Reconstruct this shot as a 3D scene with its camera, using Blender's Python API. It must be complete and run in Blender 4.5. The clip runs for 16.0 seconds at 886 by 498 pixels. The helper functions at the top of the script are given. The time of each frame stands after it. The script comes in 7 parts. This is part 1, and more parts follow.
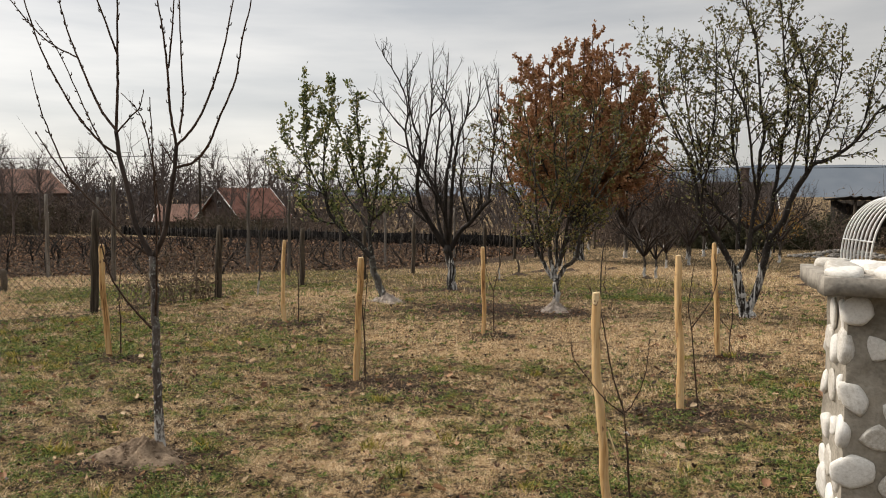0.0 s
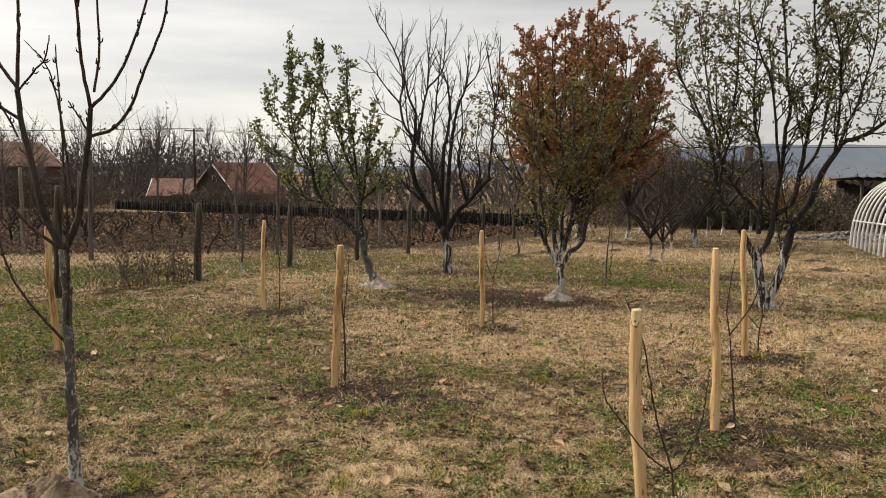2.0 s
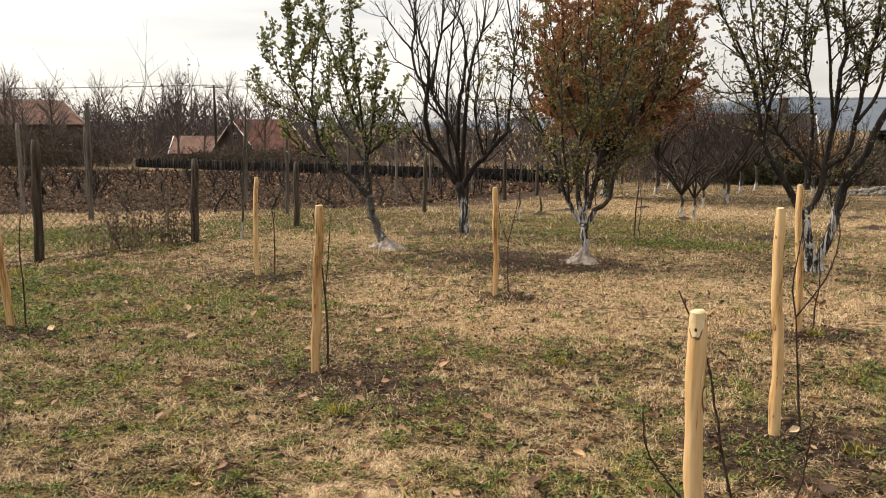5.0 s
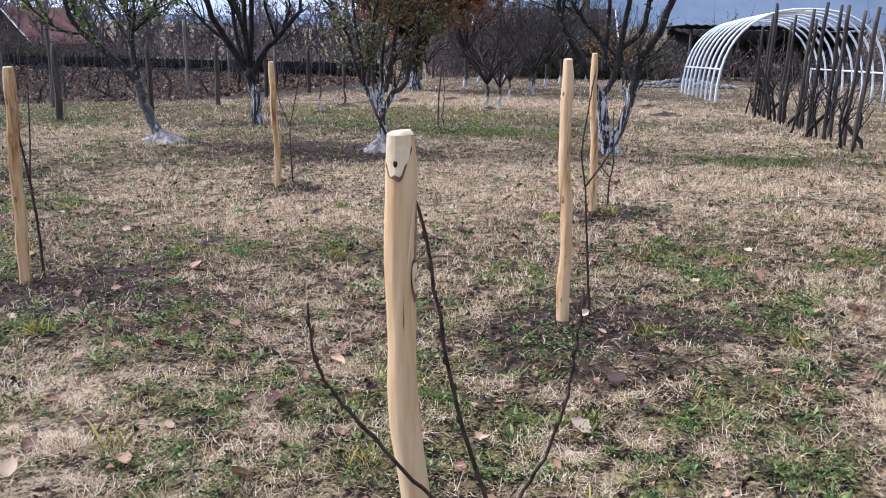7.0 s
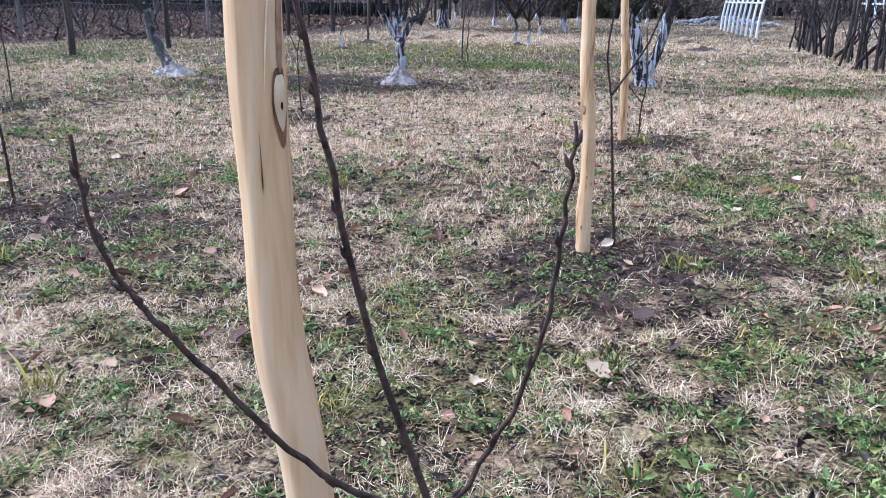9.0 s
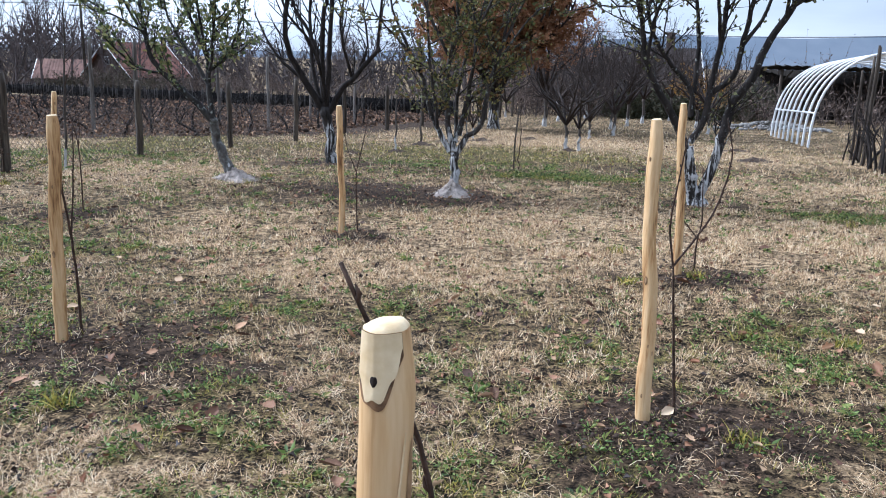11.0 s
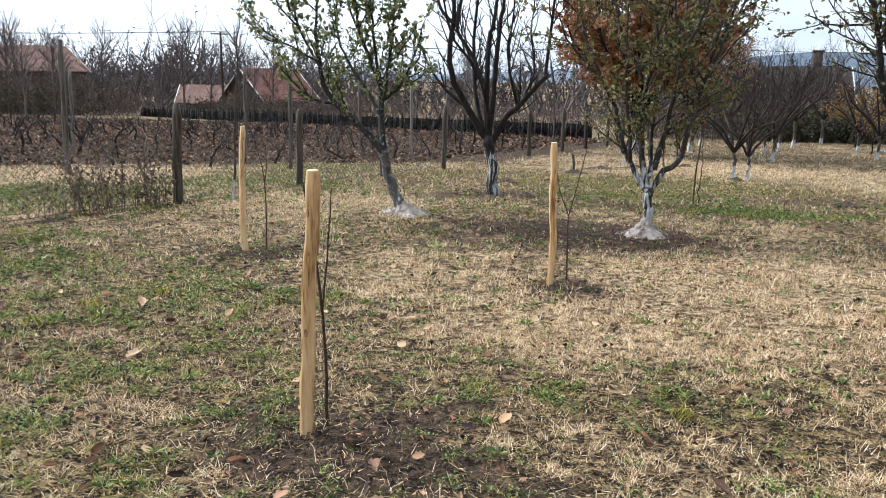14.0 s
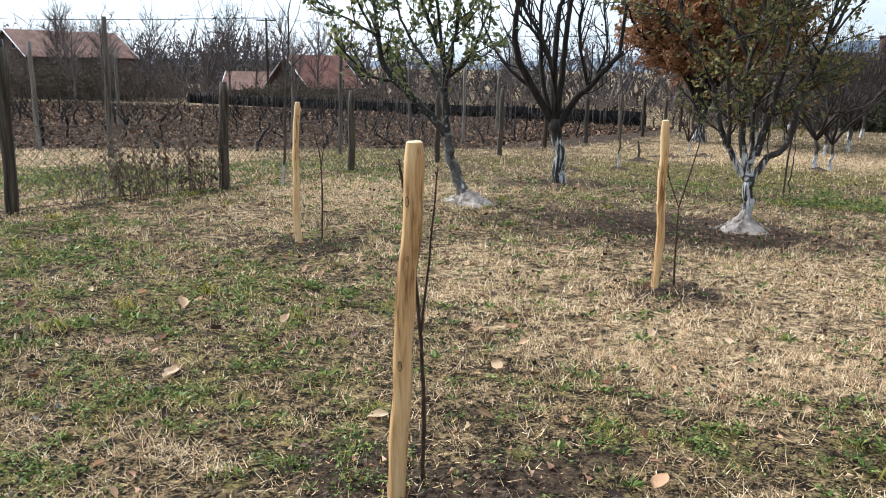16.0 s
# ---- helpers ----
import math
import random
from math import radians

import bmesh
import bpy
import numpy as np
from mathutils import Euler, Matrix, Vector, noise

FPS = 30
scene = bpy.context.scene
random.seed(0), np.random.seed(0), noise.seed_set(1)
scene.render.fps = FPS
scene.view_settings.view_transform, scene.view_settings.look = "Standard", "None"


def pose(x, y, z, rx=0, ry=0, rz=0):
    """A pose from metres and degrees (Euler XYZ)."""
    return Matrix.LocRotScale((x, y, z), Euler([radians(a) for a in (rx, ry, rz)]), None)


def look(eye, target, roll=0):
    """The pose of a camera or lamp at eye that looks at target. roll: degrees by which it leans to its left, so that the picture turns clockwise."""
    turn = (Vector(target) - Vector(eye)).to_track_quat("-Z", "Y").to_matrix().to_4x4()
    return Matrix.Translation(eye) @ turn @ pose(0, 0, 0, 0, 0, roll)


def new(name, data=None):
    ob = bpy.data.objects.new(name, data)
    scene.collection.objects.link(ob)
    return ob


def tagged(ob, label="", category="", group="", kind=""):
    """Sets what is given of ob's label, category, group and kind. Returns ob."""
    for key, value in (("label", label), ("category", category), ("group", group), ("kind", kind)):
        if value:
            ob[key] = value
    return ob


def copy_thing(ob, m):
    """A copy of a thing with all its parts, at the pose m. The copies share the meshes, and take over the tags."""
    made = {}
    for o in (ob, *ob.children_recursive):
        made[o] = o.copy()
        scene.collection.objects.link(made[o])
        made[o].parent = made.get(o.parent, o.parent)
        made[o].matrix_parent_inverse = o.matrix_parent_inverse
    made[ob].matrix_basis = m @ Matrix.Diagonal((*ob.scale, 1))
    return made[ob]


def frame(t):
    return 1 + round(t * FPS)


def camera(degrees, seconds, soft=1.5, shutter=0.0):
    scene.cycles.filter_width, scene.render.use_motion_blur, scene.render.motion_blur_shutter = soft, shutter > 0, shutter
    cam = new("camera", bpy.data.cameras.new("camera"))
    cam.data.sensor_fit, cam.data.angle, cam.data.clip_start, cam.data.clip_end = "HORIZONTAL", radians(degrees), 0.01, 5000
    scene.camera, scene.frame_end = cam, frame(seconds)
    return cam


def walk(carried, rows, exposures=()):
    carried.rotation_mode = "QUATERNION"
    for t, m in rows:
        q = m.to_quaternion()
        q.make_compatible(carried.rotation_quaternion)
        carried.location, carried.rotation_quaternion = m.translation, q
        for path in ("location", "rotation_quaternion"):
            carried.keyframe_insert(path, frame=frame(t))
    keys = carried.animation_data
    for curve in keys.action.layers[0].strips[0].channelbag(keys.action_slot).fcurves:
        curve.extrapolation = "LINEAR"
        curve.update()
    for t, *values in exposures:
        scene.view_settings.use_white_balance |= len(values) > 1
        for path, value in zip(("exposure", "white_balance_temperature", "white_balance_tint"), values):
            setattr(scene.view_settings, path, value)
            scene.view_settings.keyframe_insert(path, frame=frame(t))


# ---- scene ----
cam = camera(58.7, 16.0, soft=1.0)
PATH = [
    (0, (0.713, 0.255, 1.352), (0.408, 2.226, 1.209), 0.1),
    (0.5, (0.67, 0.504, 1.341), (0.374, 2.475, 1.172), -0.1),
    (1, (0.672, 0.773, 1.36), (0.4, 2.745, 1.167), 0.1),
    (1.5, (0.657, 1.009, 1.355), (0.414, 2.985, 1.159), 0.4),
    (2, (0.604, 1.207, 1.362), (0.305, 3.174, 1.16), 0.6),
    (2.5, (0.592, 1.37, 1.348), (0.064, 3.286, 1.122), -0.1),
    (3, (0.566, 1.577, 1.347), (-0.202, 3.407, 1.099), 0.4),
    (3.5, (0.516, 1.682, 1.329), (-0.394, 3.44, 1.042), 0.6),
    (4, (0.449, 1.84, 1.316), (-0.491, 3.578, 1.011), 0.6),
    (4.5, (0.493, 2.006, 1.313), (-0.218, 3.85, 1.006), 0.2),
    (5, (0.619, 2.193, 1.287), (0.261, 4.136, 0.976), 0.2),
    (5.2, (0.65, 2.357, 1.266), (0.389, 4.315, 0.953), 0.5),
    (7.3, (0.899, 2.979, 0.953), (1.008, 4.884, 0.354), 0.9),
    (7.5, (0.923, 3.032, 0.898), (1.023, 4.929, 0.271), 0.5),
    (8, (0.97, 3.141, 0.794), (1.036, 5.014, 0.096), 0.2),
    (8.2, (0.98, 3.166, 0.753), (1.029, 5.031, 0.031), 0.1),
    (10.3, (0.996, 3.471, 1.004), (0.984, 5.399, 0.472), 1.3),
    (10.5, (0.979, 3.459, 1.031), (0.956, 5.392, 0.519), 1.4),
    (11, (0.925, 3.364, 1.086), (0.833, 5.305, 0.615), 1.5),
    (11.5, (0.856, 3.299, 1.106), (0.647, 5.235, 0.648), 2.0),
    (12, (0.693, 3.344, 1.108), (0.389, 5.26, 0.624), 1.6),
    (12.5, (0.468, 3.414, 1.131), (0.112, 5.312, 0.608), 1.2),
    (13, (0.314, 3.59, 1.13), (-0.071, 5.485, 0.619), 0.7),
    (13.5, (0.186, 3.824, 1.149), (-0.197, 5.732, 0.686), 0.3),
    (14, (0.041, 4.026, 1.143), (-0.336, 5.943, 0.717), 0.8),
    (14.5, (-0.106, 4.223, 1.12), (-0.478, 6.145, 0.711), 0.8),
    (15, (-0.201, 4.418, 1.086), (-0.582, 6.334, 0.66), 0.6),
    (15.5, (-0.309, 4.626, 1.036), (-0.731, 6.533, 0.602), 0.6),
    (16, (-0.424, 4.796, 0.995), (-0.899, 6.685, 0.54), 0.9),
]
# the picture brightens and its colour drifts on the way: seconds, stops, kelvin, tint
EXPOSURES = [(0, 0.09, 7000, 11), (2, 0.15, 7150, 11), (3.5, 0.27, 7150, 9), (4.2, 0.35, 7150, 9), (5, 0.45, 7350, 12), (7.5, 0.74, 4610, 18), (8, 0.96, 4560, 18),
             (10.5, 0.66, 4920, 13), (11, 0.64, 5100, 11), (12, 0.64, 5350, 14), (12.5, 0.66, 5150, 13), (13, 0.70, 4830, 15), (13.5, 0.80, 5400, 9), (14.5, 0.80, 5700, 7), (15.5, 0.76, 5700, 6), (16, 0.76, 5650, 6)]
walk(cam, [(t, look(eye, target, roll)) for t, eye, target, roll in PATH], EXPOSURES)

# ---- light: an overcast sky, with the sun's soft glow from the left ----
SUN_AZ, SUN_EL = radians(-68), radians(38)
world = bpy.data.worlds.new("overcast_sky")
scene.world = world
world.use_nodes = True
wn, wl = world.node_tree.nodes, world.node_tree.links
wn.clear()
w_out, w_bg = wn.new("ShaderNodeOutputWorld"), wn.new("ShaderNodeBackground")
sky = wn.new("ShaderNodeTexSky")
sky.sky_type, sky.sun_disc = "NISHITA", False
sky.sun_elevation, sky.sun_rotation = SUN_EL, SUN_AZ
sky_dim = wn.new("ShaderNodeVectorMath")
sky_dim.operation = "SCALE"
sky_dim.inputs["Scale"].default_value = 0.12
wl.new(sky.outputs[0], sky_dim.inputs[0])
w_tc, w_map = wn.new("ShaderNodeTexCoord"), wn.new("ShaderNodeMapping")
w_map.inputs["Scale"].default_value = (1.0, 1.0, 7.0)
w_noise, w_ramp = wn.new("ShaderNodeTexNoise"), wn.new("ShaderNodeValToRGB")
w_noise.inputs["Scale"].default_value, w_noise.inputs["Detail"].default_value = 2.2, 6
w_noise.inputs["Roughness"].default_value = 0.5
w_ramp.color_ramp.elements[0].position, w_ramp.color_ramp.elements[0].color = 0.33, (0.47, 0.50, 0.54, 1)
w_ramp.color_ramp.elements[1].position, w_ramp.color_ramp.elements[1].color = 0.66, (0.78, 0.79, 0.80, 1)
wl.new(w_tc.outputs["Generated"], w_map.inputs[0])
wl.new(w_map.outputs[0], w_noise.inputs["Vector"])
wl.new(w_noise.outputs["Fac"], w_ramp.inputs[0])
w_mix = wn.new("ShaderNodeMix")
w_mix.data_type = "RGBA"
w_mix.inputs["Factor"].default_value = 0.88
wl.new(sky_dim.outputs[0], w_mix.inputs[6])
wl.new(w_ramp.outputs[0], w_mix.inputs[7])
wl.new(w_mix.outputs[2], w_bg.inputs[0])
w_sep, w_high = wn.new("ShaderNodeSeparateXYZ"), wn.new("ShaderNodeMapRange")
w_high.interpolation_type = "SMOOTHSTEP"
w_high.inputs[1].default_value, w_high.inputs[2].default_value = 0.2, 1.0
w_high.inputs[3].default_value, w_high.inputs[4].default_value = 1.0, 2.6
wl.new(w_tc.outputs["Generated"], w_sep.inputs[0])
wl.new(w_sep.outputs["Z"], w_high.inputs[0])
w_dot, w_glow, w_gain = wn.new("ShaderNodeVectorMath"), wn.new("ShaderNodeMapRange"), wn.new("ShaderNodeMath")
w_dot.operation, w_gain.operation = "DOT_PRODUCT", "MULTIPLY"
w_dot.inputs[1].default_value = (math.sin(SUN_AZ), math.cos(SUN_AZ), 0.0)
wl.new(w_tc.outputs["Generated"], w_dot.inputs[0])
w_glow.inputs[1].default_value, w_glow.inputs[2].default_value = -0.4, 0.9
w_glow.inputs[3].default_value, w_glow.inputs[4].default_value = 0.60, 1.22
wl.new(w_dot.outputs["Value"], w_glow.inputs[0])
wl.new(w_high.outputs[0], w_gain.inputs[0])
wl.new(w_glow.outputs[0], w_gain.inputs[1])
wl.new(w_gain.outputs[0], w_bg.inputs[1])
wl.new(w_bg.outputs[0], w_out.inputs[0])
sun = new("sun", bpy.data.lights.new("sun", "SUN"))
sun.data.energy, sun.data.angle, sun.data.color = 3.5, radians(12), (1.0, 0.95, 0.88)
sun.matrix_world = look((math.sin(SUN_AZ) * 50, math.cos(SUN_AZ) * 50, 50 * math.tan(SUN_EL)), (0, 0, 0))


# ---- materials ----
def material(name, colours, scale=8.0, rough=0.85, bump=0.3, stretch=(1, 1, 1), fine=60.0, per="", spread=0.25,
             metal=0.0, through_light=0.0, distance=0.01, span=None):
    """A surface in two scales of noise. per: 'island' or 'object' varies it from piece to piece."""
    m = bpy.data.materials.new(name)
    m.use_nodes = True
    n, l = m.node_tree.nodes, m.node_tree.links
    b = n["Principled BSDF"]
    b.inputs["Roughness"].default_value, b.inputs["Metallic"].default_value = rough, metal
    b.inputs["Specular IOR Level"].default_value = 0.25
    tc, mp = n.new("ShaderNodeTexCoord"), n.new("ShaderNodeMapping")
    mp.inputs["Scale"].default_value = stretch
    l.new(tc.outputs["Object"], mp.inputs[0])
    big, small = n.new("ShaderNodeTexNoise"), n.new("ShaderNodeTexNoise")
    for t, s in ((big, scale), (small, fine)):
        t.inputs["Scale"].default_value, t.inputs["Detail"].default_value = s, 5
        l.new(mp.outputs[0], t.inputs["Vector"])
    add = n.new("ShaderNodeMath")
    add.operation = "MULTIPLY_ADD"
    l.new(small.outputs["Fac"], add.inputs[0])
    add.inputs[1].default_value = 0.45
    l.new(big.outputs["Fac"], add.inputs[2])
    off = n.new("ShaderNodeMath")
    off.operation = "ADD"
    l.new(add.outputs[0], off.inputs[0])
    off.inputs[1].default_value = -0.22
    value = off.outputs[0]
    if per:
        if per == "island":
            src = n.new("ShaderNodeNewGeometry").outputs["Random Per Island"]
        else:
            src = n.new("ShaderNodeObjectInfo").outputs["Random"]
        mix = n.new("ShaderNodeMix")
        mix.inputs["Factor"].default_value = spread
        l.new(value, mix.inputs[2])
        l.new(src, mix.inputs[3])
        value = mix.outputs[0]
    ramp = n.new("ShaderNodeValToRGB")
    els = ramp.color_ramp.elements
    lo, hi = (0.3, 0.7) if spread < 0.6 else (0.08, 0.92)
    if span:
        lo, hi = span
    for i, c in enumerate(colours):
        pos = lo + (hi - lo) * i / max(1, len(colours) - 1)
        e = els[i] if i < 2 else els.new(pos)
        e.position, e.color = pos, (*c, 1)
    l.new(value, ramp.inputs[0])
    l.new(ramp.outputs[0], b.inputs["Base Color"])
    if bump:
        bp = n.new("ShaderNodeBump")
        bp.inputs["Strength"].default_value, bp.inputs["Distance"].default_value = bump, distance
        l.new(add.outputs[0], bp.inputs["Height"])
        l.new(bp.outputs[0], b.inputs["Normal"])
    if through_light:
        tr, ms = n.new("ShaderNodeBsdfTranslucent"), n.new("ShaderNodeMixShader")
        l.new(ramp.outputs[0], tr.inputs[0])
        ms.inputs[0].default_value = through_light
        l.new(b.outputs[0], ms.inputs[1])
        l.new(tr.outputs[0], ms.inputs[2])
        l.new(ms.outputs[0], n["Material Output"].inputs[0])
    return m


def bark(name, dark, light, white_to=0.0, white_soft=0.25, lichen=0.0, white_amount=0.52, white_high=-0.1, streak=(26, 0.14)):
    """Bark with grooves along the stem, limewashed up to white_to metres above the root."""
    m = material(name, (dark, light), scale=14, rough=0.9, bump=0.6, stretch=(1, 1, 0.3), fine=70, distance=0.008)
    n, l = m.node_tree.nodes, m.node_tree.links
    b = n["Principled BSDF"]
    col = b.inputs["Base Color"].links[0].from_socket
    tc = n.new("ShaderNodeTexCoord")
    if lichen:
        ln, lr = n.new("ShaderNodeTexNoise"), n.new("ShaderNodeValToRGB")
        ln.inputs["Scale"].default_value, ln.inputs["Detail"].default_value = 22, 6
        l.new(tc.outputs["Object"], ln.inputs["Vector"])
        lr.color_ramp.elements[0].position, lr.color_ramp.elements[1].position = 0.62 - lichen * 0.2, 0.72
        l.new(ln.outputs["Fac"], lr.inputs[0])
        mx = n.new("ShaderNodeMix")
        mx.data_type = "RGBA"
        l.new(lr.outputs[0], mx.inputs["Factor"])
        l.new(col, mx.inputs[6])
        mx.inputs[7].default_value = (0.24, 0.25, 0.22, 1)
        col = mx.outputs[2]
    if white_to:
        sep, wn_, ma = n.new("ShaderNodeSeparateXYZ"), n.new("ShaderNodeTexNoise"), n.new("ShaderNodeMath")
        l.new(tc.outputs["Object"], sep.inputs[0])
        wmap = n.new("ShaderNodeMapping")
        wmap.inputs["Scale"].default_value = (1, 1, streak[1])
        l.new(tc.outputs["Object"], wmap.inputs[0])
        l.new(wmap.outputs[0], wn_.inputs["Vector"])
        wn_.inputs["Scale"].default_value, wn_.inputs["Detail"].default_value = streak[0], 9
        wn_.inputs["Roughness"].default_value = 0.65
        mr = n.new("ShaderNodeMapRange")
        l.new(sep.outputs["Z"], mr.inputs[0])
        mr.inputs[1].default_value, mr.inputs[2].default_value = white_to - white_soft, white_to + white_soft
        mr.inputs[3].default_value, mr.inputs[4].default_value = white_amount, white_high
        ma.operation = "ADD"
        l.new(mr.outputs[0], ma.inputs[0])
        l.new(wn_.outputs["Fac"], ma.inputs[1])
        r2 = n.new("ShaderNodeValToRGB")
        r2.color_ramp.elements[0].position, r2.color_ramp.elements[1].position = 0.86, 0.94
        l.new(ma.outputs[0], r2.inputs[0])
        mx = n.new("ShaderNodeMix")
        mx.data_type = "RGBA"
        l.new(r2.outputs[0], mx.inputs["Factor"])
        l.new(col, mx.inputs[6])
        mx.inputs[7].default_value = (0.45, 0.435, 0.41, 1)
        col = mx.outputs[2]
    l.new(col, b.inputs["Base Color"])
    return m


BARK_DARK = bark("dark_bark", (0.008, 0.006, 0.005), (0.034, 0.026, 0.021))
BARK_PLUM = bark("limewashed_dark_bark", (0.010, 0.008, 0.007), (0.046, 0.039, 0.034), 0.80, 0.16, 0.0, 0.365)
BARK_APPLE = bark("lichened_apple_bark", (0.040, 0.036, 0.031), (0.135, 0.122, 0.108), 0.45, 0.3, 0.5, 0.33, 0.05)
BARK_APPLE_LIMB = bark("dark_apple_bark", (0.010, 0.009, 0.008), (0.048, 0.042, 0.036), lichen=0.15)
BARK_PEAR = bark("limewashed_grey_bark", (0.014, 0.011, 0.009), (0.060, 0.050, 0.041), 1.0, 0.30, 0.12, 0.39, 0.0)
BARK_CHERRY = bark("purple_grey_bark", (0.030, 0.023, 0.020), (0.125, 0.104, 0.092), 0.20, 0.16, 0.35, 0.50, 0.30, (70, 0.5))
BARK_LIMB = bark("brown_cherry_limb_bark", (0.012, 0.009, 0.007), (0.058, 0.042, 0.034))
BARK_OLD = bark("streaked_old_bark", (0.009, 0.007, 0.006), (0.036, 0.029, 0.024), 0.98, 0.22, 0.05, 0.39)
BARK_YOUNG = bark("limewashed_young_bark", (0.03, 0.024, 0.019), (0.10, 0.083, 0.068), 0.5, 0.25, white_amount=0.46)
TWIG = material("twig_bark", ((0.018, 0.011, 0.007), (0.080, 0.047, 0.031)), scale=40, bump=0.4, fine=160)
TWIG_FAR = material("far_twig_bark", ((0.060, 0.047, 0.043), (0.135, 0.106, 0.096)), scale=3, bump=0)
STAKE = material("peeled_stake_wood", ((0.165, 0.0792, 0.0288), (0.417, 0.234, 0.092), (0.543, 0.338, 0.152), (0.601, 0.396, 0.192), (0.65, 0.45, 0.24)), scale=4, rough=0.65, bump=0.5,
                 stretch=(6, 6, 0.5), fine=24, per="object", spread=0.12, distance=0.003, span=(0.31, 0.63))
CORE = material("brown_knot_core", ((0.22, 0.125, 0.06), (0.42, 0.27, 0.14)), scale=70, rough=0.7, bump=0.3)
HOLE = material("dark_pith_wood", ((0.008, 0.005, 0.004), (0.03, 0.018, 0.011)), scale=60, rough=0.9, bump=0.2)
CUT = material("cut_wood_end", ((0.54, 0.385, 0.20), (0.72, 0.57, 0.35)), scale=40, rough=0.7, bump=0.2)
KNOT = material("dark_knot", ((0.05, 0.026, 0.012), (0.24, 0.13, 0.06)), scale=60, rough=0.7, bump=0.3)
OLD_WOOD = material("weathered_post_wood", ((0.0151, 0.011, 0.00792), (0.0518, 0.04, 0.029), (0.113, 0.092, 0.0686)), scale=6, rough=0.9, bump=0.7,
                    stretch=(6, 6, 0.3), fine=30, per="object", spread=0.2, distance=0.006)
GREY_WOOD = material("silvered_post_wood", ((0.045, 0.037, 0.030), (0.12, 0.104, 0.088), (0.23, 0.205, 0.178)), scale=6, rough=0.9, bump=0.7,
                     stretch=(6, 6, 0.3), fine=30, per="object", spread=0.2, distance=0.006)
WIRE = material("rusty_wire", ((0.045, 0.032, 0.024), (0.12, 0.09, 0.07)), scale=30, rough=0.8, bump=0)
PLASTIC = material("white_pipe_plastic", ((0.62, 0.62, 0.60), (0.80, 0.80, 0.79)), scale=3, rough=0.35, bump=0.02)
STONE = material("white_river_stone", ((0.42, 0.385, 0.33), (0.60, 0.575, 0.53), (0.72, 0.70, 0.66)), scale=5, fine=14, rough=0.55, bump=0.12, per="object", spread=0.35)
MORTAR = material("grey_mortar", ((0.17, 0.15, 0.12), (0.36, 0.325, 0.27)), scale=11, rough=0.95, bump=0.8, fine=90, distance=0.01)
SLAB = material("concrete_slab", ((0.14, 0.125, 0.105), (0.34, 0.31, 0.265)), scale=14, rough=0.95, bump=0.7, fine=80, distance=0.006)
CLAY = material("red_roof_tiles", ((0.12, 0.055, 0.040), (0.27, 0.125, 0.092)), scale=1.2, rough=0.85, bump=0.3, fine=9)
CLAY_PALE = material("orange_roof_tiles", ((0.13, 0.075, 0.056), (0.26, 0.145, 0.108)), scale=1.2, rough=0.85, bump=0.3, fine=9)
BRICK = material("brick_wall", ((0.055, 0.038, 0.030), (0.11, 0.075, 0.060)), scale=2.5, rough=0.9, bump=0.4, fine=20)
RENDER_W = material("white_render", ((0.50, 0.49, 0.46), (0.66, 0.65, 0.62)), scale=1, rough=0.9, bump=0.1)
DARK_TILE = material("dark_roof", ((0.025, 0.019, 0.016), (0.06, 0.046, 0.040)), scale=1.5, rough=1.0, bump=0.3, fine=9)
SHED = material("dark_shed_boards", ((0.022, 0.019, 0.017), (0.07, 0.06, 0.052)), scale=2, rough=0.9, bump=0.4, stretch=(3, 3, 0.4), fine=14)
SHEET = material("fibre_cement_roof", ((0.035, 0.032, 0.030), (0.085, 0.08, 0.075)), scale=2, rough=0.9, bump=0.2)
NET = material("black_fence_net", ((0.005, 0.005, 0.005), (0.014, 0.013, 0.013)), scale=2, rough=1.0, bump=0.2)
NET.node_tree.nodes["Principled BSDF"].inputs["Specular IOR Level"].default_value = 0.05
GLASS_DARK = material("window_glass", ((0.02, 0.025, 0.03), (0.05, 0.055, 0.06)), scale=1, rough=0.1, bump=0)
LEAF_APPLE = material("green_apple_leaf", ((0.035, 0.050, 0.018), (0.105, 0.130, 0.046), (0.20, 0.215, 0.085), (0.30, 0.25, 0.09)), scale=2, rough=0.5,
                      bump=0, per="island", spread=0.8, through_light=0.3)
LEAF_OLIVE = material("fading_olive_leaf", ((0.045, 0.04, 0.02), (0.10, 0.11, 0.035), (0.19, 0.17, 0.05), (0.20, 0.10, 0.04)), scale=2, rough=0.6,
                      bump=0, per="island", spread=0.8, through_light=0.3)
LEAF_SPARSE = material("last_dull_leaf", ((0.045, 0.038, 0.022), (0.11, 0.115, 0.042), (0.20, 0.19, 0.075), (0.17, 0.11, 0.05)), scale=2, rough=0.6,
                       bump=0, per="island", spread=0.8, through_light=0.25)
LEAF_RUST = material("rust_autumn_leaf", ((0.15, 0.065, 0.032), (0.30, 0.14, 0.065), (0.40, 0.21, 0.11), (0.28, 0.18, 0.075)), scale=0.8, rough=0.6,
                     bump=0, per="island", spread=0.7, through_light=0.3)
LEAF_GOLD = material("golden_leaf", ((0.24, 0.12, 0.025), (0.36, 0.21, 0.04)), scale=1, rough=0.6, bump=0, per="island", spread=0.8, through_light=0.3)
LEAF_YELLOW = material("pale_yellow_leaf", ((0.20, 0.17, 0.05), (0.34, 0.28, 0.09)), scale=1, rough=0.6, bump=0, per="island", spread=0.8, through_light=0.3)
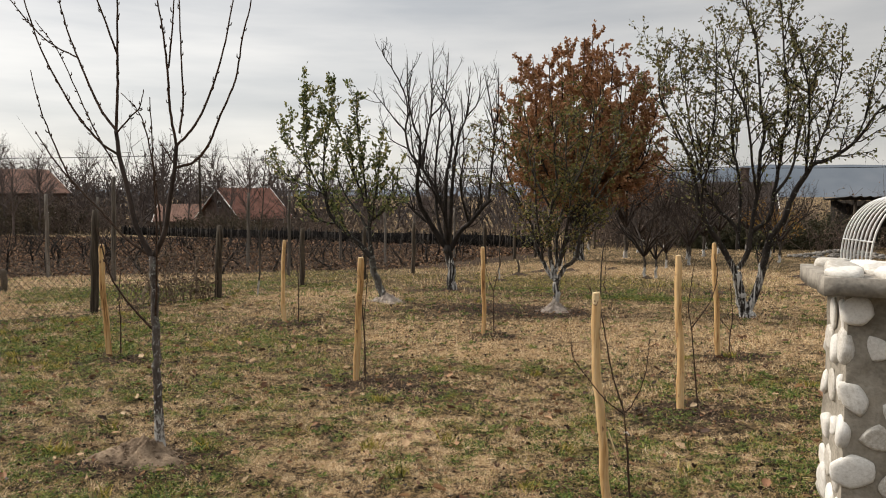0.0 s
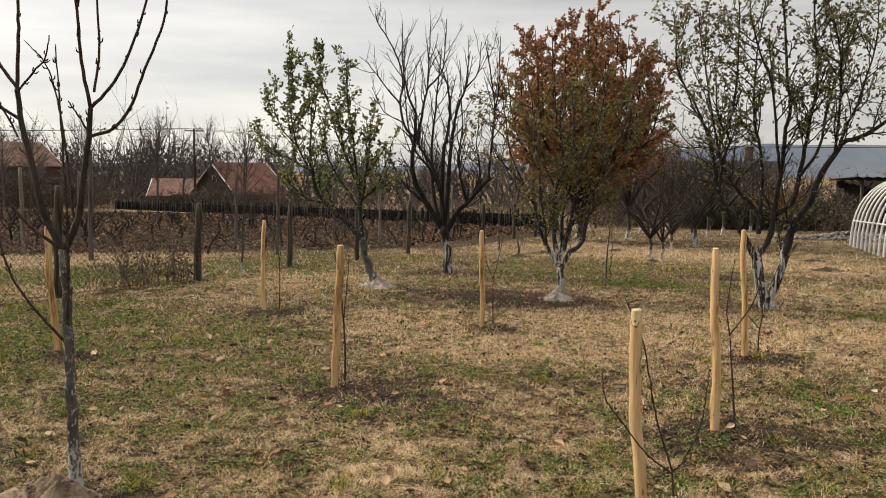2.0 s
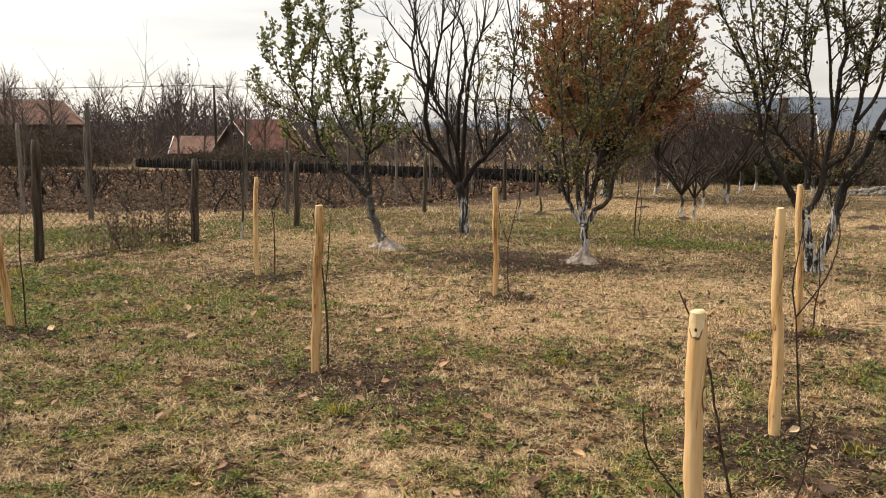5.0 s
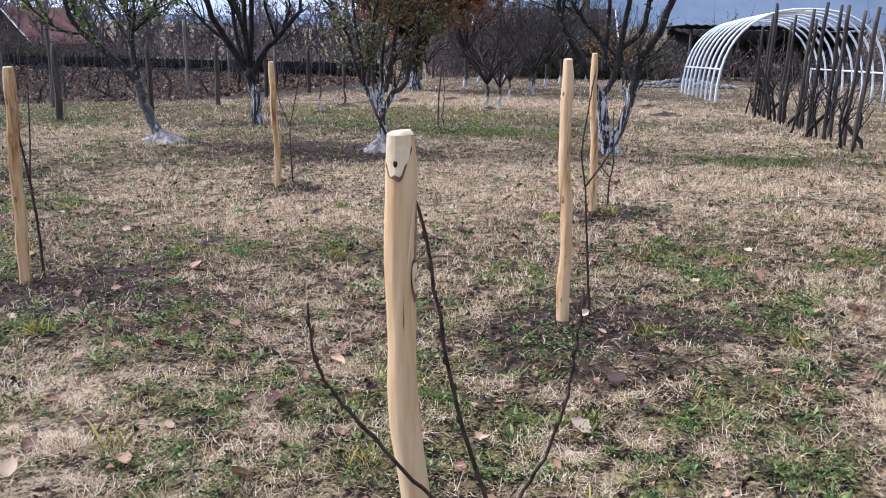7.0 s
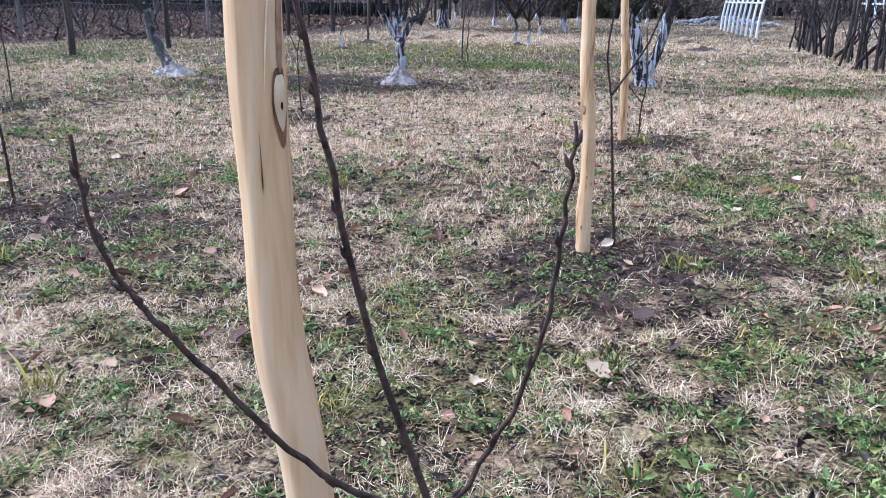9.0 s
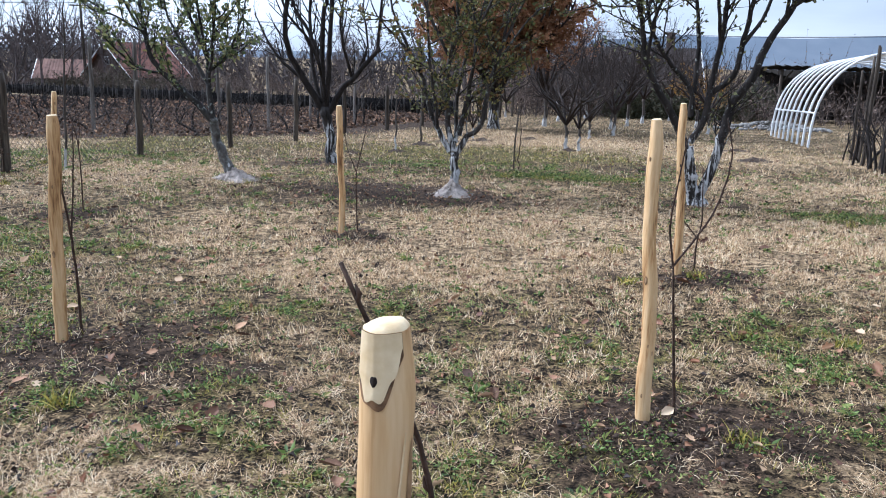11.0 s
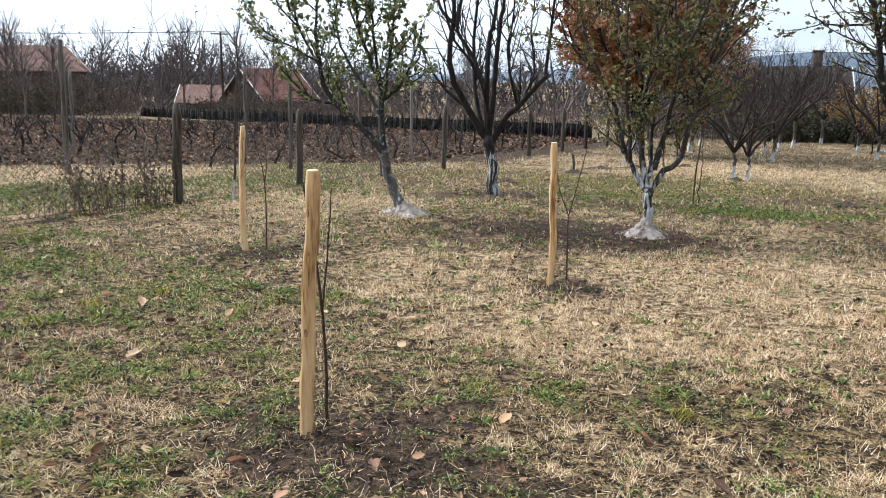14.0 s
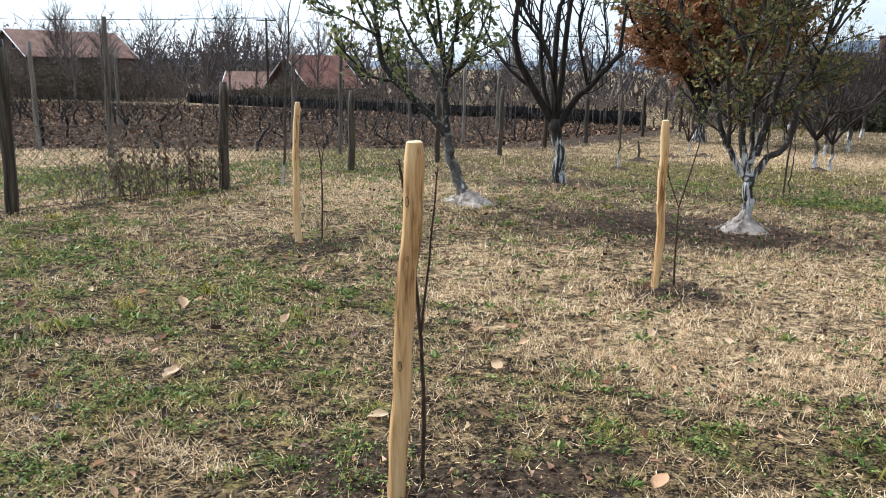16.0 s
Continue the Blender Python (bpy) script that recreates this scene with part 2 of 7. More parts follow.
NEEDLE = material("dark_needles", ((0.010, 0.016, 0.010), (0.03, 0.042, 0.022)), scale=1, rough=0.7, bump=0, per="island", spread=0.8)
DEAD_LEAF = material("fallen_leaf", ((0.055, 0.03, 0.02), (0.23, 0.12, 0.065), (0.46, 0.27, 0.145), (0.60, 0.46, 0.30)), scale=30, rough=0.7, bump=0.2,
                     per="object", spread=0.85, through_light=0.1)
DEAD_LEAVES = material("fallen_leaf_litter", ((0.035, 0.02, 0.014), (0.121, 0.058, 0.034), (0.299, 0.15, 0.0808), (0.408, 0.28, 0.158)), scale=2, rough=0.7, bump=0,
                       per="island", spread=0.85)
STRAW = material("dry_grass_blade", ((0.07, 0.04, 0.0193), (0.389, 0.25, 0.128), (0.698, 0.483, 0.274), (0.9, 0.739, 0.491)), scale=17, fine=3.0, rough=0.75, bump=0, per="island", spread=0.5, through_light=0.15, span=(0.26, 0.72))
GREEN = material("green_grass_blade", ((0.0218, 0.025, 0.00384), (0.114, 0.12, 0.0168), (0.264, 0.237, 0.0394), (0.5, 0.395, 0.0866)), scale=15, fine=2.5, rough=0.65, bump=0, per="island", spread=0.45, through_light=0.2, span=(0.27, 0.72))
# brown dead grass; its near-black first tone also paints shaded gaps in the turf
BROWN = material("rotting_grass_blade", ((0.00873, 0.00494, 0.00258), (0.06, 0.0351, 0.0168), (0.241, 0.15, 0.0683), (0.597, 0.409, 0.2)), scale=19, fine=3.0, rough=0.8, bump=0, per="island", spread=0.5, span=(0.27, 0.72))
WEED = material("weed_leaf", ((0.0179, 0.0312, 0.00576), (0.0738, 0.122, 0.0233), (0.167, 0.229, 0.0539), (0.334, 0.339, 0.0964)), scale=3, rough=0.55, bump=0, per="island", spread=0.8, through_light=0.2)
CLOD = material("bare_earth", ((0.04, 0.027, 0.019), (0.085, 0.06, 0.043)), scale=12, rough=1, bump=0.8, fine=60, distance=0.01)
ASHY = material("pale_ash_soil", ((0.15, 0.122, 0.10), (0.41, 0.35, 0.30)), scale=12, rough=1, bump=1.0, fine=70, distance=0.015)
TAN = material("tan_heaped_soil", ((0.075, 0.05, 0.033), (0.30, 0.22, 0.15)), scale=12, rough=1, bump=1.0, fine=80, distance=0.018)
# distance haze is put into this base colour as blue-grey
HILLS = material("haze_painted_far_hills", ((0.100, 0.124, 0.155), (0.150, 0.172, 0.200)), scale=0.002, rough=1, bump=0, fine=0.01)


# ---- mesh tools ----
class Geo:
    """Gathers vertices and triangles."""

    def __init__(self):
        self.v, self.f, self.n = [], [], 0

    def add(self, v, f):
        self.v.append(np.asarray(v, float))
        self.f.append(np.asarray(f, int) + self.n)
        self.n += len(v)

    def box(self, centre, size, turn=0.0, taper=1.0):
        sx, sy, sz = (s / 2 for s in size)
        q = np.array([(x * (taper if z > 0 else 1), y * (taper if z > 0 else 1), z) for z in (-sz, sz) for x, y in ((-sx, -sy), (sx, -sy), (sx, sy), (-sx, sy))])
        c, s = math.cos(turn), math.sin(turn)
        q = q @ np.array(((c, s, 0), (-s, c, 0), (0, 0, 1))) + np.array(centre)
        quads = ((3, 2, 1, 0), (4, 5, 6, 7), (0, 1, 5, 4), (1, 2, 6, 5), (2, 3, 7, 6), (3, 0, 4, 7))
        self.add(q, [t for a, b, c_, d in quads for t in ((a, b, c_), (a, c_, d))])

    def tube(self, p, r, sides=6, cap=True):
        p, r = np.asarray(p, float), np.asarray(r, float)
        k = len(p)
        d = np.gradient(p, axis=0)
        d /= np.linalg.norm(d, axis=1)[:, None] + 1e-9
        ref = np.array((0.31, 0.95, 0.05)) if abs(d[0][1]) < 0.8 else np.array((1.0, 0.1, 0.0))
        u = ref - (d @ ref)[:, None] * d
        u /= np.linalg.norm(u, axis=1)[:, None] + 1e-9
        w = np.cross(d, u)
        a = np.arange(sides) * 2 * math.pi / sides
        v = p[:, None] + r[:, None, None] * (np.cos(a)[None, :, None] * u[:, None] + np.sin(a)[None, :, None] * w[:, None])
        i, j = np.meshgrid(np.arange(k - 1), np.arange(sides), indexing="ij")
        j2 = (j + 1) % sides
        f = np.stack((i * sides + j, i * sides + j2, (i + 1) * sides + j2, i * sides + j, (i + 1) * sides + j2, (i + 1) * sides + j), -1).reshape(-1, 3)
        v = v.reshape(-1, 3)
        if cap:
            top = (k - 1) * sides
            f = np.vstack((f, [(top + q, top + q + 1, top) for q in range(1, sides - 1)]))
        self.add(v, f)

    def sticks(self, p, q, r0, r1):
        """Many straight three-sided twigs from p to q."""
        d = q - p
        d = d / (np.linalg.norm(d, axis=1)[:, None] + 1e-9)
        u = np.cross(d, np.array((0.37, 0.81, 0.45)))
        u /= np.linalg.norm(u, axis=1)[:, None] + 1e-9
        w = np.cross(d, u)
        rings = []
        for c, r in ((p, r0), (q, r1)):
            for k in range(3):
                a = k * 2.0944
                rings.append(c + (u * math.cos(a) + w * math.sin(a)) * np.asarray(r).reshape(-1, 1))
        v = np.stack(rings, 1).reshape(-1, 3)
        f = np.array(((0, 1, 4), (0, 4, 3), (1, 2, 5), (1, 5, 4), (2, 0, 3), (2, 3, 5)))
        self.add(v, (np.arange(len(p))[:, None, None] * 6 + f[None]).reshape(-1, 3))

    def leaves(self, p, d, size, rng, wide=0.3, fold=0.1):
        n = len(p)
        if not n:
            return
        d = d / (np.linalg.norm(d, axis=1)[:, None] + 1e-9)
        s = np.cross(d, rng.normal(size=(n, 3)))
        s /= np.linalg.norm(s, axis=1)[:, None] + 1e-9
        up = np.cross(d, s)
        z = size[:, None]
        mid = p + d * z * 0.5
        v = np.stack((p, mid + s * z * wide + up * z * fold, p + d * z - up * z * fold, mid - s * z * wide + up * z * fold), 1).reshape(-1, 3)
        b = np.arange(n)[:, None, None] * 4
        self.add(v, (b + np.array(((0, 1, 2), (0, 2, 3)))[None]).reshape(-1, 3))

    def mesh(self, name, smooth=False):
        v, f = np.vstack(self.v), np.vstack(self.f)
        me = bpy.data.meshes.new(name)
        me.vertices.add(len(v))
        me.vertices.foreach_set("co", v.astype(np.float32).ravel())
        me.loops.add(len(f) * 3)
        me.loops.foreach_set("vertex_index", f.astype(np.int32).ravel())
        me.polygons.add(len(f))
        me.polygons.foreach_set("loop_start", np.arange(0, len(f) * 3, 3, dtype=np.int32))
        if smooth:
            me.polygons.foreach_set("use_smooth", np.ones(len(f), dtype=bool))
        me.update(calc_edges=True)
        return me


def part(name, geo, mat, parent=None, label="", smooth=False):
    me = geo if isinstance(geo, bpy.types.Mesh) else geo.mesh(name, smooth)
    if not me.materials:
        me.materials.append(mat)
    ob = new(name, me)
    ob.parent = parent
    return tagged(ob, label)


def thing(name, place, label, category, group="", turn=0.0):
    ob = new(name)
    ob.empty_display_size = 0.1
    ob.matrix_basis = pose(*place, 0, 0, turn)
    return tagged(ob, label, category, group)


NOISE_TABLES = {}


def smooth_noise(x, y, scale, seed):
    """Value noise from 0 to 1 over the plane."""
    if seed not in NOISE_TABLES:
        NOISE_TABLES[seed] = np.random.RandomState(seed).rand(257, 257)
    table = NOISE_TABLES[seed]
    gx, gy = np.asarray(x) / scale + 1000.37 * (seed % 7 + 1), np.asarray(y) / scale + 777.13 * (seed % 5 + 1)
    ix, iy = np.floor(gx).astype(int), np.floor(gy).astype(int)
    fx, fy = gx - ix, gy - iy
    fx, fy = fx * fx * (3 - 2 * fx), fy * fy * (3 - 2 * fy)
    a, b = table[ix % 256, iy % 256], table[(ix + 1) % 256, iy % 256]
    c, d = table[ix % 256, (iy + 1) % 256], table[(ix + 1) % 256, (iy + 1) % 256]
    return (a * (1 - fx) + b * fx) * (1 - fy) + (c * (1 - fx) + d * fx) * fy


def fbm(x, y, scale, seed, octaves=4):
    total, amp, norm = 0, 1.0, 0.0
    for o in range(octaves):
        total = total + amp * smooth_noise(x, y, scale / 2 ** o, seed + o * 11)
        norm += amp
        amp *= 0.55
    return total / norm


# ---- plan ----
# stakes: base x, y, lean of the top in x and y, level of the top, radius
STAKES = {
    "a": (0.93, 3.88, -0.077, 0.03, 0.893, 0.0215), "b": (1.57, 6.195, -0.02, 0.055, 0.890, 0.028), "c": (2.314, 8.78, -0.057, 0.0, 0.830, 0.028),
    "d": (-1.075, 6.87, 0.033, 0.01, 0.787, 0.029), "e": (-3.147, 10.69, -0.012, 0.05, 0.684, 0.028), "f": (-0.283, 10.035, -0.008, 0.01, 0.673, 0.028),
    "h": (-4.575, 5.236, 0.03, 0.0, 0.945, 0.028), "i": (-3.824, 7.514, -0.052, 0.0, 0.824, 0.028),
}
T0, T1, T2, T3, T4 = (-1.62, 4.43), (-2.33, 13.53), (-1.59, 16.4), (0.578, 12.86), (3.48, 12.66)
PILLAR = (1.60, 2.52)


def ground_z(x, y):
    x, y = np.asarray(x, float), np.asarray(y, float)
    z = -0.04 * np.minimum(y, 60)
    far = np.clip(y - 60, 0, None)
    z = z - 14 * (1 - np.exp(-far * 0.04 / 14))
    z = z - 0.06 * np.exp(-((x + 1.5) / 3) ** 2 - ((y - 9) / 3.2) ** 2)
    near = np.exp(-np.clip(np.hypot(x, y - 8) - 14, 0, None) / 30)
    z = z + near * (0.05 * (fbm(x, y, 2.3, 3) - 0.5) + 0.03 * (fbm(x, y, 0.45, 5) - 0.5) + 0.022 * (fbm(x, y, 0.16, 7, 2) - 0.5))
    for sx, sy, *_ in STAKES.values():
        z = z + 0.015 * np.exp(-(((x - sx - 0.05) / 0.35) ** 2 + ((y - sy) / 0.3) ** 2))
    return z


def gz(x, y):
    return float(ground_z(x, y))


def blob(x, y, cx, cy, rx, ry):
    return np.exp(-((x - cx) / rx) ** 2 - ((y - cy) / ry) ** 2)


def vineyard_edge(x):
    """Where the dug vineyard soil begins, beyond the strip of grass along the fence."""
    return 18.0 + 0.72 * (np.asarray(x) + 10.8)


def zones(x, y):
    """How much dry straw, green and bare soil or litter lies at a place, from 0 to 1."""
    n1, n2, n3 = fbm(x, y, 1.1, 21), fbm(x, y, 0.55, 31), fbm(x, y, 3.0, 41)
    f1, f2, f3 = fbm(x, y, 0.14, 37, 3), fbm(x, y, 0.15, 47, 3), fbm(x, y, 0.13, 57, 3)
    beyond = 1 / (1 + np.exp(np.clip((x + 6.2 - 0.26 * (y - 10.9)) * 3, -40, 40)))
    rim = (y - vineyard_edge(x) + 1.6 * (n3 - 0.5)) / 1.2
    strip = beyond * np.clip(-rim, 0, 1) * np.clip((22 - y) / 6, 0, 1)
    calm = 1 - 0.28 * np.clip((y - 7) / 4, 0, 1)
    straw = 0.26 + 0.10 * np.clip((y - 8) / 4, 0, 1) + 0.75 * blob(x, y, 1.9, 10.3, 2.4, 1.35) + 0.75 * blob(x, y, 4.3, 10.6, 1.9, 1.2) + 0.7 * blob(x, y, 0.3, 8.7, 0.9, 0.6) + 0.6 * blob(x, y, 0.0, 4.6, 0.75, 0.8)
    straw = straw + 0.8 * blob(x, y, 2.7, 24.5, 3.0, 3.2) + 0.6 * blob(x, y, 5.4, 20.5, 2.6, 2.2) + 0.7 * blob(x, y, 5.6, 14.8, 2.0, 1.0) + 0.35 * blob(x, y, -2.2, 9.6, 1.6, 0.9)
    straw = straw + 0.85 * strip + 0.8 * blob(x, y, -3.9, 14.4, 1.5, 1.6) + 0.7 * blob(x, y, -75, 58, 40, 9) - 0.5 * blob(x, y, -4.8, 7.6, 2.6, 3.2) - 1.0 * blob(x, y, -7.6, 13.7, 1.6, 1.5) - 0.6 * blob(x, y, -5.8, 18.4, 1.4, 3.0)
    straw = straw - 0.5 * blob(x, y, 2.3, 15.1, 1.3, 0.6) - 0.5 * blob(x, y, 4.8, 11.8, 1.0, 0.4) - 0.5 * blob(x, y, 1.7, 6.9, 1.6, 1.1) - 0.4 * blob(x, y, 1.0, 18.0, 3.6, 2.6)
    straw = straw + calm * (1.1 * (n1 - 0.5) + 0.5 * (n3 - 0.5) - 0.7 * (n2 - 0.5) + 1.8 * (f1 - 0.5))
    green = 0.17 + 0.55 * blob(x, y, -4.8, 7.6, 2.6, 3.6) + 0.45 * blob(x, y, 2.2, 6.9, 1.5, 1.0) + 1.1 * blob(x, y, 2.35, 15.1, 1.1, 0.5) + 0.8 * blob(x, y, 4.8, 11.8, 1.0, 0.4) + 0.3 * blob(x, y, 0, 22, 10, 4) + 0.4 * blob(x, y, 1.0, 18.0, 3.6, 2.6) + 1.2 * blob(x, y, -7.6, 13.7, 1.7, 1.6) + 1.0 * blob(x, y, -5.8, 18.4, 1.5, 3.2)
    green = green + 0.35 * blob(x, y, 1.2, 4.9, 1.3, 0.9) + 0.35 * blob(x, y, -2.3, 3.9, 1.2, 1.0) + 0.25 * blob(x, y, -0.5, 5.4, 1.2, 0.6)
    green = green - 0.45 * blob(x, y, 2.2, 10.2, 3.0, 1.6) - 0.3 * blob(x, y, 2.7, 24.5, 3.0, 3.2) - 0.15 * strip + calm * (0.9 * (n2 - 0.5) + 0.6 * (fbm(x, y, 2.2, 51) - 0.5) + 1.7 * (f2 - 0.5))
    soil = np.zeros_like(n1)
    for sx, sy, *_ in STAKES.values():
        soil = soil + 1.05 * np.exp(-(((x - sx - 0.14) / 0.50) ** 2 + ((y - sy + 0.06) / 0.36) ** 2))
    soil = soil + 0.45 * blob(x, y, 2.0, 6.1, 1.0, 0.6) + 0.6 * blob(x, y, -0.7, 6.7, 0.9, 0.5) + 0.35 * blob(x, y, 1.0, 3.8, 0.7, 0.4) + 1.1 * blob(x, y, T0[0] - 0.05, T0[1] - 0.1, 0.45, 0.35)
    soil = soil + 0.95 * blob(x, y, -0.4, 12.8, 2.0, 1.5) + 0.5 * blob(x, y, T3[0], T3[1] - 0.2, 1.0, 0.8) + 1.0 * blob(x, y, T2[0], T2[1] - 0.2, 1.1, 0.8) + 0.8 * blob(x, y, T4[0], T4[1] - 0.1, 0.7, 0.6) + 0.8 * blob(x, y, 3.6, 17.0, 1.8, 0.6)
    soil = soil + 1.5 * beyond * np.clip(rim, 0, 1) * np.clip((np.minimum(62 - 0.5 * np.clip(-x - 40, 0, None), 45 - 0.7 * x) - y) / 6, 0, 1)
    soil = soil + 1.1 * np.exp(-((x + 6.88 - 0.2815 * (y - 8.1)) / 0.17) ** 2) * np.clip((17 - y) / 3, 0, 1)
    soil = soil - 0.10 * np.clip((y - 8) / 4, 0, 1) + calm * (0.8 * (n2 - 0.47) + 0.4 * (n1 - 0.5) + 1.5 * (f3 - 0.5))
    return np.clip(straw, 0, 1), np.clip(green, 0, 1), np.clip(soil, 0, 1)


# ---- ground: one sheet from behind the camera to the horizon ----
def steps(a, b, fine, grow):
    out, s = [a], fine
    while out[-1] < b:
        out.append(out[-1] + s)
        s *= grow
    return out


xs = np.array([-q for q in steps(6.5, 2600, 0.09, 1.07)][::-1] + list(np.arange(-6.44, 5.5, 0.08)) + steps(5.5, 2600, 0.09, 1.07))
ys = np.array([-q for q in steps(-2.0, 60, 0.1, 1.15)][::-1] + list(np.arange(2.06, 9.0, 0.072)) + steps(9.0, 3600, 0.08, 1.025))
gx, gy = np.meshgrid(xs, ys, indexing="ij")
gv = np.stack((gx, gy, ground_z(gx, gy)), -1).reshape(-1, 3)
ni, nj = len(xs), len(ys)
ii, jj = np.meshgrid(np.arange(ni - 1), np.arange(nj - 1), indexing="ij")
q = (ii * nj + jj).ravel()
ground_geo = Geo()
ground_geo.add(gv, np.vstack((np.stack((q, q + nj, q + nj + 1), 1), np.stack((q, q + nj + 1, q + 1), 1))))
ground_me = ground_geo.mesh("ground", True)
zs, zg, zb = zones(gv[:, 0], gv[:, 1])
cover = ground_me.attributes.new("cover", "FLOAT_COLOR", "POINT")
cover.data.foreach_set("color", np.stack((zs, zg, zb, np.ones_like(zs)), 1).astype(np.float32).ravel())


def ground_material():
    m = bpy.data.materials.new("orchard_ground")
    m.use_nodes = True
    n, l = m.node_tree.nodes, m.node_tree.links
    b = n["Principled BSDF"]
    b.inputs["Roughness"].default_value, b.inputs["Specular IOR Level"].default_value = 1.0, 0.1
    at, tc = n.new("ShaderNodeAttribute"), n.new("ShaderNodeTexCoord")
    at.attribute_name = "cover"
    sep = n.new("ShaderNodeSeparateColor")
    l.new(at.outputs["Color"], sep.inputs[0])
    noises = []
    for s, d in ((2.2, 6), (16.0, 7), (70.0, 6)):
        t = n.new("ShaderNodeTexNoise")
        t.inputs["Scale"].default_value, t.inputs["Detail"].default_value, t.inputs["Roughness"].default_value = s, d, 0.7
        l.new(tc.outputs["Object"], t.inputs["Vector"])
        noises.append(t.outputs["Fac"])
    both = n.new("ShaderNodeMath")
    both.operation = "ADD"
    l.new(noises[1], both.inputs[0])
    l.new(noises[2], both.inputs[1])
    half = n.new("ShaderNodeMath")
    half.operation = "MULTIPLY"
    l.new(both.outputs[0], half.inputs[0])
    half.inputs[1].default_value = 0.5
    grain = half.outputs[0]

    def ramp(fac, a, b_, p0=0.35, p1=0.65):
        r = n.new("ShaderNodeValToRGB")
        r.color_ramp.elements[0].position, r.color_ramp.elements[0].color = p0, (*a, 1)
        r.color_ramp.elements[1].position, r.color_ramp.elements[1].color = p1, (*b_, 1)
        l.new(fac, r.inputs[0])
        return r.outputs[0]

    def mixed(fac, a, b_):
        x = n.new("ShaderNodeMix")
        x.data_type = "RGBA"
        l.new(fac, x.inputs["Factor"])
        l.new(a, x.inputs[6])
        l.new(b_, x.inputs[7])
        return x.outputs[2]

    def mask(channel, lo, hi, noise_, amount):
        a = n.new("ShaderNodeMath")
        a.operation = "MULTIPLY_ADD"
        l.new(noise_, a.inputs[0])
        a.inputs[1].default_value = amount
        l.new(channel, a.inputs[2])
        r = n.new("ShaderNodeMapRange")
        r.inputs[1].default_value, r.inputs[2].default_value = lo + amount / 2, hi + amount / 2
        l.new(a.outputs[0], r.inputs[0])
        return r.outputs[0]

    # near-black low ends put the shade of gaps between blades into the colour
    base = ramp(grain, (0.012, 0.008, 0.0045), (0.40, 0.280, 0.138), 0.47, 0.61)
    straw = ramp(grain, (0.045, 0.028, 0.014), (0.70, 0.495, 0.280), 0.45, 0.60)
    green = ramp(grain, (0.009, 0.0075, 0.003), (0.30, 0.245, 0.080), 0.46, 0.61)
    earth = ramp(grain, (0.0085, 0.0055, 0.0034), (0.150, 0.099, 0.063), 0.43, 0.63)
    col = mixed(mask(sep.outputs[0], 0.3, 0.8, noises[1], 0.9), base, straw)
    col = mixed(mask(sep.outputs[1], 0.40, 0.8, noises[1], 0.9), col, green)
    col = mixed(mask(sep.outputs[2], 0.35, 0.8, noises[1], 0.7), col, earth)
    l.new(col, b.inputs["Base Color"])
    h = n.new("ShaderNodeMath")
    h.operation = "MULTIPLY_ADD"
    l.new(noises[2], h.inputs[0])
    h.inputs[1].default_value = 0.4
    l.new(noises[1], h.inputs[2])
    bp = n.new("ShaderNodeBump")
    bp.inputs["Strength"].default_value, bp.inputs["Distance"].default_value = 1.0, 0.05
    l.new(h.outputs[0], bp.inputs["Height"])
    l.new(bp.outputs[0], b.inputs["Normal"])
    return m


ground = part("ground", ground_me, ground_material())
tagged(ground, "uneven orchard ground of dry and green grass with bare soil", "ground", kind="structure")


# ---- trees ----
def stem(p, d, length, r0, r1, rng, up=0.0, wob=0.15, n=6):
    """A bending stem: its points and radii."""
    pts, d = [np.array(p, float)], np.array(d, float)
    d /= np.linalg.norm(d)
    for _ in range(n):
        d = d + np.array((0, 0, up / n)) + rng.normal(size=3) * wob / math.sqrt(n)
        d /= np.linalg.norm(d)
        pts.append(pts[-1] + d * length / n)
    return np.array(pts), np.linspace(r0, r1, n + 1)


def along(pts, s):
    """The place and the way at the fraction s of a stem."""
    x = s * (len(pts) - 1)
    i = min(int(x), len(pts) - 2)
    d = pts[i + 1] - pts[i]
    return pts[i] + d * (x - i), d / (np.linalg.norm(d) + 1e-9)


def sprout(geo, tips, pts, radii, level, spec, rng):
    """Branches out of a stem, level by level; gathers the leaf places in tips."""
    if level >= len(spec):
        return
    s = spec[level]
    total = np.linalg.norm(np.diff(pts, axis=0), axis=1).sum()
    count = max(1, int(total * s["per_m"] * rng.uniform(0.8, 1.2)))
    for k in range(count):
        t = s.get("from", 0.25) + (0.98 - s.get("from", 0.25)) * (k + rng.uniform(0, 1)) / count
        p, d = along(pts, t)
        side = np.cross(d, rng.normal(size=3))
        side /= np.linalg.norm(side) + 1e-9
        a = radians(rng.uniform(*s["angle"]))
        way = d * math.cos(a) + side * math.sin(a)
        if s.get("rise"):
            way = way + np.array((0, 0, s["rise"]))
        length = rng.uniform(*s["length"]) * (1.1 - 0.5 * t)
        r = min(s["r"], float(np.interp(t, np.linspace(0, 1, len(radii)), radii)) * 0.75)
        cp, cr = stem(p, way, length, r, r * 0.45, rng, s.get("up", 0.3), s.get("wob", 0.3), s.get("n", 4))
        geo.tube(cp, cr, s.get("sides", 4), cap=False)
        tips.append((cp, level))
        sprout(geo, tips, cp, cr, level + 1, spec, rng)


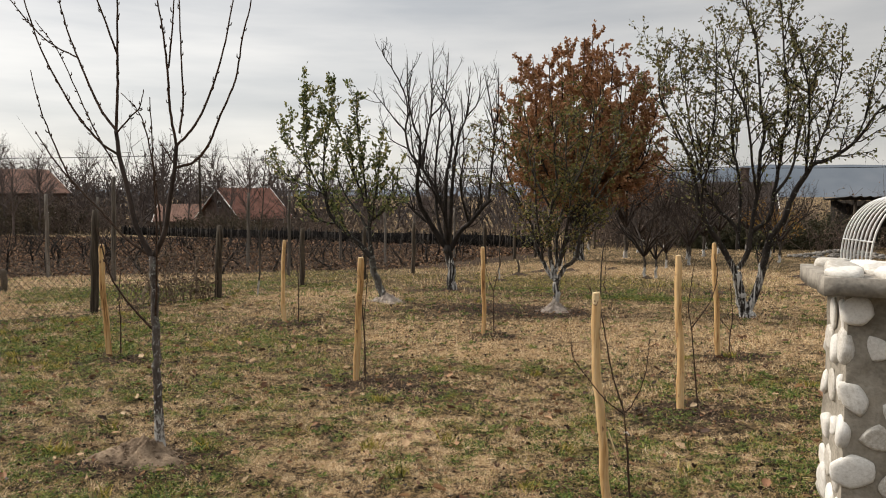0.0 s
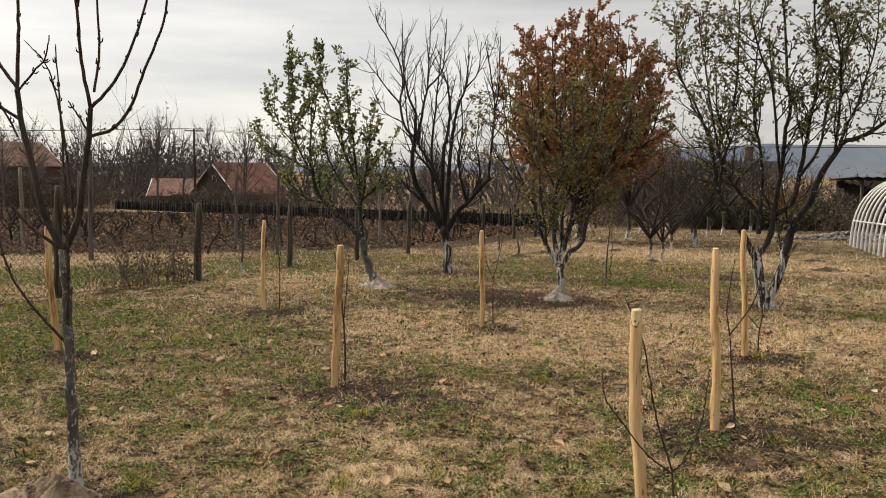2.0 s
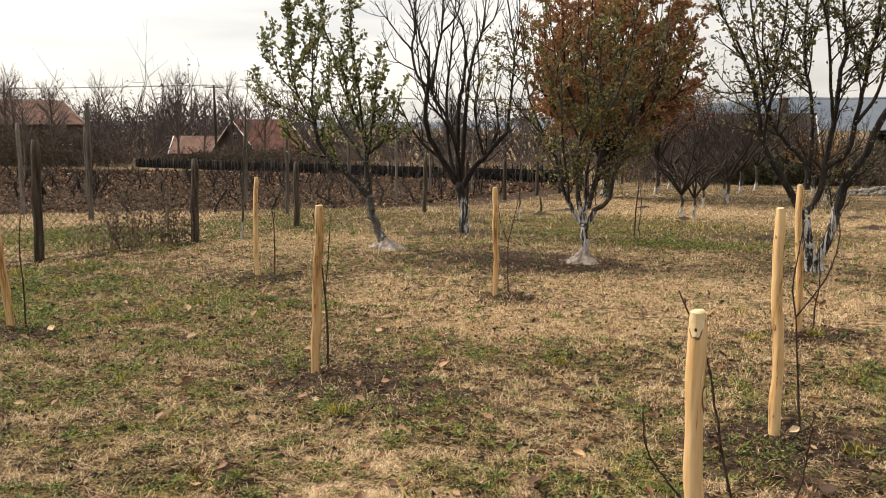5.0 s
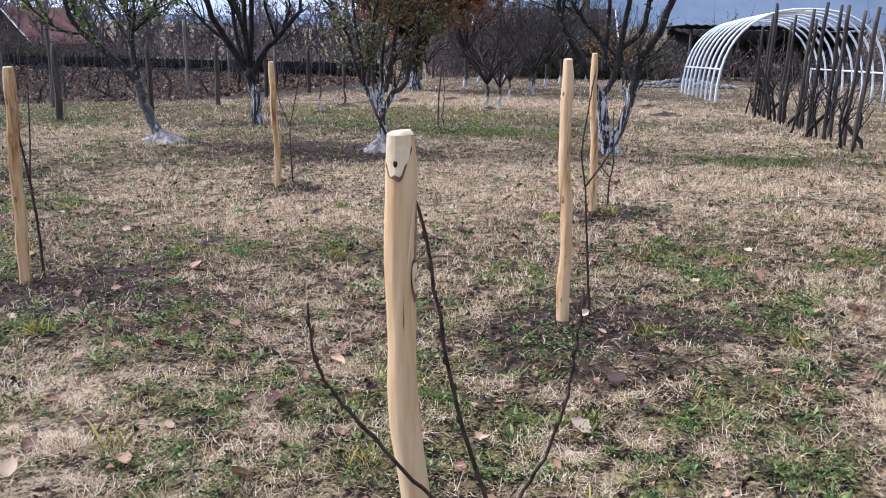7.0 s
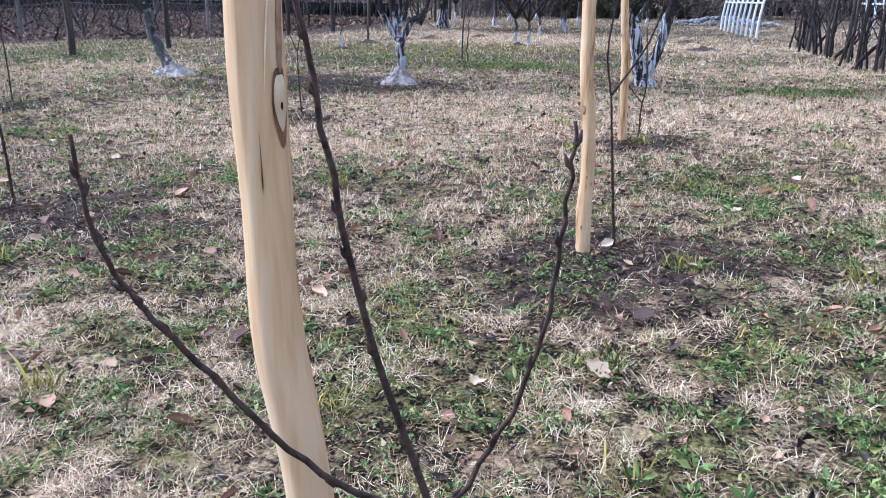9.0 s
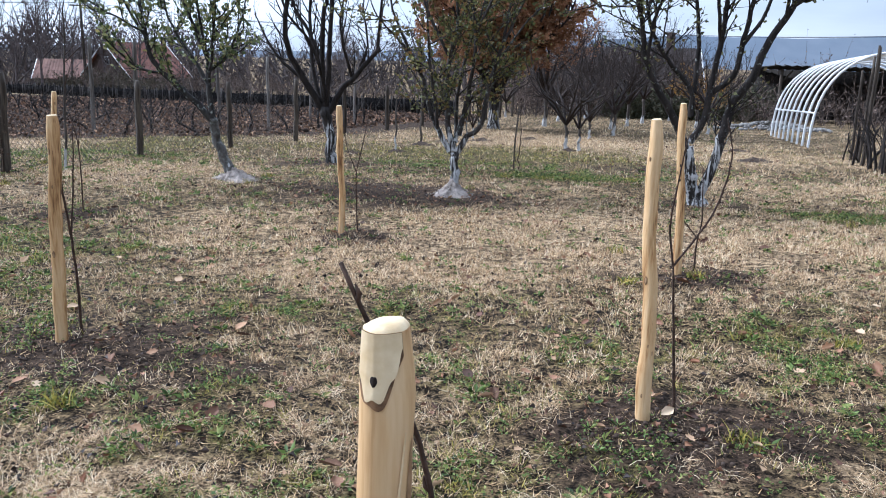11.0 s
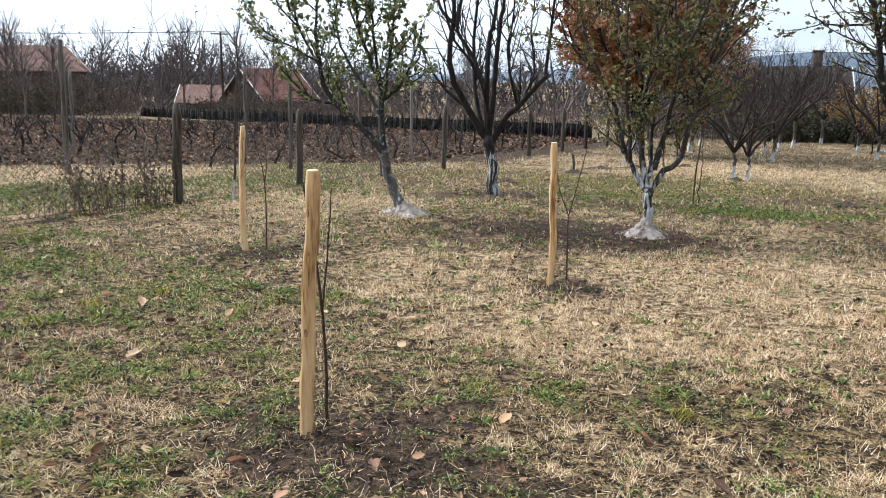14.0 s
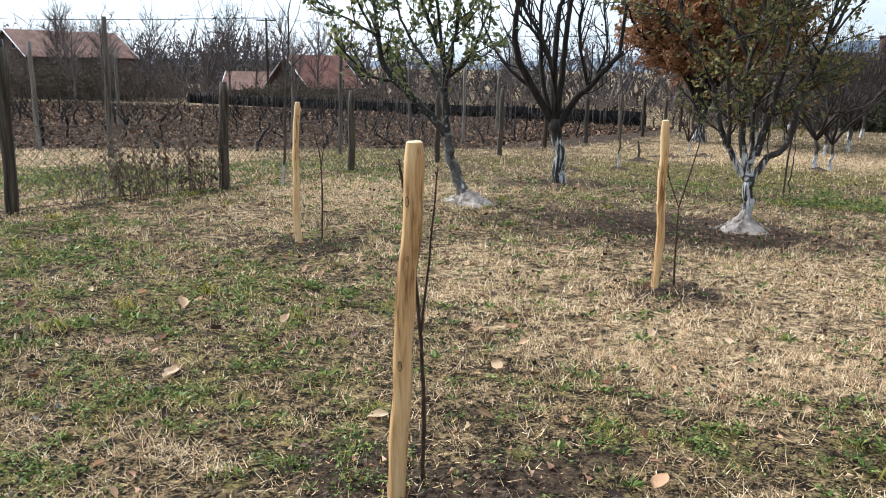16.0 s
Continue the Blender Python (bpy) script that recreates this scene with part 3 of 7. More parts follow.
def leaf_places(tips, levels, per_m, rng, keep=None):
    ps, ds = [], []
    for pts, level in tips:
        if level not in levels:
            continue
        total = np.linalg.norm(np.diff(pts, axis=0), axis=1).sum()
        for _ in range(rng.poisson(total * per_m)):
            p, d = along(pts, rng.uniform(0.15, 1.0))
            if keep is None or keep(p, rng):
                ps.append(p + rng.normal(size=3) * 0.022)
                ds.append(d * 0.6 + rng.normal(size=3) * 0.55 + np.array((0, 0, -0.1)))
    return np.array(ps).reshape(-1, 3), np.array(ds).reshape(-1, 3)


def tree(name, place, label, trunk, limbs, spec, mat, seed, leaf=None, group="", limb_mat=None, sides=9):
    """trunk: (points, radii); limbs: (start, mid points..., end), root radius, tip radius; all in metres from the root.
    leaf: material, per metre, smallest and largest, levels, keep."""
    rng = np.random.RandomState(seed)
    x, y = place
    t = thing(name, (x, y, gz(x, y) - 0.02), label, "tree", group)
    g = Geo()
    tp, tr = curve_through(trunk[0], trunk[1], rng, 5, 0.012)
    flare = 1 + 0.30 * np.exp(-np.linspace(0, 6, len(tr)))
    g.tube(tp, tr * flare, sides)
    part("trunk", g, mat, t, smooth=True)
    tips = []
    for pts, r0, r1 in limbs:
        g = Geo()
        lp, lr = curve_through(pts, np.linspace(r0, r1, len(pts)), rng, 4, 0.005)
        g.tube(lp, lr, max(5, sides - 3))
        tips.append((lp, -1))
        sprout(g, tips, lp, lr, 0, spec, rng)
        part("limb", g, limb_mat or mat, t, smooth=True)
    if leaf:
        m, per_m, lo, hi, levels, keep = leaf
        p, d = leaf_places(tips, levels, per_m, rng, keep)
        g = Geo()
        g.leaves(p, d, rng.uniform(lo, hi, len(p)), rng)
        if len(p):
            part("foliage", g, m, t)
    return t, tips


def curve_through(pts, radii, rng, sub=5, wob=0.01):
    """A smooth stem through a few points."""
    pts = np.array(pts, float)
    if len(pts) == 2:
        pts = np.array((pts[0], (pts[0] + pts[1]) / 2, pts[1]))
        radii = [radii[0], (radii[0] + radii[-1]) / 2, radii[-1]]
    ext = np.vstack((2 * pts[0] - pts[1], pts, 2 * pts[-1] - pts[-2]))
    out, rad = [], []
    for i in range(len(pts) - 1):
        a, b, c, d = ext[i:i + 4]
        for k in range(sub):
            t = k / sub
            out.append(0.5 * (2 * b + (c - a) * t + (2 * a - 5 * b + 4 * c - d) * t * t + (3 * b - a - 3 * c + d) * t ** 3))
            rad.append(radii[i] * (1 - t) + radii[i + 1] * t)
    out.append(pts[-1])
    rad.append(radii[-1])
    out = np.array(out)
    out[1:-1] += rng.normal(size=(len(out) - 2, 3)) * wob
    return out, np.array(rad)


def soil_mound(place, rx, h, mat, label, seed, lean=0.0):
    """A rough heap of earth; lean shifts its top sideways."""
    rng = np.random.RandomState(seed)
    g = Geo()
    rings, seg = 20, 60
    v = [(lean, 0, h)]
    for i in range(1, rings + 1):
        s = i / rings
        for k in range(seg):
            a = k * 2 * math.pi / seg
            lobe = 1 + 0.30 * math.sin(2 * a + seed) + 0.18 * math.sin(3 * a + 2 * seed) + 0.12 * math.sin(7 * a + seed)
            r = rx * s * (1 + (lobe - 1) * s)
            px, py = r * math.cos(a), r * math.sin(a) * 0.85
            rough = float(fbm(px + seed, py, 0.09, 19, 3)) - 0.5 + 0.7 * (float(fbm(px + seed, py, 0.028, 29, 2)) - 0.5)
            v.append((px + lean * (1 - s), py, h * (1 - s) ** 1.15 * (1 + 0.6 * rough) + 0.03 * rough * (1 - s) - 0.04 * s + rng.uniform(-0.004, 0.004)))
    f = [(0, 1 + k, 1 + (k + 1) % seg) for k in range(seg)]
    for i in range(rings - 1):
        for k in range(seg):
            a, b = 1 + i * seg + k, 1 + i * seg + (k + 1) % seg
            f += [(a, a + seg, b + seg), (a, b + seg, b)]
    g.add(v, f)
    for _ in range(380):
        a, r = rng.uniform(0, 6.28), rx * math.sqrt(rng.uniform(0.05, 1.5))
        s = rng.choice((0.004, 0.006, 0.009, 0.014), p=(0.4, 0.35, 0.18, 0.07))
        zz = h * max(0, 1 - r / rx) ** 1.15 - 0.02 * min(1, r / rx)
        g.box((r * math.cos(a) + lean * max(0, 1 - r / rx), r * math.sin(a) * 0.85, zz + s * 0.2), (s * 1.6, s * 1.1, s), rng.uniform(0, 3), rng.uniform(0.4, 0.8))
    me = g.mesh("soil_mound")
    me.materials.append(mat)
    ob = new("soil_mound", me)
    x, y = place
    ob.matrix_basis = pose(x, y, gz(x, y) + 0.004)
    return tagged(ob, label, "soil mound")


# limbs of the five orchard trees in front: points in metres from the root, radius at the start and at the tip
CHERRY_LIMBS = []
CHERRY_LIMBS.append((((0.0, 0.0, 1.18), (-0.09, 0.01, 1.35), (-0.15, 0.03, 1.56), (-0.2, 0.04, 1.74), (-0.23, 0.06, 1.9)), 0.019, 0.012))
CHERRY_LIMBS.append((((-0.23, 0.06, 1.9), (-0.22, 0.07, 2.13), (-0.22, 0.08, 2.32), (-0.22, 0.09, 2.64), (-0.22, 0.1, 2.84)), 0.0105, 0.004))
CHERRY_LIMBS.append((((-0.21, 0.07, 2.32), (-0.27, 0.05, 2.51), (-0.31, 0.02, 2.66), (-0.32, 0.0, 2.78)), 0.007, 0.003))
CHERRY_LIMBS.append((((-0.23, 0.06, 1.9), (-0.32, 0.08, 2.0), (-0.41, 0.11, 2.14), (-0.49, 0.13, 2.3), (-0.57, 0.15, 2.47), (-0.64, 0.18, 2.66), (-0.69, 0.2, 2.82)), 0.0095, 0.003))
CHERRY_LIMBS.append((((-0.5, 0.13, 2.33), (-0.67, 0.15, 2.41), (-0.81, 0.17, 2.52), (-0.99, 0.2, 2.71), (-1.13, 0.22, 2.87)), 0.006, 0.003))
CHERRY_LIMBS.append((((-0.2, 0.05, 1.75), (-0.3, 0.03, 1.82), (-0.41, 0.01, 1.95), (-0.51, -0.01, 2.12), (-0.61, -0.04, 2.34), (-0.7, -0.06, 2.63), (-0.73, -0.08, 2.78)), 0.009, 0.003))
CHERRY_LIMBS.append((((-0.23, 0.05, 1.68), (-0.28, 0.07, 1.75), (-0.39, 0.09, 1.92), (-0.51, 0.12, 2.14), (-0.64, 0.14, 2.38), (-0.79, 0.16, 2.56)), 0.006, 0.0025))
CHERRY_LIMBS.append((((-0.23, 0.06, 1.88), (-0.12, 0.04, 1.98), (-0.06, 0.02, 2.02), (-0.02, 0.0, 2.12)), 0.006, 0.003))
CHERRY_LIMBS.append((((0.07, 0.0, 1.29), (0.04, 0.02, 1.48), (-0.0, 0.05, 1.67), (-0.05, 0.07, 1.89), (-0.12, 0.1, 2.02), (-0.23, 0.12, 2.12)), 0.007, 0.0025))
CHERRY_LIMBS.append((((0.03, -0.02, 0.84), (0.05, -0.03, 1.13), (0.06, -0.04, 1.42), (0.05, -0.04, 1.67), (0.05, -0.05, 1.86), (0.05, -0.06, 2.07)), 0.008, 0.003))
CHERRY_LIMBS.append((((0.02, 0.0, 1.18), (0.09, -0.01, 1.31), (0.13, -0.02, 1.48), (0.17, -0.03, 1.67), (0.19, -0.04, 1.8)), 0.018, 0.012))
CHERRY_LIMBS.append((((0.17, -0.03, 1.68), (0.29, -0.05, 1.71), (0.38, -0.06, 1.79), (0.47, -0.08, 1.96), (0.57, -0.1, 2.15), (0.62, -0.12, 2.36), (0.68, -0.13, 2.56), (0.71, -0.15, 2.7)), 0.0095, 0.003))
CHERRY_LIMBS.append((((0.19, -0.04, 1.8), (0.29, -0.01, 1.92), (0.37, 0.02, 2.1), (0.44, 0.04, 2.33), (0.49, 0.07, 2.61), (0.5, 0.1, 2.74)), 0.009, 0.003))
CHERRY_LIMBS.append((((0.19, -0.04, 1.8), (0.17, -0.06, 2.0), (0.17, -0.08, 2.21), (0.16, -0.1, 2.4), (0.14, -0.12, 2.58), (0.14, -0.14, 2.72)), 0.0095, 0.003))
CHERRY_LIMBS.append((((0.18, -0.09, 2.22), (0.2, -0.08, 2.41), (0.21, -0.07, 2.59), (0.21, -0.06, 2.71)), 0.006, 0.003))
CHERRY_LIMBS.append((((0.21, -0.04, 1.87), (0.22, -0.01, 2.05), (0.2, 0.02, 2.33), (0.18, 0.05, 2.62), (0.17, 0.08, 2.75)), 0.007, 0.003))
CHERRY_LIMBS.append((((0.17, -0.03, 1.7), (0.13, -0.04, 1.77), (0.1, -0.06, 1.83)), 0.006, 0.003))
CHERRY_LIMBS.append((((-0.02, 0.0, 1.19), (-0.17, 0.01, 1.29), (-0.31, 0.02, 1.43), (-0.45, 0.03, 1.56), (-0.58, 0.04, 1.69), (-0.67, 0.05, 1.8), (-0.74, 0.06, 1.9)), 0.0095, 0.003))
CHERRY_LIMBS.append((((-0.5, 0.04, 1.59), (-0.58, 0.02, 1.79), (-0.66, 0.0, 2.02), (-0.7, -0.02, 2.24)), 0.006, 0.0025))
CHERRY_LIMBS.append((((-0.0, 0.0, 0.76), (-0.09, -0.02, 0.86), (-0.21, -0.04, 1.03), (-0.25, -0.06, 1.18), (-0.28, -0.08, 1.35)), 0.0085, 0.003))
APPLE_LIMBS = []
APPLE_LIMBS.append((((-0.26, 0.0, 0.77), (-0.5, -0.02, 1.03), (-0.76, -0.04, 1.27), (-0.99, -0.06, 1.52), (-1.06, -0.08, 1.86), (-1.1, -0.1, 2.2)), 0.045, 0.022))
APPLE_LIMBS.append((((-1.1, -0.1, 2.2), (-1.07, -0.07, 2.53), (-1.01, -0.03, 2.95), (-0.99, 0.0, 3.32)), 0.018, 0.006))
APPLE_LIMBS.append((((-0.85, -0.05, 1.36), (-1.08, -0.17, 1.4), (-1.27, -0.28, 1.56), (-1.46, -0.4, 1.81)), 0.02, 0.008))
APPLE_LIMBS.append((((-1.03, -0.1, 1.78), (-1.3, -0.14, 2.28), (-1.38, -0.17, 2.78), (-1.4, -0.21, 3.27), (-1.36, -0.25, 3.61)), 0.016, 0.006))
APPLE_LIMBS.append((((-1.28, -0.2, 2.28), (-1.53, -0.17, 2.53), (-1.69, -0.13, 2.87), (-1.86, -0.1, 3.01)), 0.012, 0.005))
APPLE_LIMBS.append((((-1.05, -0.1, 1.86), (-1.44, 0.03, 2.03), (-1.83, 0.17, 2.21), (-2.18, 0.3, 2.57)), 0.015, 0.006))
APPLE_LIMBS.append((((-0.26, 0.0, 0.79), (-0.3, 0.02, 1.12), (-0.31, 0.05, 1.45), (-0.37, 0.07, 1.7), (-0.59, 0.1, 2.2), (-0.65, 0.12, 2.53), (-0.76, 0.15, 2.95)), 0.042, 0.008))
APPLE_LIMBS.append((((-0.33, 0.05, 1.55), (-0.39, 0.01, 2.12), (-0.41, -0.03, 2.52), (-0.48, -0.06, 3.01), (-0.49, -0.1, 3.57)), 0.02, 0.006))
APPLE_LIMBS.append((((-0.6, 0.15, 2.2), (-0.76, 0.19, 2.54), (-0.87, 0.22, 2.96), (-1.04, 0.26, 3.39), (-0.99, 0.3, 3.76)), 0.015, 0.005))
APPLE_LIMBS.append((((-0.3, 0.05, 1.41), (-0.12, 0.06, 1.54), (-0.01, 0.08, 1.71), (0.13, 0.09, 2.04), (0.2, 0.1, 2.32)), 0.026, 0.008))
APPLE_LIMBS.append((((-0.12, 0.06, 1.56), (0.12, -0.12, 1.63), (0.39, -0.3, 1.8)), 0.013, 0.006))
APPLE_LIMBS.append((((-0.29, 0.0, 1.2), (-0.53, 0.17, 1.53), (-0.82, 0.35, 1.86), (-1.03, 0.52, 2.3), (-1.06, 0.7, 2.83)), 0.026, 0.007))
APPLE_LIMBS.append((((-0.29, 0.0, 1.29), (-0.16, -0.17, 1.79), (-0.06, -0.33, 2.19), (0.0, -0.5, 2.65)), 0.022, 0.007))
PLUM_LIMBS = []
PLUM_LIMBS.append((((-0.14, 0.0, 0.9), (-0.38, -0.04, 1.28), (-0.64, -0.08, 1.74), (-0.72, -0.12, 2.15), (-0.66, -0.16, 2.61), (-0.63, -0.2, 3.07)), 0.06, 0.03))
PLUM_LIMBS.append((((-0.63, -0.2, 3.07), (-0.79, -0.23, 3.47), (-0.87, -0.27, 3.98), (-0.89, -0.3, 4.77)), 0.026, 0.008))
PLUM_LIMBS.append((((-0.42, 0.0, 1.33), (-0.8, 0.1, 1.62), (-1.06, 0.2, 1.92), (-1.32, 0.3, 2.39)), 0.032, 0.01))
PLUM_LIMBS.append((((-0.65, -0.2, 2.61), (-0.86, -0.15, 2.85), (-0.96, -0.1, 3.31), (-0.92, -0.05, 3.78), (-1.13, 0.0, 4.36), (-1.44, 0.05, 4.84), (-1.51, 0.1, 5.02)), 0.028, 0.007))
PLUM_LIMBS.append((((-0.96, -0.1, 3.25), (-1.28, -0.13, 3.66), (-1.51, -0.17, 3.95), (-1.62, -0.2, 4.12)), 0.014, 0.006))
PLUM_LIMBS.append((((-0.93, -0.1, 2.94), (-1.32, 0.05, 3.15), (-1.6, 0.2, 3.64)), 0.013, 0.006))
PLUM_LIMBS.append((((-0.12, 0.0, 0.9), (-0.16, 0.03, 1.69), (-0.13, 0.07, 2.39), (-0.06, 0.1, 2.74), (-0.03, 0.13, 3.2), (-0.09, 0.17, 3.67), (-0.27, 0.2, 4.08)), 0.05, 0.009))
PLUM_LIMBS.append((((-0.17, 0.05, 1.69), (-0.41, 0.16, 2.15), (-0.62, 0.28, 2.45), (-0.73, 0.39, 2.75), (-0.78, 0.5, 3.48)), 0.032, 0.012))
PLUM_LIMBS.append((((-0.1, 0.0, 0.9), (-0.03, -0.04, 1.57), (0.01, -0.08, 2.15), (0.07, -0.12, 2.73), (0.16, -0.17, 3.18), (0.31, -0.21, 3.57), (0.4, -0.25, 4.24)), 0.05, 0.009))
PLUM_LIMBS.append((((0.33, -0.2, 3.57), (0.55, -0.28, 3.84), (0.62, -0.35, 4.39)), 0.016, 0.007))
PLUM_LIMBS.append((((-0.67, 0.2, 2.51), (-0.58, 0.25, 3.22), (-0.51, 0.3, 3.63), (-0.48, 0.35, 4.28), (-0.46, 0.4, 4.9)), 0.03, 0.008))
PLUM_LIMBS.append((((-0.51, 0.3, 3.6), (-0.23, 0.32, 3.92), (-0.18, 0.33, 4.27), (-0.14, 0.35, 4.94)), 0.02, 0.007))
PLUM_LIMBS.append((((-0.04, 0.0, 0.84), (0.17, 0.01, 1.22), (0.35, 0.03, 1.4), (0.56, 0.04, 1.63), (0.79, 0.05, 1.9)), 0.055, 0.03))
PLUM_LIMBS.append((((0.75, 0.05, 1.86), (0.8, 0.09, 2.5), (0.85, 0.12, 3.2), (0.77, 0.16, 3.72), (0.64, 0.2, 4.47)), 0.028, 0.007))
PLUM_LIMBS.append((((0.86, 0.1, 3.19), (0.92, 0.05, 3.65), (0.94, 0.0, 4.55)), 0.016, 0.007))
PLUM_LIMBS.append((((0.34, 0.05, 1.4), (0.24, -0.06, 1.81), (0.19, -0.17, 2.27), (0.27, -0.29, 2.83), (0.22, -0.4, 4.06)), 0.028, 0.007))
PLUM_LIMBS.append((((0.44, 0.05, 1.51), (0.56, 0.17, 1.92), (0.49, 0.28, 2.51), (0.53, 0.4, 3.22)), 0.02, 0.008))
PLUM_LIMBS.append((((-0.13, 0.05, 0.9), (-0.34, 0.24, 1.44), (-0.43, 0.42, 2.4), (-0.36, 0.61, 3.48), (-0.31, 0.8, 4.34)), 0.045, 0.008))
PLUM_LIMBS.append((((-0.09, 0.0, 0.9), (-0.1, -0.15, 1.34), (-0.25, -0.3, 1.92), (-0.69, -0.45, 2.6), (-0.83, -0.6, 4.16)), 0.04, 0.008))
PEAR_LIMBS = []
PEAR_LIMBS.append((((-0.05, 0.0, 0.54), (-0.19, 0.02, 0.78), (-0.3, 0.04, 1.01), (-0.4, 0.06, 1.37), (-0.53, 0.08, 1.64), (-0.72, 0.1, 1.86)), 0.036, 0.014))
PEAR_LIMBS.append((((-0.21, 0.0, 0.81), (-0.23, -0.1, 1.11), (-0.3, -0.2, 1.55), (-0.32, -0.3, 1.99), (-0.34, -0.4, 2.51)), 0.022, 0.008))
PEAR_LIMBS.append((((-0.01, 0.0, 0.56), (-0.08, 0.02, 0.83), (-0.11, 0.05, 1.19), (-0.08, 0.07, 1.64), (-0.0, 0.1, 2.09), (-0.05, 0.12, 2.62), (-0.01, 0.15, 3.16)), 0.04, 0.008))
PEAR_LIMBS.append((((0.04, 0.0, 0.54), (0.15, -0.02, 0.73), (0.31, -0.04, 0.88), (0.4, -0.06, 1.38), (0.53, -0.08, 1.82), (0.61, -0.1, 2.26)), 0.04, 0.016))
PEAR_LIMBS.append((((0.02, 0.0, 0.72), (0.14, 0.1, 1.1), (0.32, 0.2, 1.32), (0.54, 0.3, 1.68), (0.78, 0.4, 2.04), (0.99, 0.5, 2.27)), 0.026, 0.008))
PEAR_LIMBS.append((((0.06, 0.0, 0.74), (0.17, -0.07, 1.37), (0.22, -0.15, 1.91), (0.13, -0.22, 2.43), (0.16, -0.3, 2.98)), 0.028, 0.008))
PEAR_LIMBS.append((((-0.53, 0.05, 1.64), (-0.77, 0.1, 2.18), (-0.86, 0.15, 2.72), (-0.92, 0.2, 3.13)), 0.016, 0.006))
PEAR_LIMBS.append((((0.53, -0.1, 1.82), (0.78, -0.03, 2.35), (0.91, 0.03, 2.7), (1.01, 0.1, 3.18)), 0.018, 0.006))
PEAR_LIMBS.append((((-0.09, 0.1, 1.64), (-0.41, 0.2, 2.27), (-0.46, 0.3, 2.82), (-0.56, 0.4, 3.33)), 0.02, 0.006))
PEAR_LIMBS.append((((0.22, -0.2, 1.91), (0.47, -0.27, 2.51), (0.55, -0.33, 2.93), (0.5, -0.4, 3.31)), 0.018, 0.006))
PEAR_LIMBS.append((((-0.72, 0.1, 1.86), (-0.94, 0.0, 2.09), (-1.04, -0.1, 2.35)), 0.012, 0.006))
PEAR_LIMBS.append((((0.01, 0.0, 0.65), (0.01, 0.2, 1.18), (0.14, 0.4, 1.82), (0.31, 0.6, 2.37), (0.35, 0.8, 3.22)), 0.028, 0.007))
OLD_APPLE_LIMBS = []
OLD_APPLE_LIMBS.append((((-0.02, 0.0, 0.11), (0.12, 0.01, 0.45), (0.19, 0.03, 0.79), (0.25, 0.04, 1.05), (0.28, 0.05, 1.24)), 0.06, 0.05))
OLD_APPLE_LIMBS.append((((-0.19, 0.0, 0.64), (-0.39, -0.01, 1.05), (-0.57, -0.03, 1.3), (-0.74, -0.04, 1.6), (-0.82, -0.06, 1.98), (-0.88, -0.07, 2.24), (-1.01, -0.09, 2.58), (-1.19, -0.1, 2.81)), 0.05, 0.014))
OLD_APPLE_LIMBS.append((((-0.74, -0.05, 1.6), (-0.73, -0.14, 2.07), (-0.67, -0.23, 2.32), (-0.85, -0.31, 2.64), (-0.92, -0.4, 3.21)), 0.022, 0.007))
OLD_APPLE_LIMBS.append((((-0.17, 0.05, 1.04), (-0.19, 0.09, 1.34), (-0.42, 0.12, 1.6), (-0.63, 0.16, 1.9), (-0.72, 0.19, 2.24), (-0.56, 0.23, 2.76), (-0.51, 0.26, 3.7), (-0.54, 0.3, 4.39)), 0.034, 0.007))
OLD_APPLE_LIMBS.append((((-0.17, 0.0, 0.75), (-0.02, 0.01, 1.05), (0.01, 0.02, 1.39), (0.08, 0.03, 1.98), (0.11, 0.04, 2.41), (0.16, 0.06, 2.83), (0.09, 0.07, 3.25), (0.03, 0.08, 4.08), (-0.12, 0.09, 4.58), (-0.24, 0.1, 4.84)), 0.042, 0.007))
OLD_APPLE_LIMBS.append((((-0.16, 0.05, 1.3), (-0.14, 0.14, 1.81), (-0.17, 0.23, 2.24), (-0.23, 0.32, 2.59), (-0.24, 0.42, 3.12), (-0.19, 0.51, 3.73), (-0.09, 0.6, 4.44)), 0.028, 0.007))
OLD_APPLE_LIMBS.append((((0.28, 0.05, 1.22), (0.46, 0.04, 1.48), (0.57, 0.03, 1.82), (0.75, 0.02, 2.15), (0.86, 0.01, 2.32), (1.09, -0.01, 2.4), (1.32, -0.02, 2.56), (1.5, -0.03, 2.76), (1.68, -0.04, 3.05), (1.86, -0.05, 3.2)), 0.05, 0.012))
OLD_APPLE_LIMBS.append((((0.02, 0.05, 1.3), (0.25, 0.02, 1.52), (0.31, -0.01, 1.9), (0.36, -0.04, 2.32), (0.39, -0.07, 2.65), (0.45, -0.11, 3.06), (0.39, -0.14, 3.63), (0.32, -0.17, 4.27), (0.27, -0.2, 4.83)), 0.036, 0.007))
OLD_APPLE_LIMBS.append((((0.79, 0.0, 2.19), (0.87, 0.04, 2.48), (0.99, 0.08, 2.74), (1.14, 0.12, 3.23), (1.25, 0.16, 3.73), (1.25, 0.2, 4.27)), 0.022, 0.006))
OLD_APPLE_LIMBS.append((((0.75, 0.0, 2.15), (0.74, -0.1, 2.73), (0.71, -0.2, 3.21), (0.61, -0.3, 3.68), (0.42, -0.4, 4.14)), 0.02, 0.006))
OLD_APPLE_LIMBS.append((((1.4, 0.0, 2.64), (1.55, 0.03, 2.97), (1.66, 0.07, 3.47), (1.77, 0.1, 4.04)), 0.015, 0.006))
OLD_APPLE_LIMBS.append((((-0.89, -0.1, 2.24), (-1.24, 0.05, 2.24), (-1.48, 0.2, 2.35)), 0.013, 0.006))
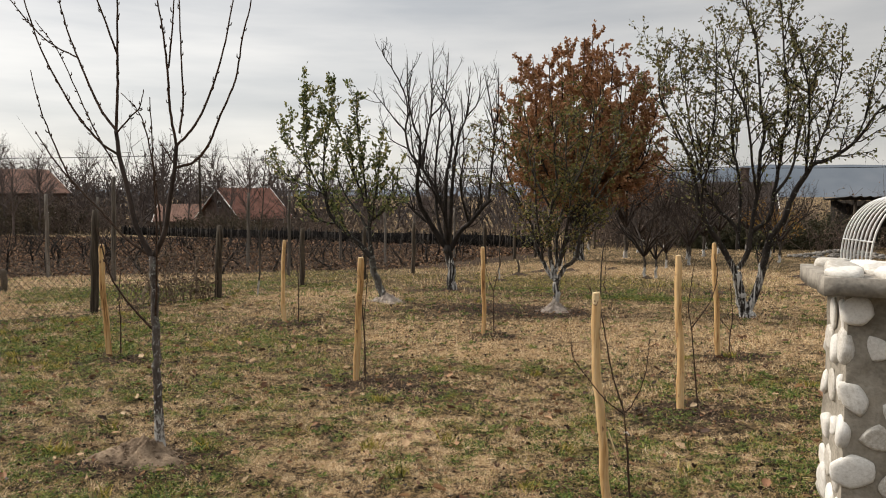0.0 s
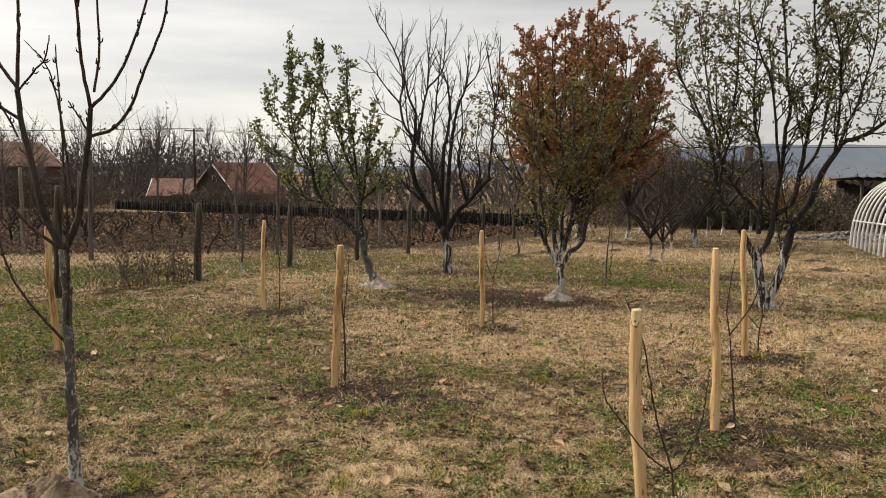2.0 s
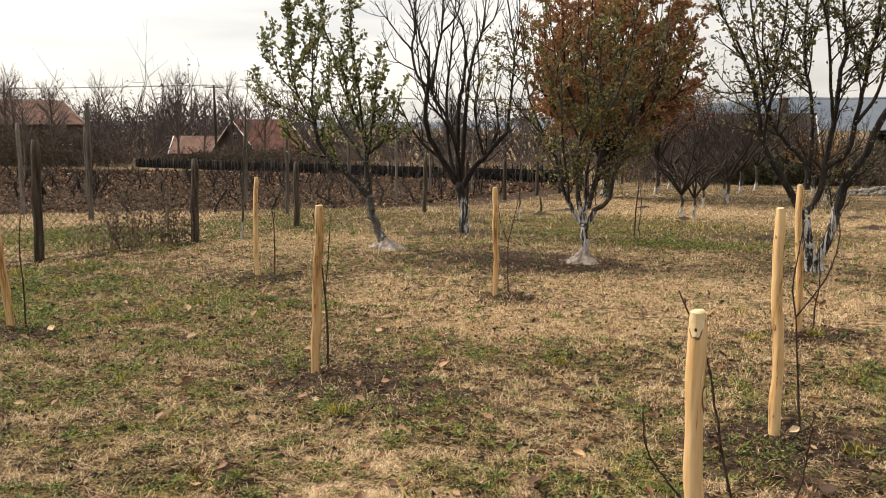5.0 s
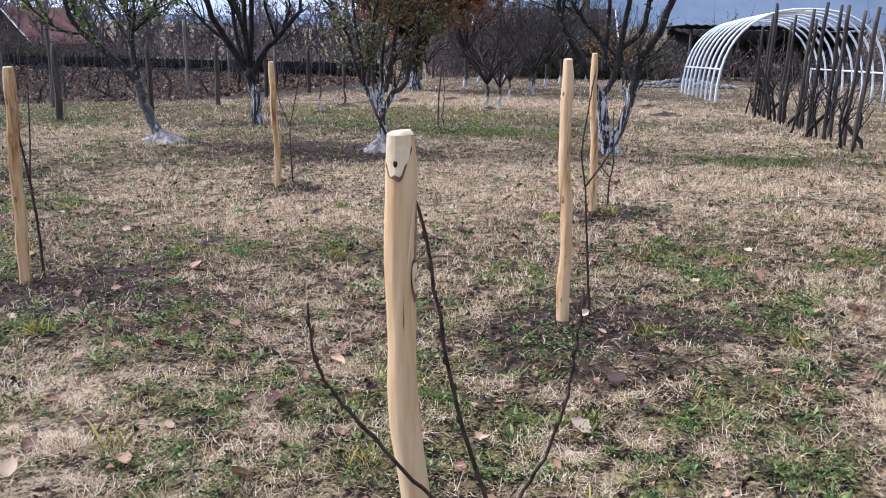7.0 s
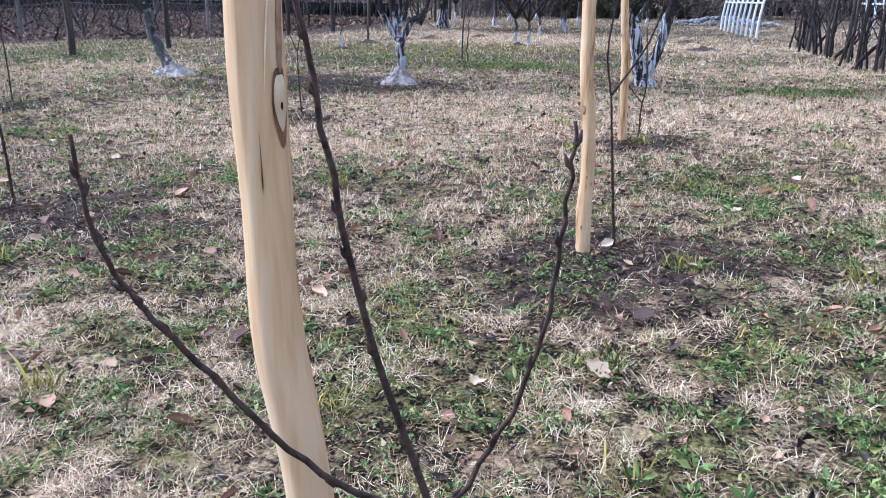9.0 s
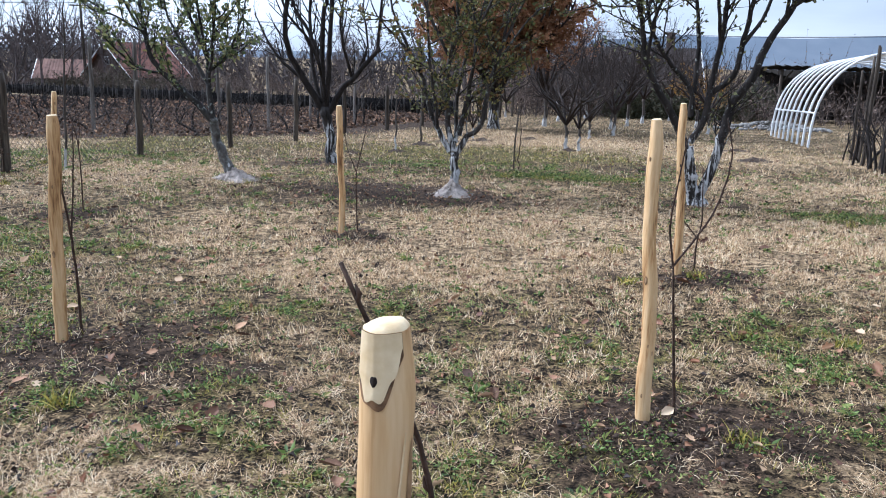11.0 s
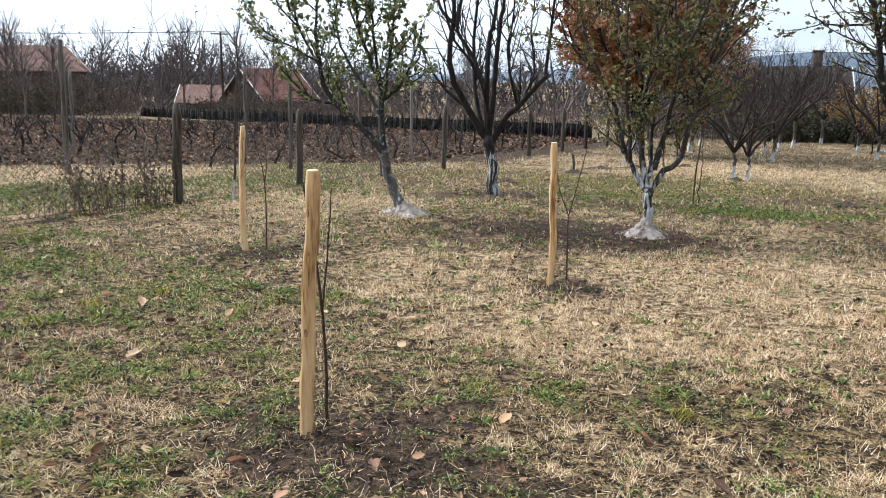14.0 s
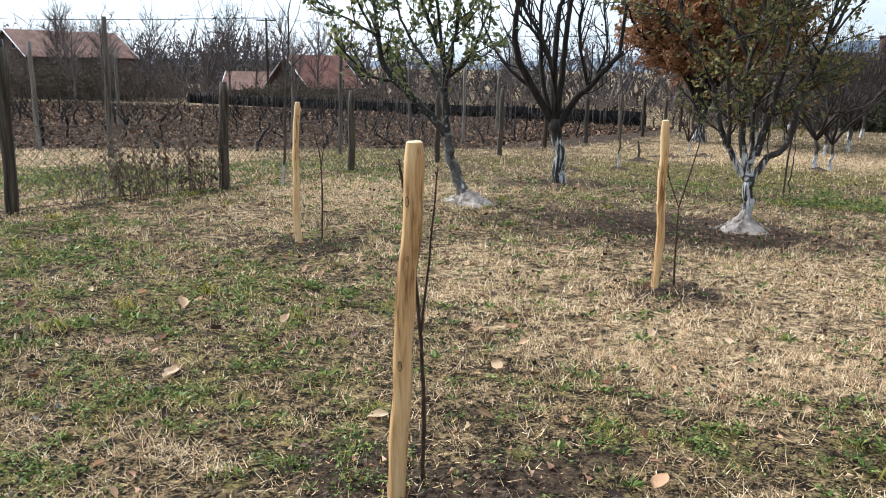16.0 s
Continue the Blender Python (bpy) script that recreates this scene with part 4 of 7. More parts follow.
OLD_APPLE_LIMBS.append((((-0.98, -0.1, 2.53), (-1.18, -0.05, 2.96), (-1.35, 0.0, 3.26), (-1.39, 0.05, 3.78), (-1.45, 0.1, 4.17)), 0.015, 0.006))
OLD_APPLE_LIMBS.append((((-0.8, -0.1, 2.24), (-0.91, -0.15, 2.74), (-1.01, -0.2, 3.23), (-1.1, -0.25, 3.64), (-1.16, -0.3, 4.0)), 0.015, 0.006))
OLD_APPLE_LIMBS.append((((0.32, 0.0, 1.86), (0.59, 0.17, 2.24), (0.74, 0.35, 2.84), (0.97, 0.52, 3.54), (1.13, 0.7, 4.08)), 0.024, 0.007))
OLD_APPLE_LIMBS.append((((0.06, 0.0, 1.9), (-0.05, -0.15, 2.4), (-0.18, -0.3, 3.05), (-0.46, -0.45, 3.68), (-0.58, -0.6, 4.13)), 0.022, 0.007))


# the young cherry in the foreground, pruned into a vase, with short spurs
def young_cherry():
    rng = np.random.RandomState(4)
    x, y = T0
    z0 = gz(x, y)
    t = thing("young_cherry_tree", (x, y, z0), "bare young cherry tree with limewashed trunk foot and spurred branches", "tree")
    g = Geo()
    p, r = curve_through(((0.035, 0, -0.05), (0.02, 0, 0.37), (0.02, 0, 0.72), (0.01, 0, 1.18)), (0.028, 0.024, 0.0225, 0.022), rng, 8, 0.003)
    g.tube(p, r * (1 + 0.3 * np.exp(-np.linspace(0, 9, len(r)))), 12)
    part("trunk", g, BARK_CHERRY, t, smooth=True)
    for pts, r0, r1 in CHERRY_LIMBS:
        g = Geo()
        p, r = curve_through(pts, np.linspace(r0, r1, len(pts)) * (0.88 if r0 > 0.015 else 0.85), rng, 5, 0.0012)
        g.tube(p, r, 8)
        total = np.linalg.norm(np.diff(p, axis=0), axis=1).sum()
        for _ in range(int(total * 20)):
            q, d = along(p, rng.uniform(0.12, 0.98))
            side = np.cross(d, rng.normal(size=3))
            side /= np.linalg.norm(side)
            s = rng.uniform(0.012, 0.03)
            sp = np.array((q, q + (side * 0.8 + d * 0.5) * s * 0.6, q + (side * 0.6 + d * 0.9) * s))
            g.tube(sp, (0.0028, 0.0038, 0.0016), 5)
        part("branch", g, BARK_LIMB if r0 > 0.015 else TWIG, t, smooth=True)
    for a in range(3):
        g = Geo()
        g.tube(((0.02 * math.cos(a * 2.1), 0.02 * math.sin(a * 2.1), 0.3 + a * 0.12), (0.038 * math.cos(a * 2.1), 0.038 * math.sin(a * 2.1), 0.31 + a * 0.12)), (0.009, 0.007), 7)
        part("pruned_knot", g, KNOT, t)
    return t


young_cherry()
soil_mound((T0[0] - 0.09, T0[1] - 0.05), 0.31, 0.155, TAN, "pale heaped soil round the foot of a young trunk", 2, 0.05)

APPLE_SPEC = [
    dict(per_m=5.0, angle=(25, 60), length=(0.3, 0.75), r=0.010, up=0.7, wob=0.25, n=5, sides=5, **{"from": 0.25}),
    dict(per_m=6.0, angle=(25, 60), length=(0.1, 0.3), r=0.0045, up=0.5, wob=0.25, n=3, sides=3, **{"from": 0.15}),
]
# leaning apple with green leaves
tree("leafy_apple_tree", T1, "leaning apple tree with green leaves and limewashed trunk",
     (((0, 0, 0), (-0.10, 0, 0.22), (-0.21, 0, 0.53), (-0.26, 0, 0.81)), (0.075, 0.064, 0.058, 0.056)), APPLE_LIMBS,
     APPLE_SPEC, BARK_APPLE, 7, (LEAF_APPLE, 62, 0.05, 0.088, (-1, 0, 1), lambda p, rng: p[2] > 1.15 and rng.uniform() < 0.35 + 0.35 * (p[2] - 1.15)), limb_mat=BARK_APPLE_LIMB)
soil_mound((T1[0] + 0.02, T1[1] - 0.05), 0.36, 0.16, ASHY, "pale heaped soil round the foot of an apple tree", 3)

# bare dark plum with an upright vase crown
VASE = [
    dict(per_m=5.4, angle=(20, 50), length=(0.3, 0.9), r=0.012, up=0.6, wob=0.2, n=6, sides=5, **{"from": 0.25}),
    dict(per_m=6.0, angle=(25, 55), length=(0.12, 0.4), r=0.006, up=0.4, wob=0.2, n=4, sides=4, **{"from": 0.2}),
    dict(per_m=7.0, angle=(30, 75), length=(0.04, 0.12), r=0.004, up=0.2, wob=0.2, n=2, sides=3, **{"from": 0.1}),
]
tree("bare_plum_tree", T2, "bare dark plum tree with cracked limewashed trunk and upright branches",
     (((0, 0, 0), (-0.04, 0, 0.5), (-0.10, 0, 0.92)), (0.088, 0.076, 0.088)), PLUM_LIMBS,
     VASE, BARK_PLUM, 12, limb_mat=BARK_DARK, sides=12)

# fading olive tree with sparse greenish leaves
tree("fading_pear_tree", T3, "pear tree with sparse olive and bronze leaves and limewashed trunk",
     (((0, 0, 0), (0.02, 0, 0.29), (0.01, 0, 0.47), (0.0, 0, 0.58)), (0.054, 0.048, 0.048, 0.052)), PEAR_LIMBS,
     [dict(per_m=5.5, angle=(25, 65), length=(0.35, 0.85), r=0.010, up=0.4, wob=0.35, n=5, sides=4, **{"from": 0.2}),
      dict(per_m=9.0, angle=(25, 70), length=(0.15, 0.45), r=0.0045, up=0.3, wob=0.3, n=3, sides=3, **{"from": 0.1})],
     BARK_PEAR, 21, (LEAF_OLIVE, 34, 0.035, 0.068, (0, 1), None), limb_mat=BARK_PEAR)
soil_mound((T3[0] + 0.0, T3[1] - 0.04), 0.29, 0.17, ASHY, "pale heaped soil round the foot of a pear tree", 5)

# old two-stemmed apple with the last dull leaves high up
tree("old_apple_tree", T4, "old two-stemmed apple tree with few dull leaves and limewashed stems",
     (((0, 0, 0), (-0.08, 0, 0.19), (-0.14, 0, 0.45), (-0.19, 0, 0.68)), (0.10, 0.078, 0.070, 0.068)), OLD_APPLE_LIMBS,
     [dict(per_m=6.0, angle=(25, 65), length=(0.3, 0.95), r=0.011, up=0.6, wob=0.35, n=6, sides=5, **{"from": 0.3}),
      dict(per_m=6.5, angle=(25, 65), length=(0.2, 0.55), r=0.006, up=0.4, wob=0.3, n=3, sides=4, **{"from": 0.15}),
      dict(per_m=7.0, angle=(30, 75), length=(0.05, 0.18), r=0.004, up=0.2, wob=0.2, n=2, sides=3, **{"from": 0.1})],
     BARK_OLD, 33, (LEAF_SPARSE, 32, 0.04, 0.072, (-1, 0, 1), lambda p, rng: rng.uniform() < 0.16 + 0.34 * max(0.0, p[2] - 1.2)),
     limb_mat=BARK_OLD, sides=10)

# large rust-coloured tree further back
RUST_LIMBS = []
rr = np.random.RandomState(77)
for k in range(30):
    a = k * 2.4
    lean = math.sqrt((k + 0.5) / 30)
    top = (8.4 - 2.6 * lean ** 2.4) * rr.uniform(0.96, 1.02)
    c, s_ = math.cos(a), math.sin(a)
    RUST_LIMBS.append((((0, 0, 0.7 + 0.1 * (k % 4)), (0.8 * lean * c, 0.8 * lean * s_, 2.2), (2.6 * lean * c, 2.6 * lean * s_, 4.4 - 0.8 * lean),
                        (3.2 * lean * c, 3.2 * lean * s_, top)), 0.075, 0.012))
tree("rust_leaved_tree", (1.25, 31.0), "tall broad tree in rust-brown autumn leaf", (((0, 0, 0), (0, 0, 0.5), (0, 0, 0.95)), (0.20, 0.17, 0.18)), RUST_LIMBS,
     [dict(per_m=3.2, angle=(35, 75), length=(0.7, 1.5), r=0.02, up=0.5, wob=0.3, n=5, sides=4, **{"from": 0.3}),
      dict(per_m=4.2, angle=(30, 75), length=(0.3, 0.65), r=0.008, up=0.3, wob=0.3, n=3, sides=3, **{"from": 0.15})],
     BARK_PLUM, 78, (LEAF_RUST, 92, 0.08, 0.13, (0, 1), lambda p, rng: rng.uniform() < min(1.0, 0.3 + 0.3 * max(0.0, p[2] - 1.6))), limb_mat=BARK_DARK)


# ---- small trees further back ----
def orchard_tree(name, place, h, spread, seed, mat, label, stems=1, limb_count=6, leaf=None, group="orchard trees further back"):
    rng = np.random.RandomState(seed)
    limbs = []
    fork = h * rng.uniform(0.22, 0.3)
    for k in range(limb_count):
        a = k * 6.28 / limb_count + rng.uniform(-0.3, 0.3)
        c, s = math.cos(a) * spread, math.sin(a) * spread
        e = rng.uniform(0.7, 1.1)
        limbs.append((((0, 0, fork), (0.35 * c, 0.35 * s, fork + 0.2 * h), (0.75 * c, 0.75 * s, fork + 0.42 * h * e), (0.95 * c, 0.95 * s, h * e)), 0.016 * h, 0.005))
    return tree(name, place, label, (((0, 0, 0), (0.02, 0, fork * 0.5), (0, 0, fork)), (0.018 * h, 0.015 * h, 0.016 * h)), limbs,
                [dict(per_m=4.6, angle=(20, 60), length=(0.2 * h, 0.36 * h), r=0.010, up=0.5, wob=0.3, n=4, sides=4, **{"from": 0.25}),
                 dict(per_m=6.5, angle=(20, 60), length=(0.08 * h, 0.18 * h), r=0.005, up=0.3, wob=0.3, n=3, sides=3, **{"from": 0.15})],
                mat, seed, leaf, group, limb_mat=BARK_LIMB, sides=7)


SMALL_LABEL = "small bare orchard tree with limewashed trunk"
orchard_tree("small_orchard_tree", (2.74, 21.1), 2.25, 1.05, 101, BARK_YOUNG, SMALL_LABEL, limb_count=8)
orchard_tree("small_orchard_tree", (3.05, 21.2), 1.9, 0.75, 102, BARK_YOUNG, SMALL_LABEL, limb_count=4)
for k, (x, y, h, w) in enumerate(((4.95, 28.3, 3.0, 1.3), (5.6, 33.0, 3.2, 1.5), (6.8, 36.5, 3.7, 1.7), (8.2, 40.5, 3.9, 1.8), (3.9, 26.0, 2.2, 0.9), (0.63, 24.9, 1.3, 0.35),
                                  (4.3, 40.0, 3.6, 1.7), (6.3, 46.0, 4.6, 2.1), (8.8, 47.5, 4.6, 2.1), (10.7, 46.0, 4.3, 2.0), (8.7, 31.4, 2.9, 1.3), (9.6, 36.5, 3.4, 1.6), (2.0, 44.0, 3.2, 1.5))):
    orchard_tree("orchard_tree", (x, y), h, w, 110 + k, BARK_YOUNG, "bare orchard tree with limewashed foot and dense twigs", limb_count=7)
orchard_tree("rusty_orchard_tree", (3.2, 33.5), 4.6, 1.5, 151, BARK_YOUNG, "orchard tree with the last rust-brown leaves", limb_count=8, leaf=(LEAF_RUST, 9, 0.06, 0.10, (0, 1), None))
orchard_tree("golden_bush", (9.8, 35.5), 1.6, 0.7, 140, BARK_DARK, "shrubby tree with golden orange autumn leaves", limb_count=8, leaf=(LEAF_GOLD, 7, 0.06, 0.10, (0, 1), None))
orchard_tree("golden_bush", (11.4, 43.0), 2.5, 1.2, 141, BARK_DARK, "shrubby tree with golden orange autumn leaves", limb_count=8, leaf=(LEAF_GOLD, 18, 0.06, 0.11, (0, 1), None))


def whip(name, place, h, mat, label, group, seed, twigs=5, lean=(0.0, 0.0), r=0.02):
    """A thin young trunk with a few twigs."""
    rng = np.random.RandomState(seed)
    x, y = place
    t = thing(name, (x, y, gz(x, y) - 0.02), label, "young tree", group)
    g = Geo()
    p, rad = curve_through(((0, 0, 0), (lean[0] * 0.4 + 0.02, lean[1] * 0.4, h * 0.5), (lean[0], lean[1], h)), (r, r * 0.7, r * 0.25), rng, 6, 0.012)
    g.tube(p, rad, 7)
    part("trunk", g, mat, t, smooth=True)
    for k in range(twigs):
        g = Geo()
        q, d = along(p, rng.uniform(0.35, 0.92))
        a = rng.uniform(0, 6.28)
        tp, tr = stem(q, d + np.array((math.cos(a), math.sin(a), 0.2)) * 0.8, h * rng.uniform(0.15, 0.35), r * 0.3, 0.002, rng, 0.5, 0.3, 5)
        g.tube(tp, tr, 5)
        part("twig", g, TWIG, t, smooth=True)
    return t


whip("young_fruit_tree", (-0.86, 19.3), 1.7, BARK_YOUNG, "thin young fruit tree with limewashed stem", "young fruit trees", 1)
whip("young_fruit_tree", (-4.87, 14.0), 2.6, BARK_YOUNG, "tall thin young tree with limewashed foot beside the fence", "young fruit trees", 2, 7, (0.15, 0.1))
whip("young_fruit_tree", (1.50, 16.1), 1.1, TWIG, "thin bare sapling beside a dark support stick", "young fruit trees", 3, 3, r=0.01)
soil_mound((-0.86, 19.3), 0.32, 0.05, CLOD, "low ring of dark dug soil round a young tree", 6)
g = Geo()
g.tube(((0, 0, -0.05), (0.01, 0, 0.5), (0.05, 0, 0.98)), (0.013, 0.012, 0.011), 7)
stick = part("support_stick", g, OLD_WOOD)
stick.matrix_basis = pose(1.42, 15.98, gz(1.42, 15.98))
tagged(stick, "thin dark wooden support stick in the grass", "stick")
g = Geo()
g.tube(((0, 0, -0.05), (0.02, 0, 0.2), (-0.02, 0, 0.42)), (0.03, 0.028, 0.02), 7)
stub = part("cut_stump", g, OLD_WOOD)
stub.matrix_basis = pose(-0.52, 21.6, gz(-0.52, 21.6))
tagged(stub, "short dark cut stump with freshly dug soil", "stump")
for k, (x, y, r) in enumerate(((-0.5, 21.5, 0.45), (0.1, 23.0, 0.5), (0.9, 23.6, 0.4), (2.8, 21.0, 0.3), (2.2, 25.0, 0.4), (-1.6, 18.4, 0.3), (3.7, 16.6, 0.35), (6.4, 19.5, 0.5), (7.0, 22.5, 0.6))):
    soil_mound((x, y), r, 0.07, CLOD, "low heap of dark dug soil in the grass", 20 + k)


# ---- stakes and the saplings tied beside them ----
def stake(key, seed):
    x, y, lx, ly, top_z, r = STAKES[key]
    h = top_z - gz(x, y)
    rng = np.random.RandomState(seed)
    t = thing("wooden_stake", (x, y, gz(x, y)), "pale peeled wooden stake driven into bare soil", "stake", "stakes beside saplings", rng.uniform(0, 0))
    sides, rings = 20, 46
    v, ph = [], rng.uniform(0, 6.28, 4)
    for i in range(rings):
        s = i / (rings - 1)
        z = -0.12 + (h + 0.12) * s
        cx = lx * s + 0.008 * math.sin(s * 5 + ph[0]) + 0.004 * math.sin(s * 13 + ph[1]) + 0.0015 * math.sin(s * 31 + ph[2])
        cy = ly * s + 0.009 * math.sin(s * 4 + ph[2])
        for k in range(sides):
            a = k * 2 * math.pi / sides
            rad = r * (1.05 - (0.08 if key == "a" else 0.12) * s) * (1 + 0.03 * math.sin(s * 19 + ph[2]) + 0.03 * math.sin(s * 37 + 2 * a + ph[0]) + 0.07 * math.cos(2 * a + ph[3] + s * 2) + 0.035 * math.sin(5 * a + ph[1] + s * 3) - 0.10 * max(0, math.cos(a - ph[0])) ** 8)
            if i >= rings - 2:
                rad *= (0.94, 0.80)[i - rings + 2]
            v.append((cx + rad * math.cos(a), cy + rad * math.sin(a), z - (0.008 if i == rings - 2 else 0)))
    f = []
    for i in range(rings - 1):
        for k in range(sides):
            a, b = i * sides + k, i * sides + (k + 1) % sides
            f += [(a, b, b + sides), (a, b + sides, a + sides)]
    g = Geo()
    g.add(v, f)
    part("pole", g, STAKE, t, smooth=True)
    top = np.array(v[-sides:])
    tilt = 0.0015 * (top[:, 0] - top[:, 0].mean()) / r
    g = Geo()
    ring2 = top * (0.75, 0.75, 1) + np.array((top[:, 0].mean() * 0.25, top[:, 1].mean() * 0.25, 0.004))
    ring2[:, 2] += tilt
    g.add(np.vstack((top, ring2, ring2.mean(0))), [q for k in range(sides) for q in ((k, (k + 1) % sides, sides + (k + 1) % sides), (k, sides + (k + 1) % sides, sides + k),
                                                                                     (sides + k, sides + (k + 1) % sides, 2 * sides))])
    part("cut_end", g, CUT, t, "sawn pale end of the stake")
    spots = [(rng.uniform(0.15, 0.95), rng.uniform(3.5, 6.0)) for _ in range(6)]
    if key == "a":
        spots = [(0.48, 4.8), (0.12, 4.4)]
    if key == "d":
        spots = [(0.88, 4.4), (0.47, 4.75), (0.25, 4.5), (0.75, 4.9)]
    for s, a in spots:
        big = rng.choice((0.45, 0.6, 0.85))
        z = -0.12 + (h + 0.12) * s
        i = min(rings - 2, int(s * (rings - 1)))
        c = np.array(v[i * sides:(i + 1) * sides]).mean(0)
        out = np.array((math.cos(a), math.sin(a), 0.0))
        side = np.array((-math.sin(a), math.cos(a), 0.0))
        for name, size, mat_, lift in (("knot", 1.0, KNOT, 1.02), ("knot_core", 0.66, CORE, 1.05)):
            g = Geo()
            ang = np.arange(20) * 2 * math.pi / 20
            w, hh = big * 0.008 * size, big * (0.019 if name == "knot" else 0.021) * size
            rim = c + out * r * lift + np.cos(ang)[:, None] * side * w + np.sin(ang)[:, None] * np.array((0, 0, hh)) - (1 - np.cos(np.cos(ang) * w / r))[:, None] * out * r
            tipc = c + out * (r * lift + 0.0012)
            g.add(np.vstack((rim, tipc)), [(k, (k + 1) % 20, 20) for k in range(20)])
            part(name, g, mat_, t, "dark branch knot" if name == "knot" else "pale knot core", smooth=True)
    # drying cracks along the grain
    for _ in range(5):
        s, a, ln = rng.uniform(0.2, 0.9), rng.uniform(3.6, 5.9), rng.uniform(0.012, 0.045)
        c = np.array(v[int(s * (rings - 1)) * sides:(int(s * (rings - 1)) + 1) * sides]).mean(0)
        out, side = np.array((math.cos(a), math.sin(a), 0.0)), np.array((-math.sin(a), math.cos(a), 0.0))
        mid = c + out * r * 1.015
        g = Geo()
        g.add([mid - (0, 0, ln), mid + side * 0.0007 + out * 0.001, mid + (0, 0, ln), mid - side * 0.0007 + out * 0.001], [(0, 1, 2), (0, 2, 3)])
        part("crack", g, KNOT, t, "dark drying crack in the wood")
    if key == "a":
        # the top is hewn off on one side round a branch hole
        vv = np.array(v).reshape(rings, sides, 3)
        levels = vv[:, :, 2].mean(1)

        def on_pole(angle, z, off):
            """A place on the pole's surface, pushed outward."""
            fi = float(np.interp(z, levels, np.arange(rings)))
            i0 = min(int(fi), rings - 2)
            fk = (angle / (2 * math.pi) * sides) % sides
            k0, k1 = int(fk) % sides, (int(fk) + 1) % sides
            at = [vv[q][k0] * (1 - fk % 1) + vv[q][k1] * (fk % 1) for q in (i0, i0 + 1)]
            p_ = at[0] * (1 - (fi - i0)) + at[1] * (fi - i0)
            return (p_[0] + off * math.cos(angle), p_[1] + off * math.sin(angle), z)

        top_level = levels[-1]
        for name, wide, deep, off, mat_ in (("dark_rim", 1.05, 0.056, 0.0010, KNOT), ("hewn_face", 1.0, 0.050, 0.0018, CUT)):
            g, rows_, cols_ = Geo(), 15, 25
            q = []
            for j in range(cols_):
                u = 2 * j / (cols_ - 1) - 1
                low = deep * (0.50 + 0.50 * math.cos(1.7 * u + 0.35) + 0.05 * math.sin((7 if name == "dark_rim" else 11) * u + 0.6))
                q += [on_pole(4.55 + u * 0.95 * wide, top_level - low * k / (rows_ - 1), off) for k in range(rows_)]
            g.add(q, [t3 for j in range(cols_ - 1) for k in range(rows_ - 1) for t3 in ((j * rows_ + k, j * rows_ + k + 1, (j + 1) * rows_ + k + 1), (j * rows_ + k, (j + 1) * rows_ + k + 1, (j + 1) * rows_ + k))])
            part(name, g, mat_, t, "pale hewn face" if name == "hewn_face" else "dark bark rim", smooth=True)

        def scar(name, angle, z, wide, high, off, mat_, label, lean=0.0):
            """An oval patch lying on the pole, as a branch leaves it."""
            g, q, n_, m_ = Geo(), [on_pole(angle, z, off + 0.0012)], 24, 4
            for j in range(1, m_ + 1):
                for k in range(n_):
                    b_ = 2 * math.pi * k / n_
                    u_, w_ = j / m_ * math.cos(b_), j / m_ * math.sin(b_) * (1 + 0.12 * math.sin(3 * b_))
                    q.append(on_pole(angle + (u_ * wide + lean * w_) / r, z + high * w_, off + 0.0012 * (1 - (j / m_) ** 2)))
            f_ = [(0, 1 + k, 1 + (k + 1) % n_) for k in range(n_)]
            for j in range(m_ - 1):
                for k in range(n_):
                    a_, b_ = 1 + j * n_ + k, 1 + j * n_ + (k + 1) % n_
                    f_ += [(a_, a_ + n_, b_ + n_), (a_, b_ + n_, b_)]
            g.add(q, f_)
            part(name, g, mat_, t, label, smooth=True)

        scar("knot", 5.80, 0.865, 0.0085, 0.030, 0.0008, KNOT, "dark rim of a cut branch")
        scar("bark_streak", 5.95, 0.925, 0.0045, 0.045, 0.0006, CORE, "brown streak of left bark", 0.003)
        scar("knot_core", 5.74, 0.868, 0.0060, 0.021, 0.0020, CUT, "pale cut branch scar")
        scar("pith", 5.72, 0.864, 0.0016, 0.004, 0.0026, HOLE, "dark pith of the branch scar")
        scar("bark_strip", 5.35, 0.93, 0.0010, 0.050, 0.0016, CUT, "thin pale strip of torn bast", 0.004)
        scar("branch_hole", 4.38, top_level - 0.034, 0.0032, 0.0046, 0.0015, HOLE, "dark branch hole in the hewn face")
        g = Geo()
        g.tube([(lx * 0.55 + 0.033, -0.012, 0.42), (lx * 0.5 + 0.050, -0.02, 0.36), (lx * 0.4 + 0.085, -0.03, 0.24)], (0.003, 0.004, 0.0015), 5)
        part("splinter", g, CUT, t, "pale splinter split off the stake")
    return t


